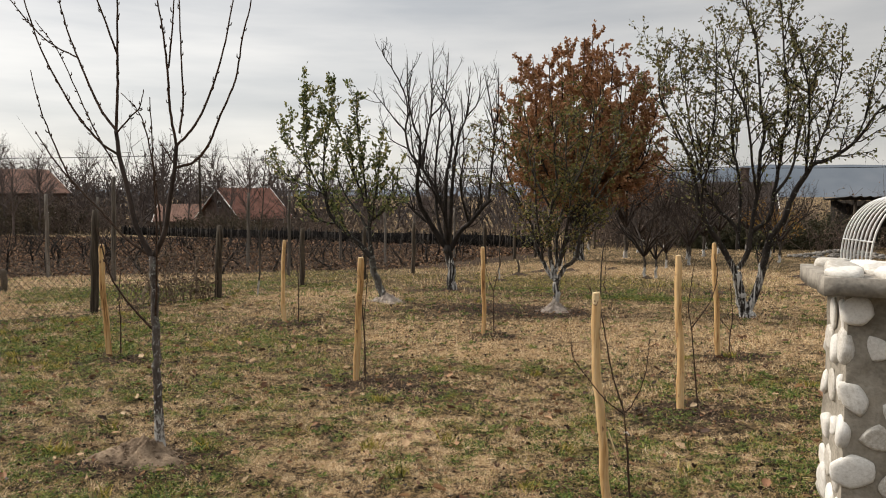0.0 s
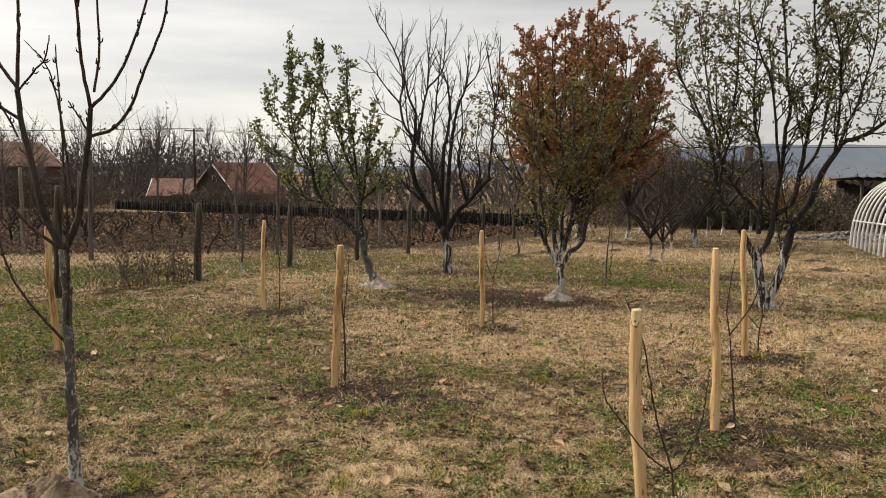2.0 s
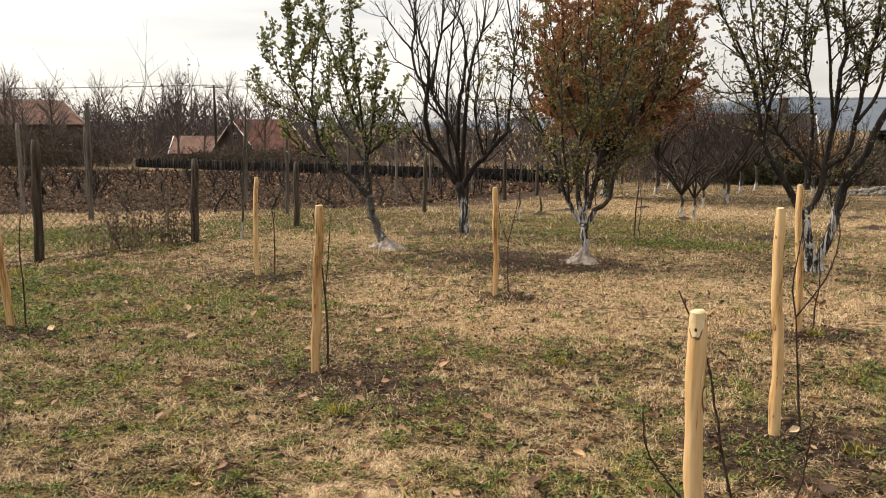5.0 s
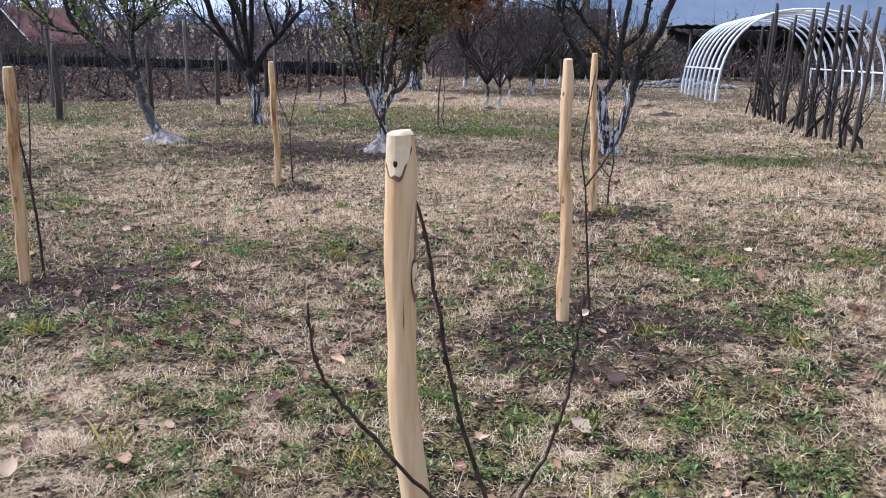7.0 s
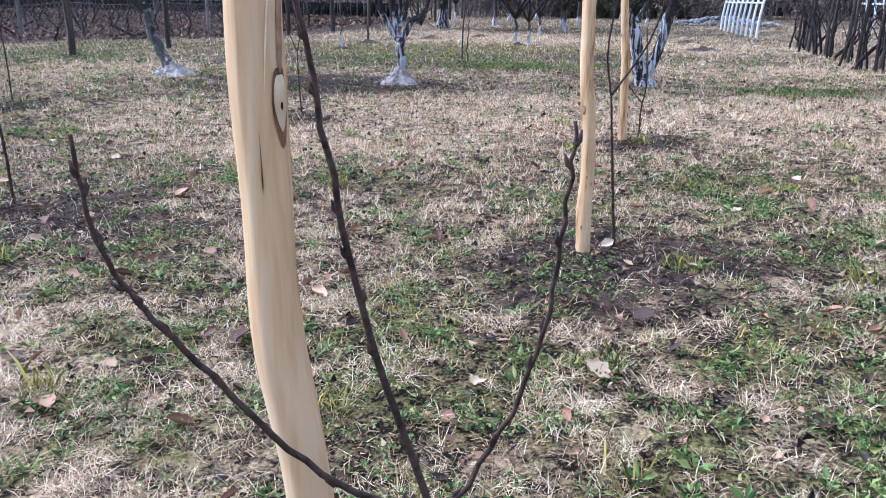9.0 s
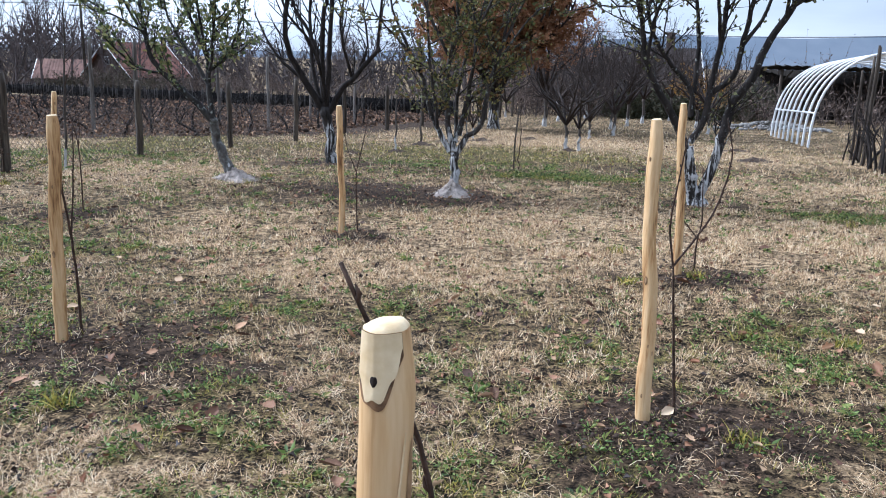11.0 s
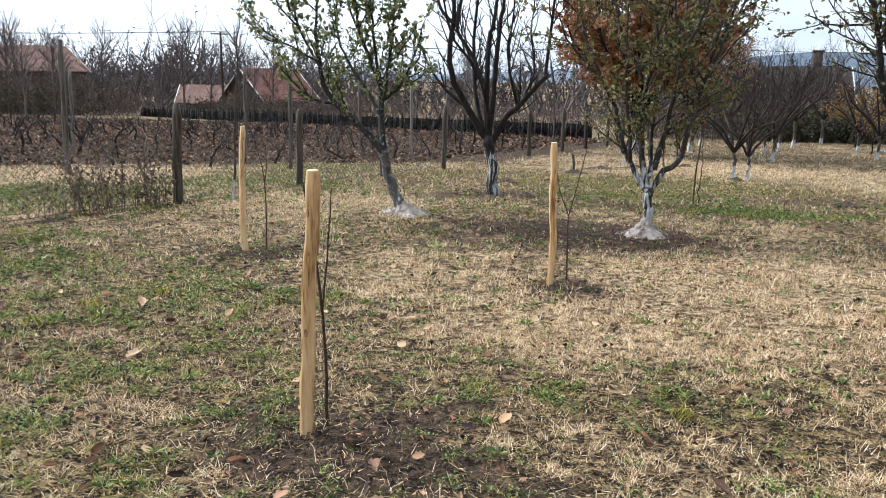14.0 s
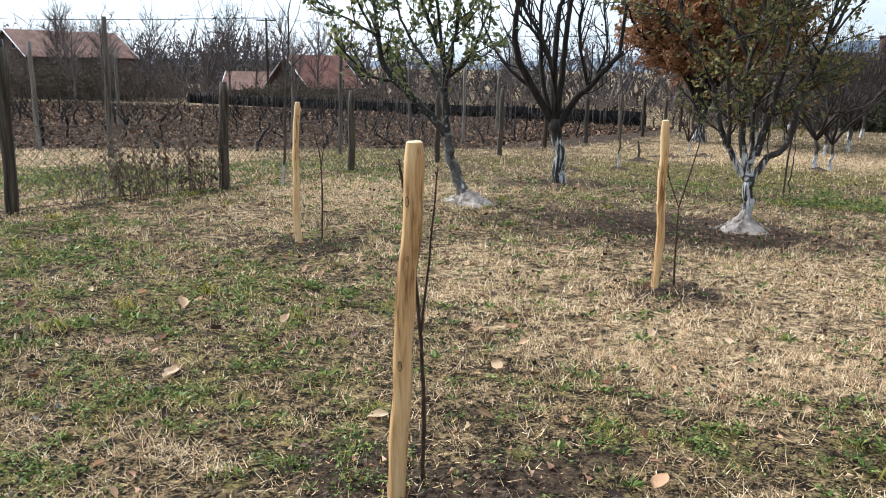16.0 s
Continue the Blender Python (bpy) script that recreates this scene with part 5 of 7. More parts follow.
def sapling(place, stems, seed, label="thin bare fruit sapling beside a wooden stake", tie=0.0):
    """stems: points and root radius, in metres from the root."""
    rng = np.random.RandomState(seed)
    x, y = place
    t = thing("fruit_sapling", (x, y, gz(x, y)), label, "sapling", "saplings beside stakes")
    for i, (pts, r) in enumerate(stems):
        g = Geo()
        p, rad = curve_through(pts, np.linspace(r, r * 0.5, len(pts)) * 0.88, rng, 7, 0.0009)
        g.tube(p, rad, 8)
        total = np.linalg.norm(np.diff(p, axis=0), axis=1).sum()
        for k in range(int(total * 22)):
            q, d = along(p, (k + rng.uniform(0.1, 0.9)) / max(1, int(total * 22)))
            side = np.cross(d, rng.normal(size=3))
            side /= np.linalg.norm(side)
            g.tube(np.array((q, q + side * r * 1.0 + d * 0.004, q + side * r * 1.1 + d * 0.012)), (0.0026, 0.0024, 0.0008), 5)
        part("stem" if i == 0 else "twig", g, TWIG, t, smooth=True)
    if tie:
        g = Geo()
        c, _ = along(np.array(stems[0][0]), tie)
        a = np.arange(15) * 2 * math.pi / 14
        g.tube(np.stack((c[0] + 0.0078 * np.cos(a), c[1] + 0.0078 * np.sin(a), c[2] + 0.002 * np.sin(a * 2)), 1), [0.0014] * 15, 5)
        g.tube((c + (0.008, -0.004, 0), c + (0.012, -0.009, -0.004), c + (0.011, -0.010, -0.012)), (0.0012, 0.0012, 0.0008), 4)
        part("tie", g, PLASTIC, t, "thin white string tie")
    return t


for i, key in enumerate(STAKES):
    stake(key, 50 + i)
sapling((1.03, 3.88), [(((0, 0, -0.03), (-0.018, -0.005, 0.28), (-0.038, 0, 0.508)), 0.0075),
                       (((-0.038, 0, 0.508), (-0.093, 0.02, 0.677), (-0.122, 0.03, 0.826), (-0.147, 0.05, 0.948), (-0.21, 0.06, 1.09)), 0.0042),
                       (((-0.04, 0, 0.50), (-0.127, -0.035, 0.573), (-0.212, -0.05, 0.682), (-0.258, -0.05, 0.74), (-0.278, -0.05, 0.79), (-0.283, -0.05, 0.855)), 0.0035),
                       (((-0.036, 0, 0.505), (-0.002, 0, 0.546), (0.047, 0, 0.666), (0.064, 0, 0.795), (0.066, 0, 0.857)), 0.0032)], 1, tie=0.80)
sapling((1.71, 6.25), [(((0, 0, -0.03), (-0.03, 0, 0.3), (-0.06, 0, 0.6)), 0.008), (((-0.06, 0, 0.6), (-0.085, 0, 0.75), (-0.07, 0, 0.92), (-0.05, 0, 1.08)), 0.005),
                       (((-0.06, 0, 0.6), (0.07, 0.02, 0.8), (0.12, 0.03, 1.0), (0.09, 0.03, 1.15)), 0.005)], 2)
sapling((-1.02, 6.95), [(((0, 0, -0.03), (0, 0, 0.3), (-0.02, 0, 0.6), (-0.05, 0, 0.83), (-0.08, 0, 1.02)), 0.0085), (((-0.01, 0, 0.5), (0.01, 0.02, 0.75), (0.03, 0.02, 1.0)), 0.005)], 3)
sapling((-0.16, 10.15), [(((0, 0, -0.03), (-0.01, 0, 0.3), (-0.01, 0, 0.54)), 0.009), (((-0.01, 0, 0.54), (0.06, 0, 0.85), (0.12, 0, 1.14)), 0.006), (((-0.01, 0, 0.54), (-0.09, 0, 0.75), (-0.12, 0, 0.95)), 0.005)], 4)
sapling((-2.96, 10.75), [(((0, 0, -0.03), (0.01, 0, 0.35), (0, 0, 0.68), (-0.06, 0, 0.95)), 0.0085), (((0, 0, 0.6), (0.03, 0, 0.8), (0.02, 0, 1.0)), 0.005)], 5)
sapling((-4.56, 5.32), [(((0, 0, -0.03), (0.01, 0, 0.3), (0.0, 0, 0.56)), 0.008), (((0, 0, 0.56), (-0.10, 0, 0.75), (-0.18, 0, 0.98)), 0.005), (((0, 0, 0.56), (0.08, 0, 0.75), (0.14, 0, 1.0)), 0.005), (((0, 0, 0.5), (-0.03, 0.05, 0.8), (-0.02, 0.07, 1.1)), 0.004)], 6)
sapling((-3.72, 7.55), [(((0, 0, -0.03), (0.01, 0, 0.35), (0, 0, 0.62), (0.03, 0, 0.9)), 0.008)], 7)
sapling((2.45, 8.85), [(((0, 0, -0.03), (0.0, 0, 0.2), (0.02, 0, 0.4), (-0.01, 0, 0.75)), 0.008), (((0, 0, 0.25), (-0.12, 0, 0.4), (-0.17, 0, 0.62), (-0.15, 0, 0.85)), 0.005)], 8)


# ---- wire fence along the vineyard ----
def post(name, place, top, h, r, parent, seed, square=False, wood=OLD_WOOD):
    """A weathered post; place relative to the parent."""
    rng = np.random.RandomState(seed)
    g = Geo()
    n, ph = 9, rng.uniform(0, 6.28)
    x, y, z = place
    pts = [(x + top[0] * i / n + 0.008 * math.sin(i * 1.3 + ph), y + top[1] * i / n, z - 0.2 + (h + 0.2) * i / n) for i in range(n + 1)]
    rad = 0.84 * r * (1 + 0.06 * np.sin(np.arange(n + 1) * 2.1 + ph)) * np.linspace(1.05, 0.92, n + 1)
    rad[-1] *= 0.8
    g.tube(pts, rad, 6 if square else 9)
    return part(name, g, wood, parent, smooth=not square)


FENCE = [(-7.75, 5.4, 0.0, 1.45, 0.055), (-6.95, 8.10, 0.10, 1.50, 0.062), (-6.17, 10.9, 0.07, 1.54, 0.07), (-5.43, 13.5, 0.07, 1.30, 0.075), (-4.81, 16.3, 0.02, 1.24, 0.066),
         (-4.08, 18.8, 0.0, 1.28, 0.06), (-3.39, 21.4, 0.03, 1.40, 0.066), (-2.82, 24.6, 0.0, 1.3, 0.065), (-2.03, 27.5, 0.0, 1.35, 0.07), (-1.2, 30.5, 0.02, 1.4, 0.07), (-0.5, 33.4, 0.0, 1.4, 0.075),
         (0.3, 36.1, 0.0, 1.4, 0.075), (1.0, 39.5, 0.0, 1.4, 0.075), (1.7, 43.0, 0.0, 1.4, 0.075), (2.4, 45.9, 0.0, 1.4, 0.075)]
fence = thing("wire_mesh_fence", (FENCE[1][0], FENCE[1][1], gz(*FENCE[1][:2])), "low rusty wire mesh fence on weathered wooden posts", "fence")
fx, fy, fz = fence.matrix_basis.translation
for i, (x, y, lean, h, r) in enumerate(FENCE):
    post("fence_post", (x - fx, y - fy, gz(x, y) - fz), (lean, 0), h, r, fence, 300 + i, square=i % 3 == 1)


def mesh_bay(a, b, h, pitch, sides):
    """Woven diamond mesh between two posts."""
    g = Geo()
    a, b = np.array(a), np.array(b)
    length = np.linalg.norm(b - a)
    n = int(length / pitch)
    k = max(1, round(h / pitch))
    for way in (1, -1):
        for i in range(-k, n + 1):
            s0, s1 = (i, i + k) if way == 1 else (i + k, i)
            lo, hi = 0.0, 1.0
            ends = []
            for u in (0.0, 1.0):
                ends.append(s0 + (s1 - s0) * u)
            lo_u, hi_u = 0.0, 1.0
            for e0, e1 in ((ends[0], ends[1]),):
                for lim in (0, n):
                    if (e0 - lim) * (e1 - lim) < 0:
                        u = (lim - e0) / (e1 - e0)
                        if (e0 < 0 and lim == 0) or (e0 > n and lim == n):
                            lo_u = max(lo_u, u)
                        else:
                            hi_u = min(hi_u, u)
            if max(e0, e1) <= 0 or min(e0, e1) >= n or hi_u <= lo_u:
                continue
            q = []
            for u in (lo_u, hi_u):
                s = (e0 + (e1 - e0) * u) / n
                w = a + (b - a) * s
                sag = 0.05 * math.sin(math.pi * s) * u
                q.append((w[0] + 0.004 * way, w[1], gz(w[0], w[1]) + 0.02 + h * u - sag))
            g.tube(q, (0.003, 0.003), sides, cap=False)
    for u in (0.03, 0.97):
        q = [tuple(a + (b - a) * s) for s in np.linspace(0, 1, 6)]
        g.tube([(w[0], w[1], gz(w[0], w[1]) + 0.02 + h * u - 0.05 * math.sin(math.pi * s) * u) for w, s in zip(q, np.linspace(0, 1, 6))], [0.004] * 6, 4, cap=False)
    return g


for i in range(6):
    g = mesh_bay(FENCE[i][:2], FENCE[i + 1][:2], 0.85, 0.10, 3)
    ob = part("wire_mesh", g, WIRE, fence, "sagging rusty diamond mesh")
    ob.matrix_basis = Matrix.Translation((-fx, -fy, -fz))

# dry weeds grown into the fence
g = Geo()
rng = np.random.RandomState(8)
for k in range(66):
    s = rng.choice((0.12, 0.35, 0.5, 0.62, 0.8, 0.93)) + rng.normal() * 0.035
    x, y = -6.05 + 0.55 * s + rng.normal() * 0.10, 11.6 + 1.8 * s + rng.normal() * 0.10
    tall = 0.25 + 0.85 * rng.uniform() ** 1.3
    p, r = stem((x, y, gz(x, y) - 0.02), (rng.normal() * 0.10, rng.normal() * 0.10, 1), tall, 0.008, 0.003, rng, 0.1, 0.2, 6)
    g.tube(p, r, 3, cap=False)
    sprout(g, [], p, r, 0, [dict(per_m=7, angle=(25, 60), length=(0.08, 0.24), r=0.0035, up=0.4, wob=0.25, n=3, sides=3, **{"from": 0.3})], rng)
    lp = np.array([along(p, u)[0] for u in rng.uniform(0.3, 1, 16)]) + rng.normal(size=(16, 3)) * 0.04
    g.leaves(lp, rng.normal(size=(16, 3)), rng.uniform(0.03, 0.07, 16), rng)
    if tall > 0.75:
        hp = p[-1] + rng.normal(size=(16, 3)) * (0.03, 0.03, 0.04)
        g.leaves(hp, rng.normal(size=(16, 3)) + (0, 0, 0.5), rng.uniform(0.015, 0.03, 16), rng)
weeds = part("dry_fence_weeds", g, material("dry_weed_stalk", ((0.05, 0.032, 0.022), (0.13, 0.092, 0.062), (0.24, 0.185, 0.13)), scale=3, bump=0, per="island", spread=0.7))
tagged(weeds, "dry brown weeds grown through the wire fence", "weeds", kind="stuff")


# ---- vineyard ----
VINE_POSTS = [(-13.03, 12.7, 0.15, 2.34, 0.06), (-10.83, 12.1, 0.2, 2.28, 0.058), (-9.35, 16.6, 0.07, 2.35, 0.062), (-11.6, 17.5, 0.0, 2.0, 0.055), (-8.2, 21.5, 0.05, 2.2, 0.055), (-6.3, 19.6, 0.04, 2.1, 0.05),
              (-7.2, 27.5, -0.05, 2.1, 0.055), (-5.0, 25.0, 0.0, 2.0, 0.05), (-13.5, 22.5, 0.05, 2.1, 0.055), (-16.5, 18.5, 0.0, 2.0, 0.055), (-5.6, 33.0, 0.03, 2.1, 0.055), (-3.6, 31.0, 0.02, 2.0, 0.055)]
for i, (x, y, lean, h, r) in enumerate(VINE_POSTS):
    t = thing("vineyard_post", (x, y, gz(x, y)), "tall weathered grey vineyard post", "post", "vineyard posts")
    post("pole", (0, 0, 0), (lean, 0.02), h, r, t, 340 + i, wood=GREY_WOOD)
    if i < 2:
        for zz in (0.95, 1.15, 1.6, 1.8):
            g = Geo()
            g.tube(((-0.09, 0, zz * 1.0), (0.13, 0, zz + 0.02)), (0.012, 0.012), 5)
            part("wire_peg", g, OLD_WOOD, t)
for (x, y, tx, h) in ((-10.51, 13.5, -1.55, 2.08), (-10.9, 12.6, -1.6, 2.2)):
    t = thing("brace_pole", (x, y, gz(x, y)), "leaning weathered brace pole of the vineyard", "post", "vineyard posts")
    post("pole", (0, 0, 0), (tx, 0.0), h, 0.05, t, 360, wood=GREY_WOOD)
stump = thing("cut_stump", (-9.83, 13.7, gz(-9.83, 13.7)), "short weathered cut stump", "stump")
post("stump_wood", (0, 0, 0), (0.02, 0), 0.42, 0.075, stump, 361)


def vine(seed):
    rng = np.random.RandomState(seed)
    t = thing("grape_vine", (0, 0, 0), "gnarled bare dark grape vine", "vine", "grape vines")
    g = Geo()
    p, r = stem((0, 0, -0.03), (rng.normal() * 0.2, rng.normal() * 0.2, 1), rng.uniform(0.5, 0.75), 0.035, 0.025, rng, 0.2, 0.6, 6)
    g.tube(p, r, 6)
    part("trunk", g, BARK_DARK, t, smooth=True)
    for k in range(4):
        g = Geo()
        a = rng.uniform(0, 6.28)
        q, _ = along(p, rng.uniform(0.5, 1.0))
        cp, cr = stem(q, (math.cos(a), math.sin(a), 0.7), rng.uniform(0.4, 0.9), 0.013, 0.004, rng, 0.6, 0.5, 6)
        g.tube(cp, cr, 4)
        sprout(g, [], cp, cr, 0, [dict(per_m=4, angle=(30, 80), length=(0.15, 0.4), r=0.005, up=0.3, wob=0.4, n=3, sides=3)], rng)
        part("cane", g, BARK_DARK, t)
    return t


vines = [vine(400 + k) for k in range(5)]
rng = np.random.RandomState(9)
spots = []
for row in range(20):
    for k in range(22):
        x = -5.6 - 1.9 * row + 0.28 * (k * 1.35 + 1) + rng.normal() * 0.25
        y = 15.4 + k * 1.35 + 0.45 * row * 0.3 + rng.normal() * 0.3
        if x < -6.0 + 0.26 * (y - 16) and y > vineyard_edge(x) - 1.5:
            spots.append((x, y))
rng.shuffle(spots)
spots = spots[:270]
for k, (x, y) in enumerate(spots):
    m = pose(x, y, gz(x, y), 0, 0, rng.uniform(0, 360))
    if k < 5:
        vines[k].matrix_basis = m
    else:
        copy_thing(vines[k % 5], m)

# clods, canes and brown leaves lying between the vines
def vineyard_places(n, power):
    y = 12.5 + 46 * rng.uniform(size=n) ** power
    x = -6.6 + 0.27 * (y - 15) - rng.uniform(size=n) * (4 + 1.2 * y)
    keep = zones(x, y)[2] > 0.45
    return x[keep], y[keep]


g = Geo()
x, y = vineyard_places(16000, 1.25)
n = len(x)
p = np.stack((x, y, ground_z(x, y) + rng.uniform(0, 0.10, n)), 1)
far = 1 + np.clip(y - 18, 0, 40) * 0.03
g.sticks(p, p + rng.normal(size=(n, 3)) * (0.28, 0.28, 0.12) + (0, 0, 0.08), 0.006 * far, 0.003 * far)
litter = part("vine_prunings", g, material("brown_prunings", ((0.018, 0.012, 0.009), (0.075, 0.046, 0.030), (0.15, 0.10, 0.068)), scale=1, bump=0, per="island", spread=0.7))
tagged(litter, "dark brown pruned canes lying between the vines", "prunings", kind="stuff")
g = Geo()
x, y = vineyard_places(52000, 1.2)
n = len(x)
g.leaves(np.stack((x, y, ground_z(x, y) + rng.uniform(0.0, 0.07, n)), 1), rng.normal(size=(n, 3)) * (1, 1, 0.5), rng.uniform(0.05, 0.11, n) * (1 + np.clip(y - 18, 0, 40) * 0.03), rng, 0.4, 0.2)
litter = part("vine_leaf_litter", g, material("dead_vine_leaf", ((0.016, 0.009, 0.005), (0.066, 0.035, 0.018), (0.175, 0.094, 0.052), (0.46, 0.28, 0.16)), scale=0.5, bump=0, per="island", spread=0.8))
tagged(litter, "thick brown litter of dead vine leaves", "leaf litter", kind="stuff")
g = Geo()
x, y = vineyard_places(14000, 1.3)
for k in range(min(4200, len(x))):
    s = rng.uniform(0.05, 0.16) * (1 + max(0, y[k] - 20) * 0.025)
    g.box((x[k], y[k], gz(x[k], y[k]) + s * 0.1), (s * 1.5, s, s * 0.7), rng.uniform(0, 3), rng.uniform(0.35, 0.75))
tagged(part("dug_clods", g, material("rich_dug_earth", ((0.015, 0.009, 0.005), (0.065, 0.038, 0.022)), scale=3, rough=1, bump=0.8, fine=30, per="island", spread=0.5)),
       "dark brown clods of the dug vineyard soil", "soil", kind="stuff")

# heap of pruned vine wood and leaves beyond the fence
g = Geo()
for k in range(800):
    a, r = rng.uniform(0, 6.28), 1.9 * math.sqrt(rng.uniform())
    x, y = -16.2 + r * math.cos(a) * 1.4, 14.4 + r * math.sin(a) * 0.8
    zz = gz(x, y) + max(0, 0.75 * (1 - (r / 1.9) ** 2)) * rng.uniform(0.2, 1)
    p, rad = stem((x, y, zz), (rng.normal(), rng.normal(), rng.normal() * 0.35), rng.uniform(0.3, 0.9), 0.008, 0.003, rng, -0.2, 0.4, 4)
    g.tube(p, rad, 3, cap=False)
    g.leaves(p + rng.normal(size=(5, 3)) * 0.05, rng.normal(size=(5, 3)), rng.uniform(0.06, 0.14, 5), rng, 0.4, 0.25)
pile = part("brushwood_heap", g, material("cut_brushwood", ((0.04, 0.024, 0.016), (0.12, 0.072, 0.045), (0.34, 0.23, 0.15)), scale=2, bump=0, per="island", spread=0.7))
tagged(pile, "heap of pruned brown brushwood on bare ground", "brushwood", kind="stuff")


# ---- black fence beyond the vineyard ----
BF0, BF1, BFN = np.array((-44.0, 74.6)), np.array((-0.4, 43.7)), 24
for i in range(BFN):
    a, b = BF0 + (BF1 - BF0) * i / BFN, BF0 + (BF1 - BF0) * (i + 1) / BFN
    c = (a + b) / 2
    turn = math.atan2(b[1] - a[1], b[0] - a[0])
    length = np.linalg.norm(b - a)
    rng = np.random.RandomState(600 + i)
    t = thing("black_fence_panel", (c[0], c[1], gz(*c)), "black slatted fence panel with ragged top", "fence panel", "black fence panels", math.degrees(turn))
    g = Geo()
    g.box((0, 0.03, 0.36), (length - 0.02, 0.02, 0.74))
    part("netting", g, NET, t)
    for k in range(20):
        g = Geo()
        hh = 0.84 + 0.10 * math.sin(k * 0.9 + i) + rng.uniform(-0.14, 0.14)
        g.box((-length / 2 + (k + 0.5) * length / 20 + rng.uniform(-0.01, 0.01), -0.01, hh / 2), (rng.uniform(0.05, 0.085), 0.025, hh), taper=rng.uniform(0.5, 1))
        part("slat", g, SHED if rng.uniform() < 0.25 else NET, t)


# ---- hoop house ----
hoops = thing("hoop_house_frame", (9.6, 25.0, gz(9.6, 25.0)), "uncovered tunnel frame of white plastic pipe hoops", "greenhouse frame")
AX, AC = np.array((0.20, 0.98)), np.array((0.98, -0.20))
for i in range(9):
    o = AX * 0.85 * i
    pts = []
    for k in range(25):
        u = k / 24
        a = math.pi * u
        cx = 2.2 - 2.2 * math.copysign(abs(math.cos(a)) ** 0.8, math.cos(a))
        cz = 2.6 * math.sin(a) ** 0.75
        pts.append((o[0] + AC[0] * cx, o[1] + AC[1] * cx, cz - 0.05 + gz(9.6 + o[0], 25 + o[1]) - gz(9.6, 25.0)))
    g = Geo()
    g.tube(pts, [0.032] * 25, 8)
    part("hoop", g, PLASTIC, hoops, smooth=True)
for cx, z in ((0.06, 0.92), (4.34, 0.92), (2.2, 2.57)):
    g = Geo()
    p0, p1 = AC * cx, AC * cx + AX * 6.8
    g.tube(((p0[0], p0[1], z), (p1[0], p1[1], z + gz(9.6 + p1[0], 25 + p1[1]) - gz(9.6, 25))), (0.026, 0.026), 8)
    part("rail", g, PLASTIC, hoops, smooth=True)

# arbour of old posts with vines before it
rng = np.random.RandomState(31)
for i in range(13):
    s = i / 12
    x, y = 6.9 + 2.0 * s + rng.normal() * 0.12, 13.2 + 7.6 * s + rng.normal() * 0.15
    t = thing("arbour_post", (x, y, gz(x, y)), "rough dark upright arbour post with climbing vine", "post", "arbour posts")
    post("pole", (0, 0, 0), (rng.uniform(-0.02, 0.05), rng.uniform(-0.04, 0.04)), rng.uniform(1.8, 2.35), rng.uniform(0.030, 0.042), t, 700 + i)
for i in range(28):
    s = i / 27
    x, y = 6.8 + 2.1 * s + rng.normal() * 0.18, 13.0 + 7.8 * s + rng.normal() * 0.2
    big = rng.uniform(0.7, 1.25)
    copy_thing(vines[i % 5], pose(x, y, gz(x, y), 0, 0, rng.uniform(0, 360)) @ Matrix.Diagonal((big * 0.62, big * 0.62, big * 1.1, 1)))


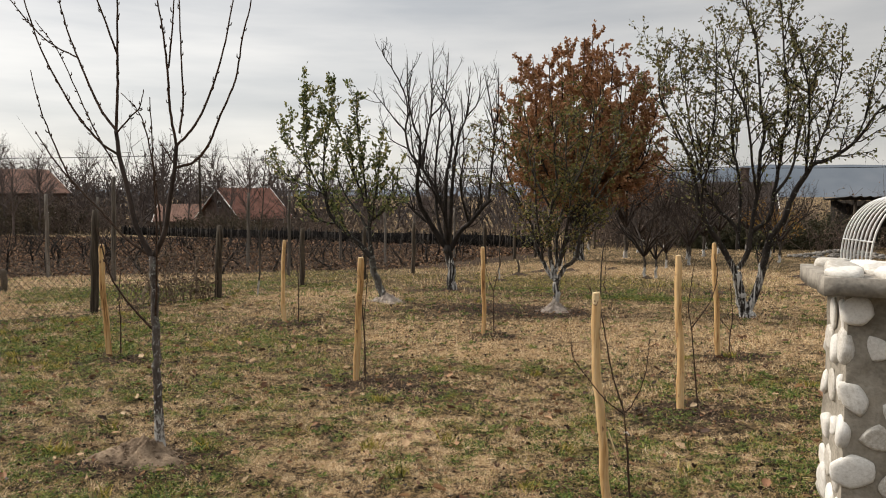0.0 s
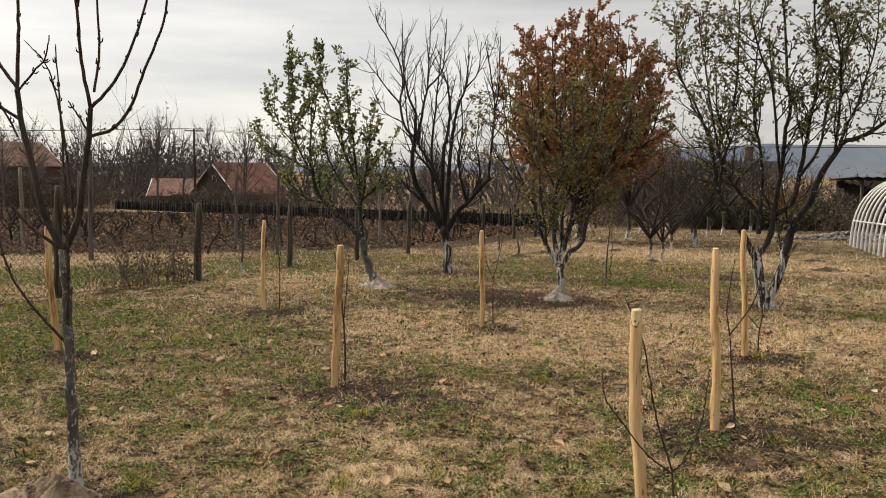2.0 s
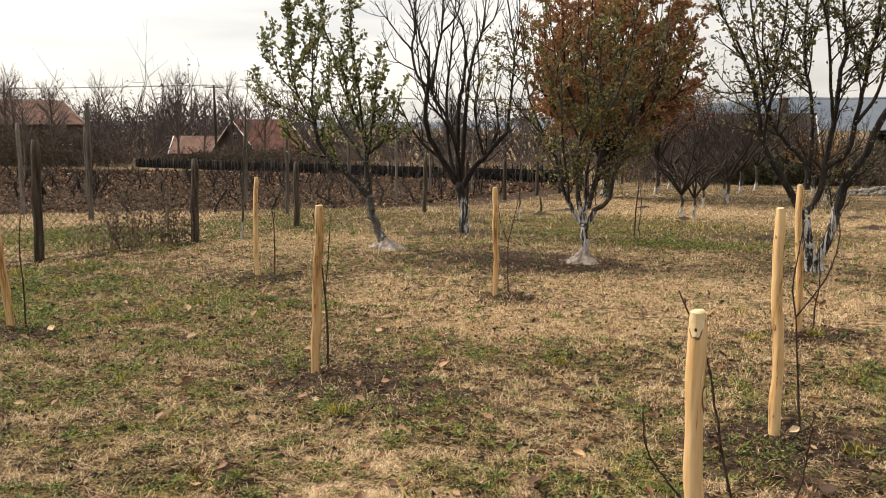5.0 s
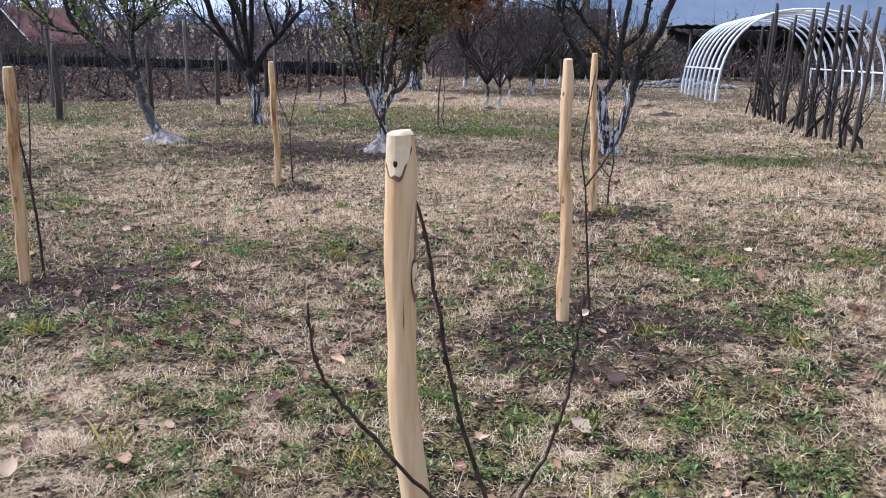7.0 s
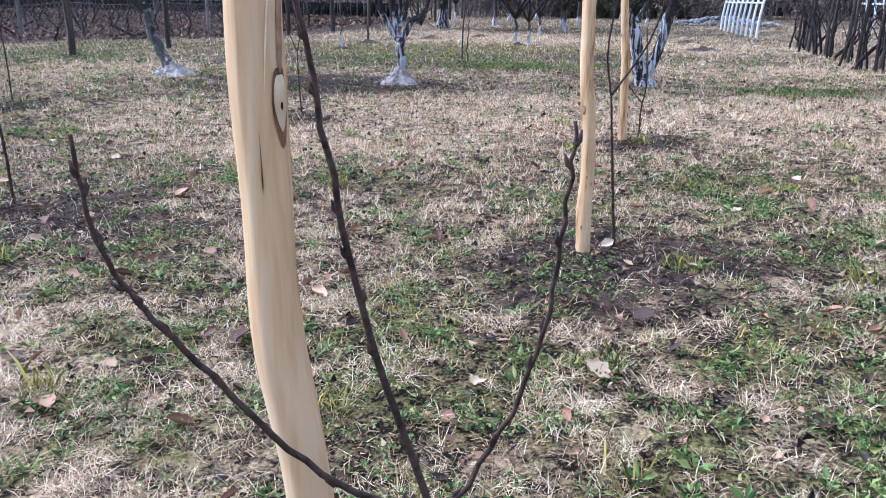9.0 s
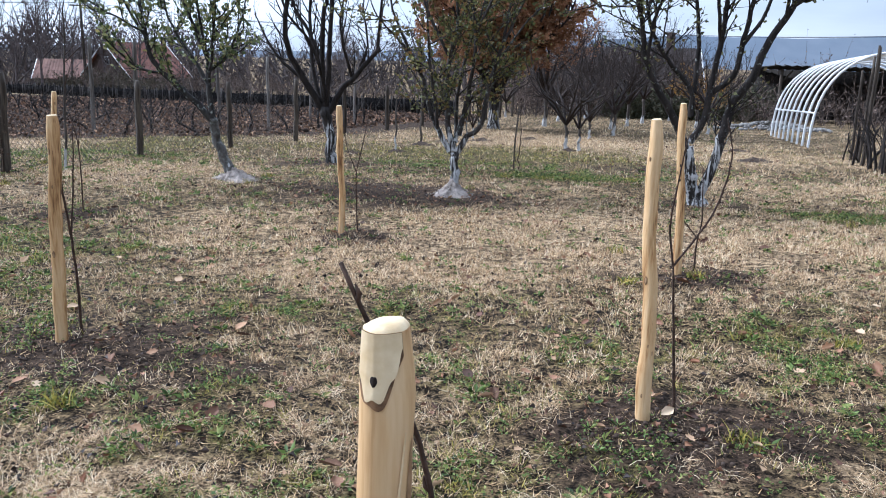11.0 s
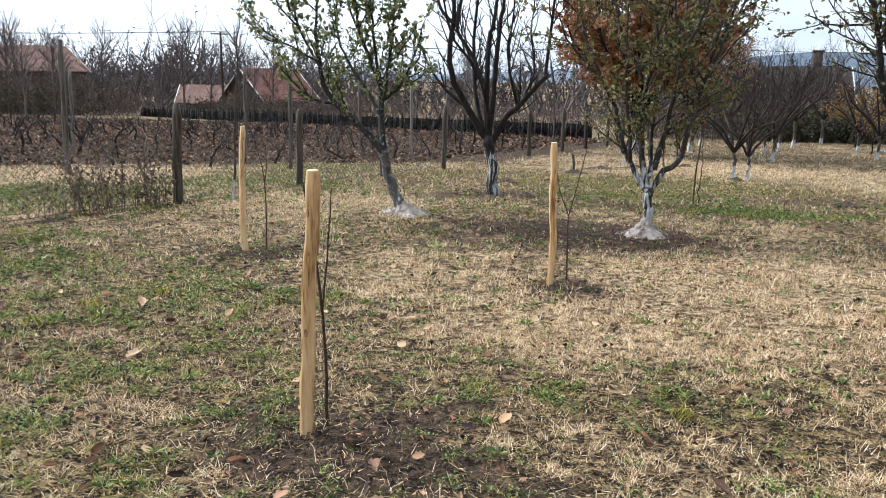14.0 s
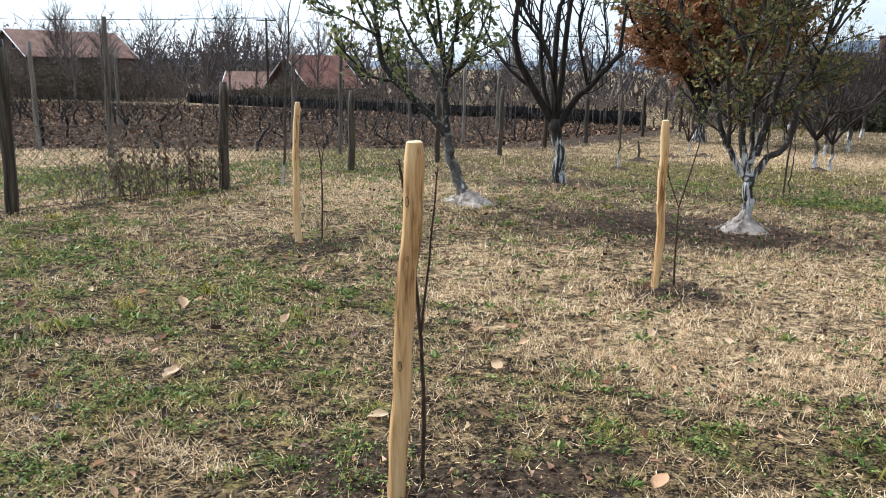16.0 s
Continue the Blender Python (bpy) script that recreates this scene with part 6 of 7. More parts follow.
# ---- buildings ----
def house(name, place, turn, length, width, eaves, ridge, roof_mat, wall_mat, label, openings=(), over=0.4, chimney=None, sheet=False):
    """A gabled house; its ridge runs along its own x."""
    x, y = place
    t = thing(name, (x, y, gz(x, y) - 0.2), label, "house", turn=turn)
    g = Geo()
    hl, hw = length / 2, width / 2
    v = [(-hl, -hw, 0), (hl, -hw, 0), (hl, hw, 0), (-hl, hw, 0), (-hl, -hw, eaves), (hl, -hw, eaves), (hl, hw, eaves), (-hl, hw, eaves), (-hl, 0, ridge), (hl, 0, ridge)]
    f = [(0, 1, 5), (0, 5, 4), (2, 3, 7), (2, 7, 6), (1, 2, 6), (1, 6, 5), (5, 6, 9), (3, 0, 4), (3, 4, 7), (4, 8, 7)]
    g.add(v, f)
    part("wall", g, wall_mat, t)
    pitch = (ridge - eaves) / hw
    rows, cols = int(math.hypot(hw + over, ridge - eaves) / 0.33), int((length + 2 * over) / 0.30)
    for sgn in (-1, 1):
        g = Geo()
        for r_ in range(rows):
            y0, y1 = (hw + over) * (1 - r_ / rows), (hw + over) * (1 - (r_ + 1) / rows)
            z0, z1 = ridge - pitch * y0 + 0.06, ridge - pitch * y1 + 0.02
            for c in range(cols):
                xa, xb = -hl - over + c * (length + 2 * over) / cols, -hl - over + (c + 0.92) * (length + 2 * over) / cols
                xm = (xa + xb) / 2
                g.add([(xa, sgn * y0, z0), (xm, sgn * y0, z0 + 0.06), (xb, sgn * y0, z0), (xa, sgn * y1, z1 + 0.03), (xm, sgn * y1, z1 + 0.09), (xb, sgn * y1, z1 + 0.03)],
                      [(0, 1, 4), (0, 4, 3), (1, 2, 5), (1, 5, 4)])
        yb = hw + over
        g.add([(-hl - over, sgn * yb, ridge - pitch * yb), (hl + over, sgn * yb, ridge - pitch * yb), (hl + over, 0, ridge), (-hl - over, 0, ridge)], [(0, 1, 2), (0, 2, 3)])
        part("roof", g, roof_mat, t, "sloping tiled roof side")
    for sgn in (-1, 1):
        g = Geo()
        e = sgn * (hl + over)
        for s2 in (-1, 1):
            g.tube(((e, s2 * (hw + over), ridge - pitch * (hw + over)), (e, 0, ridge)), (0.07, 0.07), 4)
        part("barge_board", g, RENDER_W, t, "pale barge boards of the gable")
    for side, cx, cz, w, h in openings:
        g = Geo()
        if side in "fb":
            yy = -hw - 0.02 if side == "f" else hw + 0.02
            g.box((cx, yy, cz), (w, 0.06, h))
        else:
            xx = -hl - 0.02 if side == "l" else hl + 0.02
            g.box((xx, cx, cz), (0.06, w, h))
        wnd = part("window", g, RENDER_W, t, "pale window frame")
        g = Geo()
        if side in "fb":
            g.box((cx, yy + (-0.03 if side == "f" else 0.03), cz), (w - 0.14, 0.03, h - 0.14))
        else:
            g.box((xx + (-0.03 if side == "l" else 0.03), cx, cz), (0.03, w - 0.14, h - 0.14))
        part("pane", g, GLASS_DARK, wnd)
    if chimney:
        g = Geo()
        g.box((chimney, 0.6, ridge + 0.2), (0.55, 0.55, 1.7))
        g.box((chimney, 0.6, ridge + 1.05), (0.68, 0.68, 0.12))
        part("chimney", g, BRICK, t, "red brick chimney")
    return t


house("red_roofed_house", (-35.9, 86.8), 58, 6.6, 8.0, 2.3, 5.4, CLAY, BRICK, "low brick house with red tiled gable roof", (("l", 0, 3.6, 0.7, 0.8), ("f", -2, 1.5, 1.0, 1.2), ("f", 2, 1.5, 1.0, 1.2)))
house("pink_roofed_outbuilding", (-43.5, 90.0), 15, 8.0, 5.0, 1.9, 3.6, CLAY_PALE, BRICK, "low outbuilding with faded reddish roof", (("f", 0, 1.2, 0.8, 0.8),))
house("large_orange_roofed_house", (-65.0, 83.5), 65, 12, 9, 4.9, 7.5, CLAY_PALE, BRICK, "large house with weathered orange tiled roof", (("l", -1.5, 6.0, 0.9, 1.0), ("l", 1.5, 6.0, 0.9, 1.0), ("f", -4, 1.8, 1.2, 1.3), ("f", 0, 1.8, 1.2, 1.3), ("f", 4, 1.8, 1.2, 1.3)))
house("long_orange_roofed_house", (-76.0, 77.0), 12, 11, 7, 2.7, 4.7, CLAY_PALE, RENDER_W, "long low house with faded orange roof", (("f", -3, 1.5, 1.0, 1.2), ("f", 3, 1.5, 1.0, 1.2)))
house("white_house", (10.7, 60.5), -8, 9, 8, 2.2, 4.7, DARK_TILE, RENDER_W, "white house with dark roof behind the orchard trees", (("f", -2.5, 1.6, 1.1, 1.3), ("f", 1.5, 1.6, 1.1, 1.3)), chimney=2.9)

shed = thing("open_shed", (22.4, 50.6, gz(22.4, 50.6)), "dark open-fronted shed with corrugated sheet roof", "shed")
shed.scale = (1.0, 1.0, 1.17)
for x, y, sx, sy, sz in ((0, 3.0, 10, 0.12, 2.5), (5.0, 1.0, 0.12, 4.0, 2.5)):
    g = Geo()
    g.box((x, y, sz / 2), (sx, sy, sz))
    part("wall", g, SHED, shed, "dark vertical boards")
for k in range(5):
    g = Geo()
    g.tube(((-4.9 + k * 2.45, -1.0, -0.1), (-4.9 + k * 2.45, -1.0, 2.55)), (0.09, 0.09), 7)
    part("post", g, OLD_WOOD, shed)
    g = Geo()
    g.tube(((-4.9 + k * 2.45, -1.0, 1.9), (-4.3 + k * 2.45, -1.0, 2.5)), (0.05, 0.05), 6)
    part("brace", g, OLD_WOOD, shed)
g = Geo()
n = 84
for k in range(n):
    xa, xb = -5.5 + 11 * k / n, -5.5 + 11 * (k + 1) / n
    za, zb = 0.03 * math.sin(k * 1.57), 0.03 * math.sin((k + 1) * 1.57)
    g.add([(xa, -1.6, 2.72 + za), (xb, -1.6, 2.72 + zb), (xb, 3.4, 2.55 + zb), (xa, 3.4, 2.55 + za)], [(0, 1, 2), (0, 2, 3)])
    g.add([(xa, -1.6, 2.69 + za), (xb, -1.6, 2.69 + zb), (xb, 3.4, 2.52 + zb), (xa, 3.4, 2.52 + za)], [(0, 2, 1), (0, 3, 2)])
part("roof", g, SHEET, shed, "corrugated grey sheet roof")

rng = np.random.RandomState(71)
g = Geo()
for k in range(420):
    a, r = rng.uniform(0, 6.28), 1.0 * math.sqrt(rng.uniform())
    s = rng.uniform(0.04, 0.15)
    x, y = 12.9 + 2.4 * r * math.cos(a), 37.0 + 1.2 * r * math.sin(a)
    g.box((x, y, gz(x, y) + 0.35 * (1 - r) + s * 0.3), (s * 1.4, s, s * 0.7), rng.uniform(0, 3), 0.7)
rubble = part("rubble_heap", g, material("pale_rubble", ((0.09, 0.078, 0.066), (0.32, 0.30, 0.27)), scale=2, bump=0.3, per="island", spread=0.6))
tagged(rubble, "heap of pale rubble and stones on the grass", "rubble", kind="stuff")

# power poles and lines
def power_pole(place, h, seed, turn):
    x, y = place
    t = thing("power_pole", (x, y, gz(x, y)), "wooden power pole with a crossarm", "power pole", "power poles", turn)
    g = Geo()
    g.tube(((0, 0, -0.3), (0, 0, h * 0.5), (0, 0, h)), (0.16, 0.14, 0.11), 8)
    part("pole", g, OLD_WOOD, t, smooth=True)
    g = Geo()
    g.box((0, 0, h - 0.25), (1.9, 0.12, 0.12))
    part("crossarm", g, OLD_WOOD, t)
    for cx in (-0.85, -0.35, 0.35, 0.85):
        g = Geo()
        g.tube(((cx, 0, h - 0.19), (cx, 0, h + 0.02)), (0.045, 0.035), 6)
        part("insulator", g, RENDER_W, t)


POLES = [((-95.0, 60.0), 8.6), ((-38.5, 81.0), 8.6), ((4.0, 97.0), 8.6), ((60.0, 82.0), 8.6), ((120.0, 70.0), 8.6)]
for k, (p, h) in enumerate(POLES):
    power_pole(p, h, k, 20)
for k in range(len(POLES) - 1):
    (a, ha), (b, hb) = POLES[k], POLES[k + 1]
    for dx in (-0.85, 0.85):
        pts = []
        for s in np.linspace(0, 1, 13):
            x, y = a[0] + (b[0] - a[0]) * s + dx * 0.94, a[1] + (b[1] - a[1]) * s + dx * 0.34
            pts.append((x, y, (gz(*a) + ha) * (1 - s) + (gz(*b) + hb) * s - 1.0 * math.sin(math.pi * s)))
        g = Geo()
        g.tube(pts, [0.018] * 13, 4)
        tagged(part("power_line", g, NET), "dark overhead power line between poles", "power line", "power lines")


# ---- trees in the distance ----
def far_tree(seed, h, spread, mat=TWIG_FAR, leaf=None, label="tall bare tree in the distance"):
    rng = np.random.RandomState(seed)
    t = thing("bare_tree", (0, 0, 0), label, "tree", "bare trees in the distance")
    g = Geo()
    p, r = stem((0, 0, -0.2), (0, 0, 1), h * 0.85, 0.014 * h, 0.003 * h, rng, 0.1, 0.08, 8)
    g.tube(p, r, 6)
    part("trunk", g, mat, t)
    g, tips = Geo(), []
    sprout(g, tips, p, r, 0, [dict(per_m=30 / h, angle=(28, 58), length=(0.20 * h, 0.36 * h * spread), r=0.0042 * h, up=0.45, wob=0.2, n=6, sides=4, **{"from": 0.28}),
                              dict(per_m=3.2, angle=(18, 45), length=(0.08 * h, 0.18 * h), r=0.0018 * h, up=0.4, wob=0.22, n=3, sides=3, **{"from": 0.2}),
                              dict(per_m=3.6, angle=(18, 45), length=(0.04 * h, 0.09 * h), r=0.0011 * h, up=0.3, wob=0.2, n=2, sides=3, **{"from": 0.1})], rng)
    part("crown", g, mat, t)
    if leaf:
        pl, dl = leaf_places(tips, (1, 2), leaf[1], rng)
        g = Geo()
        g.leaves(pl, dl, rng.uniform(leaf[2], leaf[3], len(pl)), rng)
        part("foliage", g, leaf[0], t)
    return t


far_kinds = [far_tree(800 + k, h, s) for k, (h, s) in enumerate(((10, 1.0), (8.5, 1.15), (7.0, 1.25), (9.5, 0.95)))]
rng = np.random.RandomState(17)
FAR = [(-60.4, 60, 0), (-62.7, 70, 1), (-42.1, 75, 2), (-64.3, 45, 3), (-39.0, 74, 0), (-47, 66, 1), (-52, 68, 3), (-70, 62, 2), (-33, 76, 2), (-28, 79, 2), (-74, 52, 0), (-84, 55, 1), (-25.5, 92, 2),
       (-16, 98, 1), (-8, 104, 2), (6, 88, 2), (-72, 92, 0), (-84, 66, 1), (9, 70, 2), (-90, 50, 0), (-18, 110, 0), (-55, 62, 2), (-45, 60, 2), (-58, 74, 0), (-53, 75, 1), (-49, 76, 3), (-36, 80, 0), (-33, 81, 3), (-40, 81, 1)]
for k, (x, y, kind) in enumerate(FAR):
    m = pose(x, y, gz(x, y), 0, 0, rng.uniform(0, 360))
    if k < 4 and kind == k:
        far_kinds[kind].matrix_basis = m
    else:
        copy_thing(far_kinds[kind], m)
used = {kind for k, (x, y, kind) in enumerate(FAR) if k < 4 and kind == k}
for k, (x, y) in enumerate(((-66, 55), (-30, 100), (-48, 92), (-76, 70))):
    if k not in used:
        far_kinds[k].matrix_basis = pose(x, y, gz(x, y))

yellow = far_tree(820, 6.0, 1.3, TWIG_FAR, (LEAF_YELLOW, 14, 0.12, 0.22), "yellowing willow tree in the distance")
yellow.matrix_basis = pose(-70.5, 53.0, gz(-70.5, 53.0))


def conifer(place, h, seed):
    rng = np.random.RandomState(seed)
    x, y = place
    t = thing("dark_pine_tree", (x, y, gz(x, y)), "dark dense pine tree in the distance", "tree", "pines in the distance")
    g = Geo()
    g.tube(((0, 0, -0.2), (0, 0, h * 0.95)), (0.16, 0.03), 7)
    part("trunk", g, BARK_DARK, t)
    g = Geo()
    for k in range(58):
        z = h * rng.uniform(0.30, 0.98)
        a = rng.uniform(0, 6.28)
        length = (1 - (z / h) ** 3) * h * rng.uniform(0.24, 0.46) + 0.35
        p, r = stem((0, 0, z), (math.cos(a), math.sin(a), 0.25), length, 0.03, 0.01, rng, 0.2, 0.2, 4)
        n = int(120 * length)
        q = np.array([along(p, u)[0] for u in rng.uniform(0.35, 1, n)]) + rng.normal(size=(n, 3)) * 0.15
        g.leaves(q, rng.normal(size=(n, 3)) + (0, 0, 0.4), rng.uniform(0.14, 0.3, n), rng, 0.2)
    part("foliage", g, NEEDLE, t)


conifer((-61.5, 55.0), 7.2, 1)
conifer((-58.6, 55.6), 6.9, 2)


def thicket(x0, y0, x1, y1, h0, h1, count, seed, mat, depth=5.0, leafy=26, twigs=7, thick=1.0):
    """Brushwood along a line: thin stems with side twigs and a few dead leaves."""
    rng = np.random.RandomState(seed)
    g = Geo()
    s = rng.uniform(size=count)
    x, y = x0 + (x1 - x0) * s + rng.normal(size=count) * depth * 0.3, y0 + (y1 - y0) * s + rng.normal(size=count) * depth
    h = rng.uniform(h0, h1, count) * (0.2 + 1.5 * fbm(x, y, 13.0, 61, 3))
    p = np.stack((x, y, ground_z(x, y) - 0.1), 1)
    lean = np.stack((rng.normal(size=count) * 0.42, rng.normal(size=count) * 0.3, rng.uniform(0.7, 1.0, count)), 1)
    q = p + lean * h[:, None]
    g.sticks(p, q, (0.004 * h + 0.010) * thick, 0.005 * thick * np.ones(count))
    n = count * twigs
    who = np.repeat(np.arange(count), twigs)
    u = rng.uniform(0.12, 1.0, n)
    a = p[who] + (q - p)[who] * u[:, None]
    b_ = a + (rng.normal(size=(n, 3)) * 0.75 + np.array((0, 0, 0.55))) * (h[who] * rng.uniform(0.1, 0.3, n))[:, None]
    g.sticks(a, b_, 0.010 * thick * np.ones(n) + 0.001 * h[who], 0.004 * thick * np.ones(n))
    n2 = n // 2
    who2 = rng.permutation(n)[:n2]
    a2 = a[who2] + (b_ - a)[who2] * rng.uniform(0.3, 1, n2)[:, None]
    c2 = a2 + (rng.normal(size=(n2, 3)) * 0.6 + np.array((0, 0, 0.5))) * (h[who[who2]] * rng.uniform(0.05, 0.14, n2))[:, None]
    g.sticks(a2, c2, 0.006 * thick * np.ones(n2), 0.003 * thick * np.ones(n2))
    if leafy:
        m = count * leafy
        k = np.flatnonzero(u < (0.8 if thick > 2 else 1.1))
        k = k[rng.randint(0, len(k), m)]
        g.leaves(a[k] + (b_ - a)[k] * rng.uniform(0, 1.1, m)[:, None], rng.normal(size=(m, 3)), rng.uniform(0.09, 0.2, m) * thick * 0.9, rng)
    ob = part("brushwood_thicket", g, mat)
    return tagged(ob, "brown bare thicket of shrubs and young trees", "thicket", kind="stuff")


BRUSH = material("brown_brushwood", ((0.044, 0.031, 0.025), (0.104, 0.076, 0.060), (0.185, 0.135, 0.104)), scale=0.3, bump=0, per="island", spread=0.45)
WOODS = material("far_brown_woods", ((0.050, 0.040, 0.038), (0.085, 0.068, 0.062), (0.125, 0.098, 0.085)), scale=0.05, bump=0, per="island", spread=0.4)
HEDGE = material("dark_hedge_leaf", ((0.018, 0.020, 0.010), (0.05, 0.05, 0.025), (0.09, 0.07, 0.04)), scale=0.5, bump=0, per="island", spread=0.6)
HEDGE_BROWN = material("brown_hedge_leaf", ((0.028, 0.023, 0.014), (0.070, 0.056, 0.034), (0.125, 0.094, 0.062)), scale=0.5, bump=0, per="island", spread=0.6)
thicket(-98, 50, -46, 67, 2.0, 3.3, 400, 13, HEDGE_BROWN, 1.6, 62, 6, 1.3)
thicket(-44, 81.5, -26, 69, 1.2, 2.1, 200, 14, HEDGE_BROWN, 1.2, 50, 6, 1.2)
thicket(-100, 52, -44, 72, 1.8, 3.8, 900, 1, BRUSH, 4, 18)
thicket(-78, 66, -46, 78, 2.6, 4.8, 640, 11, BRUSH, 2.6, 44)
thicket(-76, 64, -48, 74, 2.6, 4.0, 260, 15, HEDGE_BROWN, 1.4, 60, 6, 1.3)
thicket(-44, 80, -24, 84, 1.0, 2.4, 520, 2, BRUSH, 1.6, 28)
thicket(-34, 78, 10, 92, 1.6, 3.2, 600, 3, BRUSH, 5, 30)
thicket(7, 58, 40, 54, 1.8, 4.2, 650, 4, BRUSH, 3, 30)
thicket(6, 66, 46, 68, 3.0, 5.0, 420, 12, BRUSH, 2.5, 26)
thicket(-260, 120, 30, 165, 10, 14, 1500, 5, WOODS, 10, 34, 4, 3.6)
thicket(-190, 92, -50, 116, 7, 11.5, 900, 8, WOODS, 8, 28, 5, 3.0)
thicket(60, 120, 190, 150, 3, 6, 300, 9, WOODS, 9, 24, 6, 2.6)
thicket(14, 46, 40, 40, 1.2, 2.4, 380, 6, BRUSH, 2.0, 10)
thicket(2, 51, 13, 56, 2.6, 5.0, 460, 7, BRUSH, 2.5, 22)
thicket(8, 49, 18, 51, 1.4, 2.6, 420, 10, HEDGE, 1.2, 50)

# far hills over the plain, the haze painted into their blue-grey colour
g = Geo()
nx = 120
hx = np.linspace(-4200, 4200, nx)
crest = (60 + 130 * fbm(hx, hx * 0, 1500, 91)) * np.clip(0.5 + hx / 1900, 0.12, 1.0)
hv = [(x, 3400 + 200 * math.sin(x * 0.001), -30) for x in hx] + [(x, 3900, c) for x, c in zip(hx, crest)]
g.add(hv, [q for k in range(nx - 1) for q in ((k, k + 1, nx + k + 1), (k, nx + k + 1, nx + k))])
tagged(part("far_hills_backdrop", g, HILLS, smooth=True), "blue hills on the horizon with painted haze", "hills", kind="structure")


# ---- stone gate pillar ----
def pebble(seed, name="stone"):
    """A flattened river stone with rounded corners."""
    rng = np.random.RandomState(seed)
    bm = bmesh.new()
    bmesh.ops.create_icosphere(bm, subdivisions=3, radius=1.0)
    n, ph = rng.choice((3, 4, 5, 6)), rng.uniform(0, 6.28)
    sizes = rng.uniform(0.82, 1.18, 7)
    a = rng.uniform(0, 6.28, 4)
    for v in bm.verts:
        c = v.co
        th = (math.atan2(c.z, c.x) + ph) % 6.2832
        w = 6.2832 / n
        edge = math.cos(w / 2) / math.cos(th % w - w / 2)
        s0, u = int(th / w) % n, (th % w) / w
        s = sizes[s0] * (1 - u) + sizes[(s0 + 1) % n] * u
        k = (0.45 + 0.62 * edge) * s
        flat = math.copysign(min(0.55, abs(c.y) * 0.95) + 0.06 * abs(c.y), c.y) * (1 + 0.25 * math.sin(1.5 * c.x + a[0]) + 0.2 * math.sin(2 * c.z + a[1]))
        v.co = Vector((c.x * k, flat, c.z * k))
    me = bpy.data.meshes.new(name)
    bm.to_mesh(me)
    bm.free()
    me.polygons.foreach_set("use_smooth", np.ones(len(me.polygons), dtype=bool))
    me.materials.append(STONE)
    return me


PX, PY = PILLAR
PZ = gz(PX, PY)
pillar = thing("stone_gate_pillar", (PX, PY, PZ), "mortared gate pillar set with white river stones and a slab cap", "pillar", turn=-8)
TOP = 1.095 - PZ
g = Geo()
seg = 26
for side in range(4):
    c, s = math.cos(side * math.pi / 2), math.sin(side * math.pi / 2)
    v = []
    for i in range(seg + 1):
        for j in range(61):
            u, z = -0.147 + 0.294 * i / seg, -0.1 + (TOP + 0.1) * j / 60
            dpt = 0.147 + (0.026 * (float(fbm(u + side * 3, z, 0.09, 13)) - 0.5) if 0 < i < seg else 0)
            v.append((c * u - s * -dpt, s * u + c * -dpt, z))
    f = [q for i in range(seg) for j in range(60) for q in ((i * 61 + j, (i + 1) * 61 + j, (i + 1) * 61 + j + 1), (i * 61 + j, (i + 1) * 61 + j + 1, i * 61 + j + 1))]
    g.add(v, f)
part("mortar_core", g, MORTAR, pillar, "rough grey mortar between the stones")
g = Geo()
n = 16
v = []
for layer, z in enumerate((TOP, TOP + 0.045)):
    for i in range(n + 1):
        for j in range(n + 1):
            x, y = -0.215 + 0.43 * i / n, -0.215 + 0.43 * j / n
            e = 0.010 * (float(fbm(x * 3 + layer, y * 3, 0.2, 17)) - 0.5)
            v.append((x + (e if 0 < j < n else 0), y + (e if 0 < i < n else 0), z + e * 0.6))
m1 = (n + 1) ** 2
f = []
for i in range(n):
    for j in range(n):
        a = i * (n + 1) + j
        f += [(a, a + 1, a + n + 2), (a, a + n + 2, a + n + 1), (m1 + a, m1 + a + n + 2, m1 + a + 1), (m1 + a, m1 + a + n + 1, m1 + a + n + 2)]
for i in range(n):
    for a, b in ((i * (n + 1), (i + 1) * (n + 1)), ((i + 1) * (n + 1) + n, i * (n + 1) + n), (i + 1, i), (n * (n + 1) + i, n * (n + 1) + i + 1)):
        f += [(a, b, m1 + b), (a, m1 + b, m1 + a)]
g.add(v, f)
part("cap_slab", g, SLAB, pillar, "rough concrete cap slab")
stones = [pebble(900 + k) for k in range(12)]
rng = np.random.RandomState(5)


def set_stone(k, place, size, turns):
    ob = new("stone", stones[(k * 5) % 12])
    ob.parent = pillar
    ob.matrix_basis = pose(*place, *turns) @ Matrix.Diagonal((*size, 1))


k = 0
for side in range(4):
    c, s = math.cos(side * math.pi / 2), math.sin(side * math.pi / 2)
    for row in range(11):
        for col in range(3):
            u = -0.105 + 0.105 * col + 0.05 * (row % 2 - 0.5) + rng.uniform(-0.022, 0.022)
            z = 0.06 + 0.108 * row + rng.uniform(-0.026, 0.026)
            u = max(-0.125, min(0.125, u))
            if z > TOP - 0.045:
                continue
            d = 0.146
            set_stone(k, (c * u + s * d, s * u - c * d, z), (rng.uniform(0.030, 0.046), rng.uniform(0.014, 0.024), rng.uniform(0.034, 0.054)), (rng.uniform(-8, 8), rng.uniform(-70, 70), math.degrees(math.atan2(s, c)) + rng.uniform(-8, 8)))
            k += 1
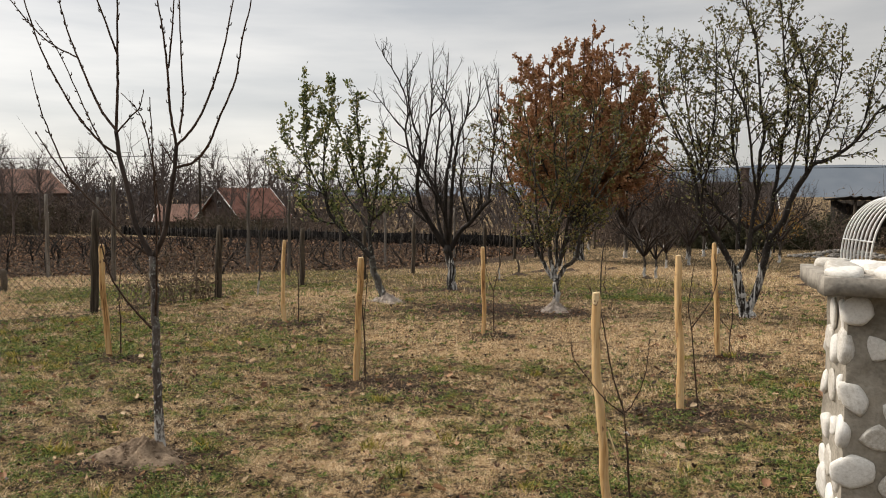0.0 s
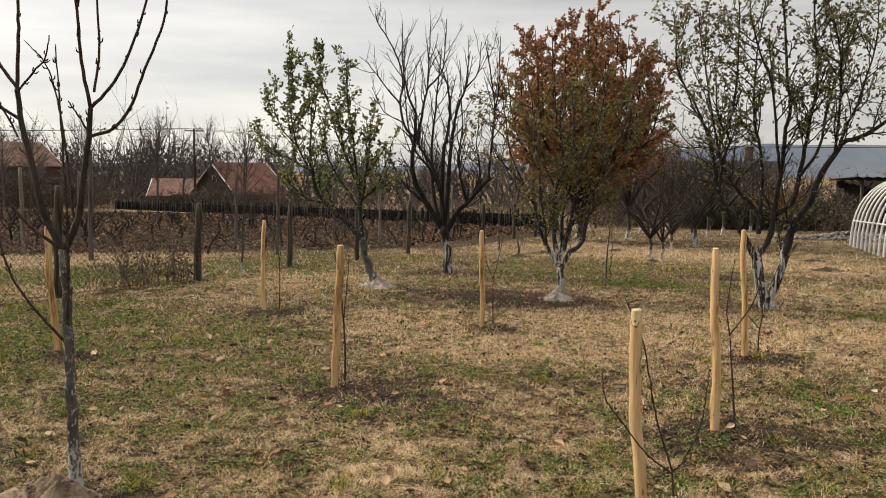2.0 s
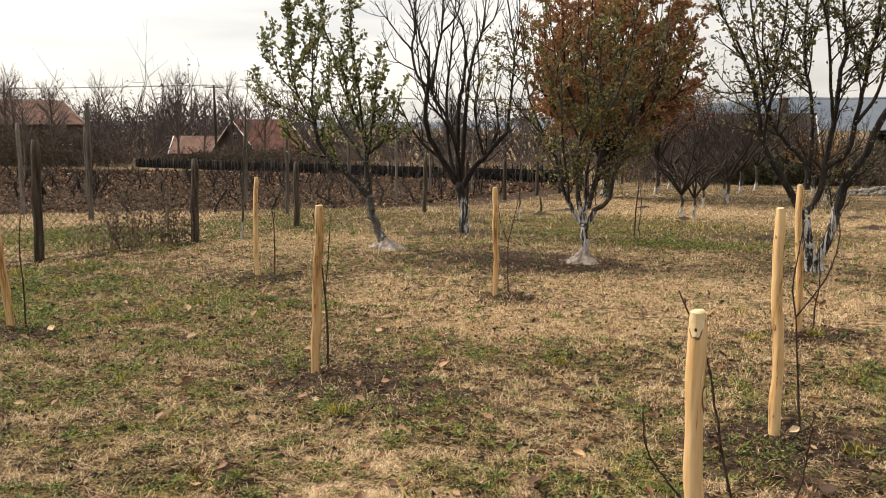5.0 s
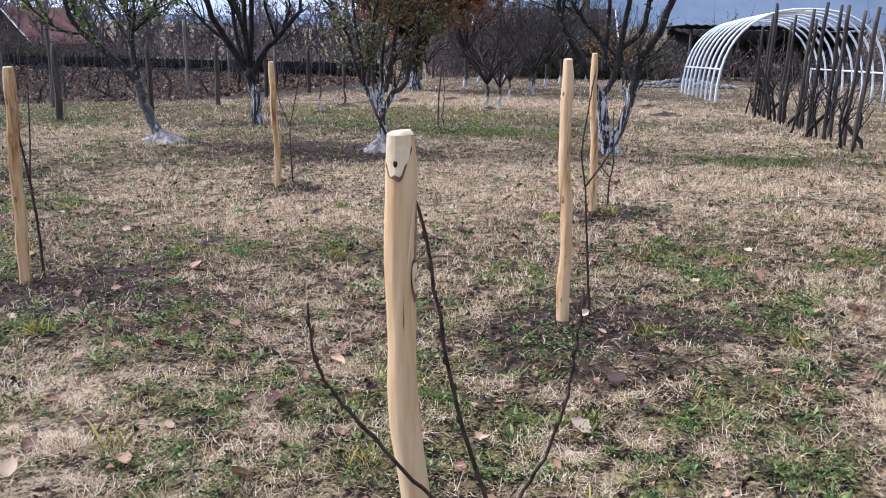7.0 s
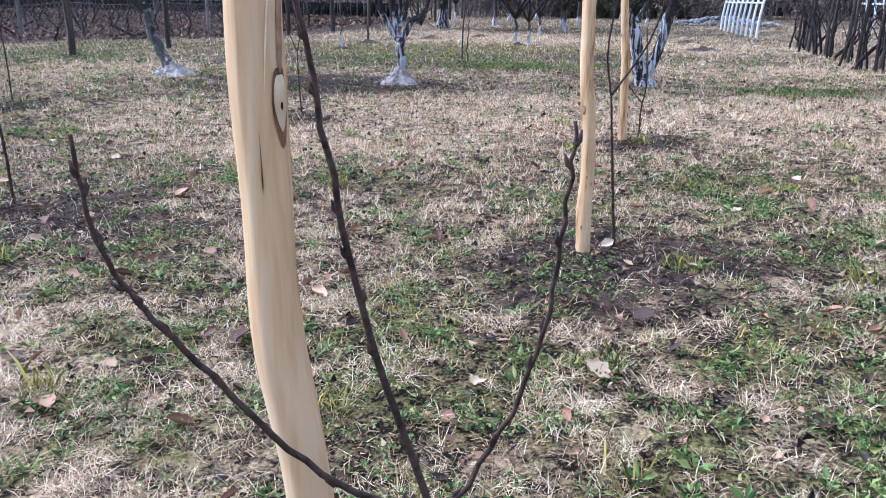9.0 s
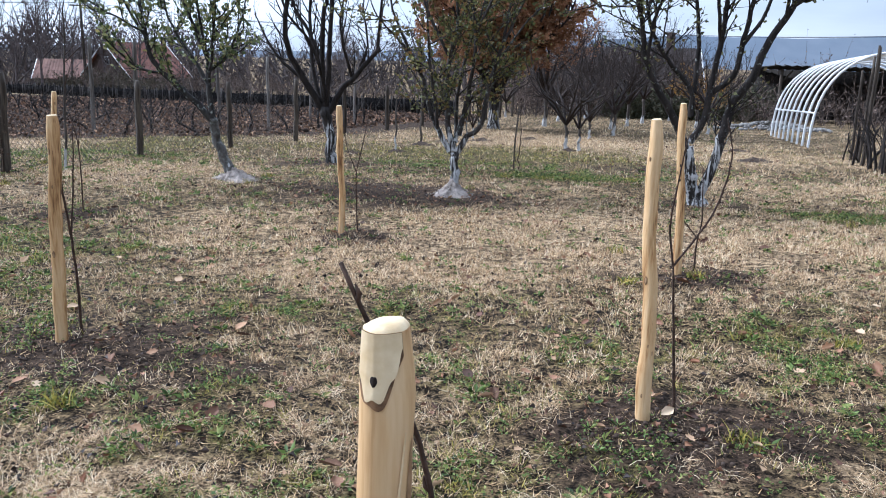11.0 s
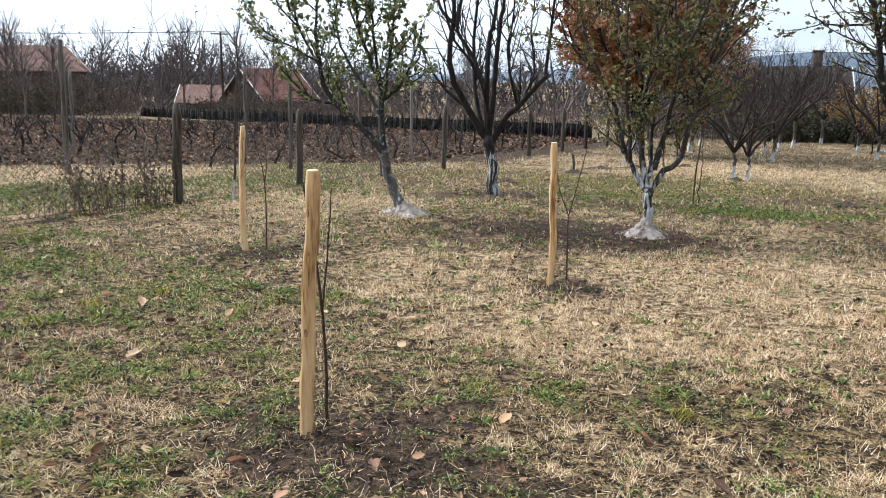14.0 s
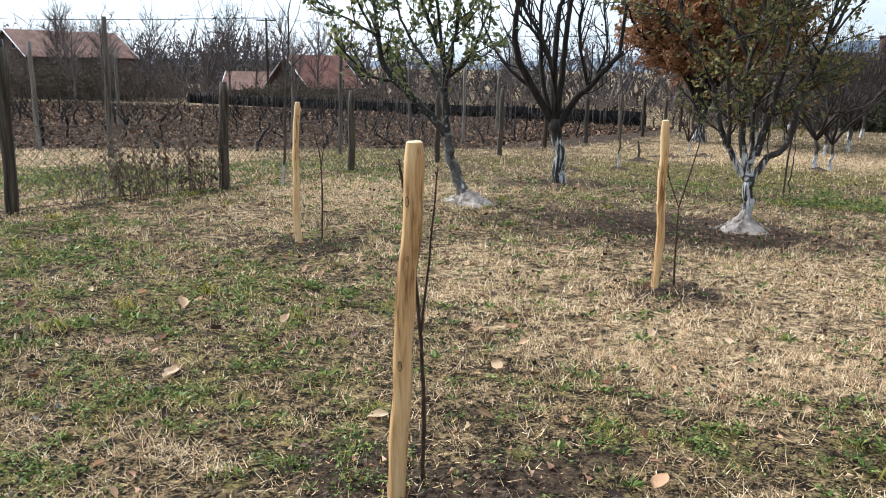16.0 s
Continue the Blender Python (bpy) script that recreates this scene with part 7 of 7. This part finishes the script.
for i in range(4):
    for j in range(4):
        set_stone(k, (-0.15 + 0.1 * i + rng.uniform(-0.015, 0.015), -0.15 + 0.1 * j + rng.uniform(-0.015, 0.015), TOP + 0.052),
                  (rng.uniform(0.048, 0.065), rng.uniform(0.022, 0.03), rng.uniform(0.04, 0.055)), (90 + rng.uniform(-8, 8), rng.uniform(-8, 8), rng.uniform(0, 180)))
        k += 1


# ---- grass, weeds and leaves on the ground ----
def scatter(n, rng, x0, x1, y0, y1, power=1.0):
    """Places in the wedge that opens before the camera."""
    u = rng.uniform(0, 1, n) ** power
    y = y0 + (y1 - y0) * u
    left, right = 1.6 + 0.95 * y, 1.6 + 0.56 * y
    x = -left + (left + right) * rng.uniform(0, 1, n)
    ok = (x > x0) & (x < x1)
    return x[ok], y[ok]


def clear_of_things(x, y):
    ok = ~((np.abs(x - PX) < 0.2) & (np.abs(y - PY) < 0.2))
    for cx, cy, r in ((T0[0] - 0.07, T0[1] - 0.05, 0.22), (T1[0], T1[1], 0.25), (T3[0], T3[1], 0.2)):
        ok &= np.hypot(x - cx, y - cy) > r
    return ok


def blades(name, bands, chance, length, width, lie, mat, seed, label, bent=True, lift=0.004, reach=(-22, 16)):
    """Grass blades, band by band of distance: (from, to, how many are tried, width factor)."""
    rng = np.random.RandomState(seed)
    g = Geo()
    for y0, y1, n, wide in bands:
        x, y = scatter(n, rng, *reach, y0, y1)
        s, gr, so = zones(x, y)
        tuft = fbm(x, y, 0.075 if y0 < 8 else 0.2, 71, 2)
        ok = (rng.uniform(size=len(x)) < chance(s, gr, so, tuft)) & clear_of_things(x, y) & (x > -9.5 - 0.25 * y)
        x, y, tuft = x[ok], y[ok], tuft[ok]
        m = len(x)
        z = ground_z(x, y) - 0.002 + rng.uniform(0, lift, m)
        a = rng.uniform(0, 6.283, m)
        ln = rng.uniform(*length, m) * (0.6 + 0.8 * tuft) * wide ** 0.4
        w = width * wide * rng.uniform(0.6, 1.3, m)
        lean = rng.uniform(*lie, m)
        d = np.stack((np.cos(a) * np.sin(lean), np.sin(a) * np.sin(lean), np.cos(lean)), 1)
        b = a + 1.57 + rng.normal(size=m) * 0.6
        side = np.stack((np.cos(b), np.sin(b), rng.normal(size=m) * 0.2), 1) * w[:, None]
        base = np.stack((x, y, z), 1)
        if bent:
            mid = base + d * (ln * 0.55)[:, None]
            tip = mid + (d + np.stack((np.cos(a) * 0.5, np.sin(a) * 0.5, -0.4 * np.ones(m)), 1)) * (ln * 0.5)[:, None]
            tip[:, 2] = np.maximum(tip[:, 2], z + 0.006)
            v = np.stack((base - side, base + side, mid - side * 0.8, mid + side * 0.8, tip), 1).reshape(-1, 3)
            f, k = ((0, 1, 3), (0, 3, 2), (2, 3, 4)), 5
        else:
            v = np.stack((base - side, base + side, base + d * ln[:, None]), 1).reshape(-1, 3)
            f, k = ((0, 1, 2),), 3
        g.add(v, (np.arange(m)[:, None, None] * k + np.array(f)[None]).reshape(-1, 3))
    ob = part(name, g, mat)
    return tagged(ob, label, "grass", kind="stuff")


blades("dry_thatch", ((3.4, 5.0, 430000, 0.9), (5.0, 7.0, 430000, 1.1)),
       lambda s, gr, so, t: np.clip(0.42 + 0.55 * s - 0.6 * so - 0.25 * gr, 0.05, 1) * np.clip(6.0 * t - 2.55, 0.03, 1), (0.018, 0.060), 0.0007, (0.6, 1.5), STRAW, 1, "matted short dry straw-coloured grass", lift=0.014, reach=(-4.2, 3.6))
blades("dry_turf", ((2.6, 6.4, 330000, 1.0), (6.4, 9, 430000, 1.5), (9, 15, 380000, 2.3), (15, 28, 230000, 4.2), (28, 46, 50000, 8.0)),
       lambda s, gr, so, t: np.clip(0.36 + 0.85 * s - 0.8 * so - 0.35 * gr, 0.03, 1) * np.clip(6.0 * t - 2.4, 0.06, 1), (0.016, 0.052), 0.0012, (0.3, 1.45), STRAW, 4, "dry straw-coloured turf further off", bent=False)
blades("green_grass", ((2.4, 5.2, 190000, 0.85), (5.2, 9, 270000, 1.4), (9, 15, 240000, 2.4), (15, 28, 150000, 4.2), (28, 46, 45000, 8.0)),
       lambda s, gr, so, t: np.clip(2.1 * gr - 0.62 - 0.5 * so, 0.03, 1) * np.clip(5.0 * t - 2.05, 0.05, 1), (0.010, 0.040), 0.0013, (0.3, 1.4), GREEN, 2, "short green grass in patches", bent=False, lift=0.016)
blades("rotting_grass", ((2.6, 5.2, 240000, 1.25), (5.2, 9, 200000, 2.0), (9, 15, 120000, 3.0), (15, 28, 35000, 4.4)),
       lambda s, gr, so, t: np.clip(0.75 - 0.3 * s - 0.35 * so - 0.2 * gr, 0.06, 1) * np.clip(2.6 - 3.2 * t, 0.3, 0.85), (0.008, 0.040), 0.0011, (1.1, 1.56), BROWN, 3, "matted brown rotting grass", bent=False, lift=0.018)

# greener, longer tufts standing out of the turf
rng = np.random.RandomState(44)
x, y = scatter(700, rng, -8, 8, 2.4, 15, 0.9)
s, gr, so = zones(x, y)
ok = rng.uniform(size=len(x)) < np.clip(1.6 * gr - 0.5, 0.02, 0.9)
x, y = x[ok], y[ok]
g = Geo()
for k in range(len(x)):
    n = rng.randint(30, 80)
    px, py = x[k] + rng.normal(size=n) * 0.035, y[k] + rng.normal(size=n) * 0.035
    base = np.stack((px, py, ground_z(px, py)), 1)
    d = rng.normal(size=(n, 3)) * (0.45, 0.45, 0.1) + (0, 0, 1)
    ln = rng.uniform(0.03, 0.085, n)[:, None]
    side = rng.normal(size=(n, 3)) * (0.0022, 0.0022, 0)
    mid = base + d * ln * 0.6
    tip = mid + (d * (1.3, 1.3, 0.5)) * ln * 0.5
    v = np.stack((base - side, base + side, mid - side * 0.8, mid + side * 0.8, tip), 1).reshape(-1, 3)
    g.add(v, (np.arange(n)[:, None, None] * 5 + np.array(((0, 1, 3), (0, 3, 2), (2, 3, 4)))[None]).reshape(-1, 3))
tagged(part("grass_tufts", g, GREEN), "longer fresh green grass tufts", "grass", kind="stuff")

# low weeds: rosettes and mats of small leaves
rng = np.random.RandomState(14)
x, y = scatter(40000, rng, -13, 9, 2.2, 17, 1.1)
s, gr, so = zones(x, y)
ok = (rng.uniform(size=len(x)) < np.clip(2.3 * gr - 0.85, 0.07, 1)) & clear_of_things(x, y)
x, y = x[ok], y[ok]
g = Geo()
for k in range(len(x)):
    grow = 1 + 0.5 * min(1, max(0, y[k] - 4) / 8)
    if rng.uniform() < 0.3:
        n = rng.randint(6, 12)
        a = np.arange(n) * 6.283 / n + rng.uniform(0, 1, n)
        d = np.stack((np.cos(a), np.sin(a), rng.uniform(0.1, 0.9, n)), 1)
        p = np.array((x[k], y[k], gz(x[k], y[k]) + 0.013)) + d * 0.004
        g.leaves(p, d, rng.uniform(0.015, 0.040) * grow * rng.uniform(0.6, 1.3, n), rng, rng.uniform(0.10, 0.2))
    else:
        n = rng.randint(14, 34) if y[k] < 8 else rng.randint(8, 18)
        px, py = x[k] + rng.normal(size=n) * 0.026 * grow, y[k] + rng.normal(size=n) * 0.026 * grow
        p = np.stack((px, py, ground_z(px, py) + rng.uniform(0.010, 0.034, n)), 1)
        g.leaves(p, rng.normal(size=(n, 3)) * (1, 1, 0.45), rng.uniform(0.006, 0.019, n) * grow * (1 if y[k] < 8 else 1.4), rng, 0.24, 0.2)
tagged(part("low_weeds", g, WEED), "low green weeds matted into the grass", "weeds", kind="stuff")


# fallen leaves: the nearest one by one, the rest as litter
def dead_leaf(seed):
    rng = np.random.RandomState(seed)
    n, m = 8, 6
    v, f = [], []
    curl, twist, lobes, ph = rng.uniform(0.5, 1.7), rng.uniform(-0.6, 0.6), rng.choice((0.0, 0.12, 0.25)), rng.uniform(0, 6.28)
    for i in range(n + 1):
        u = i / n
        w = 0.36 * math.sin(math.pi * min(1, u * 0.93 + 0.05)) ** 0.8 * (1 + lobes * math.sin(u * 17 + ph)) * (1 + rng.uniform(-0.12, 0.12))
        for j in range(m + 1):
            t = 2 * j / m - 1
            a_ = curl * t * 1.1
            v.append((u - 0.5 + 0.06 * math.sin(ph + 3 * t), w * math.sin(a_) / max(0.4, curl), w * (1 - math.cos(a_)) / max(0.4, curl) + 0.5 * curl * (u - 0.5) ** 2 * 0.5 + twist * t * (u - 0.5) * 0.35 + rng.uniform(-0.02, 0.02)))
    for i in range(n):
        for j in range(m):
            a = i * (m + 1) + j
            f += [(a, a + m + 1, a + m + 2), (a, a + m + 2, a + 1)]
    g = Geo()
    g.add(v, f)
    me = g.mesh("leaf", True)
    me.materials.append(DEAD_LEAF)
    return me


leaf_kinds = [dead_leaf(950 + k) for k in range(9)]
rng = np.random.RandomState(23)
x, y = scatter(900, rng, -6, 4.2, 2.6, 9.0, 1.0)
ok = clear_of_things(x, y)
x, y = x[ok], y[ok]
for k in range(min(290, len(x))):
    ob = new("leaf", leaf_kinds[k % 9])
    ob.parent = ground
    sz = rng.choice((0.04, 0.05, 0.06, 0.075, 0.095), p=(0.22, 0.28, 0.24, 0.17, 0.09))
    ob.matrix_basis = pose(x[k], y[k], gz(x[k], y[k]) + 0.026, rng.uniform(-25, 25), rng.uniform(-25, 25), rng.uniform(0, 360)) @ Matrix.Diagonal((sz, sz, sz, 1))
rng2 = np.random.RandomState(61)
x, y = scatter(1500, rng2, -7, 6, 2.5, 13, 1.0)
ok = clear_of_things(x, y)
x, y = x[ok], y[ok]
g = Geo()
kinds = []
for me in leaf_kinds:
    vv = np.zeros(len(me.vertices) * 3)
    me.vertices.foreach_get("co", vv)
    kinds.append((vv.reshape(-1, 3), np.array([p_.vertices[:] for p_ in me.polygons])))
for k in range(min(900, len(x))):
    vv, ff = kinds[k % 9]
    sz = rng2.choice((0.03, 0.04, 0.05, 0.065))
    m3 = np.array(pose(0, 0, 0, rng2.uniform(-35, 35), rng2.uniform(-35, 35), rng2.uniform(0, 360)).to_3x3())
    g.add(vv * sz @ m3.T + np.array((x[k], y[k], gz(x[k], y[k]) + 0.024)), ff)
tagged(part("curled_leaf_litter", g, DEAD_LEAVES, smooth=True), "small curled tan and brown fallen leaves", "leaf litter", kind="stuff")
x, y = scatter(52000, rng, -20, 14, 2.2, 26, 1.1)
s, gr, so = zones(x, y)
ok = (rng.uniform(size=len(x)) < np.clip(0.26 + 0.35 * so - 0.016 * np.clip(y - 6, 0, 12), 0, 1)) & clear_of_things(x, y)
x, y = x[ok], y[ok]
g = Geo()
d = rng.normal(size=(len(x), 3)) * (1, 1, 0.25)
g.leaves(np.stack((x, y, ground_z(x, y) + 0.022), 1), d, rng.uniform(0.012, 0.032, len(x)) * (1 + np.clip(y - 5, 0, 20) * 0.06), rng, 0.34, 0.3)
tagged(part("leaf_litter", g, DEAD_LEAVES), "scattered brown fallen leaf litter", "leaf litter", kind="stuff")

# black rotten leaves lying in patches
rng3 = np.random.RandomState(62)
x, y = scatter(16000, rng3, -14, 10, 2.3, 18, 1.0)
s, gr, so = zones(x, y)
ok = (rng3.uniform(size=len(x)) < np.clip(3.0 * fbm(x, y, 0.5, 83, 3) - 1.30 + 0.5 * so, 0.02, 0.7) * np.clip(1.25 - 0.06 * y, 0.35, 1)) & clear_of_things(x, y)
x, y = x[ok], y[ok]
g = Geo()
g.leaves(np.stack((x, y, ground_z(x, y) + rng3.uniform(0.014, 0.032, len(x))), 1), rng3.normal(size=(len(x), 3)) * (1, 1, 0.3), rng3.uniform(0.012, 0.036, len(x)) * (1 + np.clip(y - 5, 0, 14) * 0.015), rng3, 0.36, 0.3)
tagged(part("rotten_leaf_litter", g, material("rotten_leaf", ((0.006, 0.004, 0.003), (0.022, 0.014, 0.010), (0.055, 0.034, 0.022)), scale=2, rough=0.6, bump=0, per="island", spread=0.8)),
       "dark rotten leaves scattered through the grass", "leaf litter", kind="stuff")

# clods of dug soil round the stakes
g = Geo()
for sx, sy, *_ in STAKES.values():
    for k in range(260):
        px, py = sx + 0.1 + rng.normal() * 0.28, sy - 0.05 + rng.normal() * 0.2
        c = rng.uniform(0.004, 0.018)
        g.box((px, py, gz(px, py) + c * 0.2), (c * 1.4, c, c * 0.8), rng.uniform(0, 3.1), rng.uniform(0.4, 0.8))
tagged(part("soil_clods", g, CLOD), "dark crumbly clods of dug soil", "soil", kind="stuff")
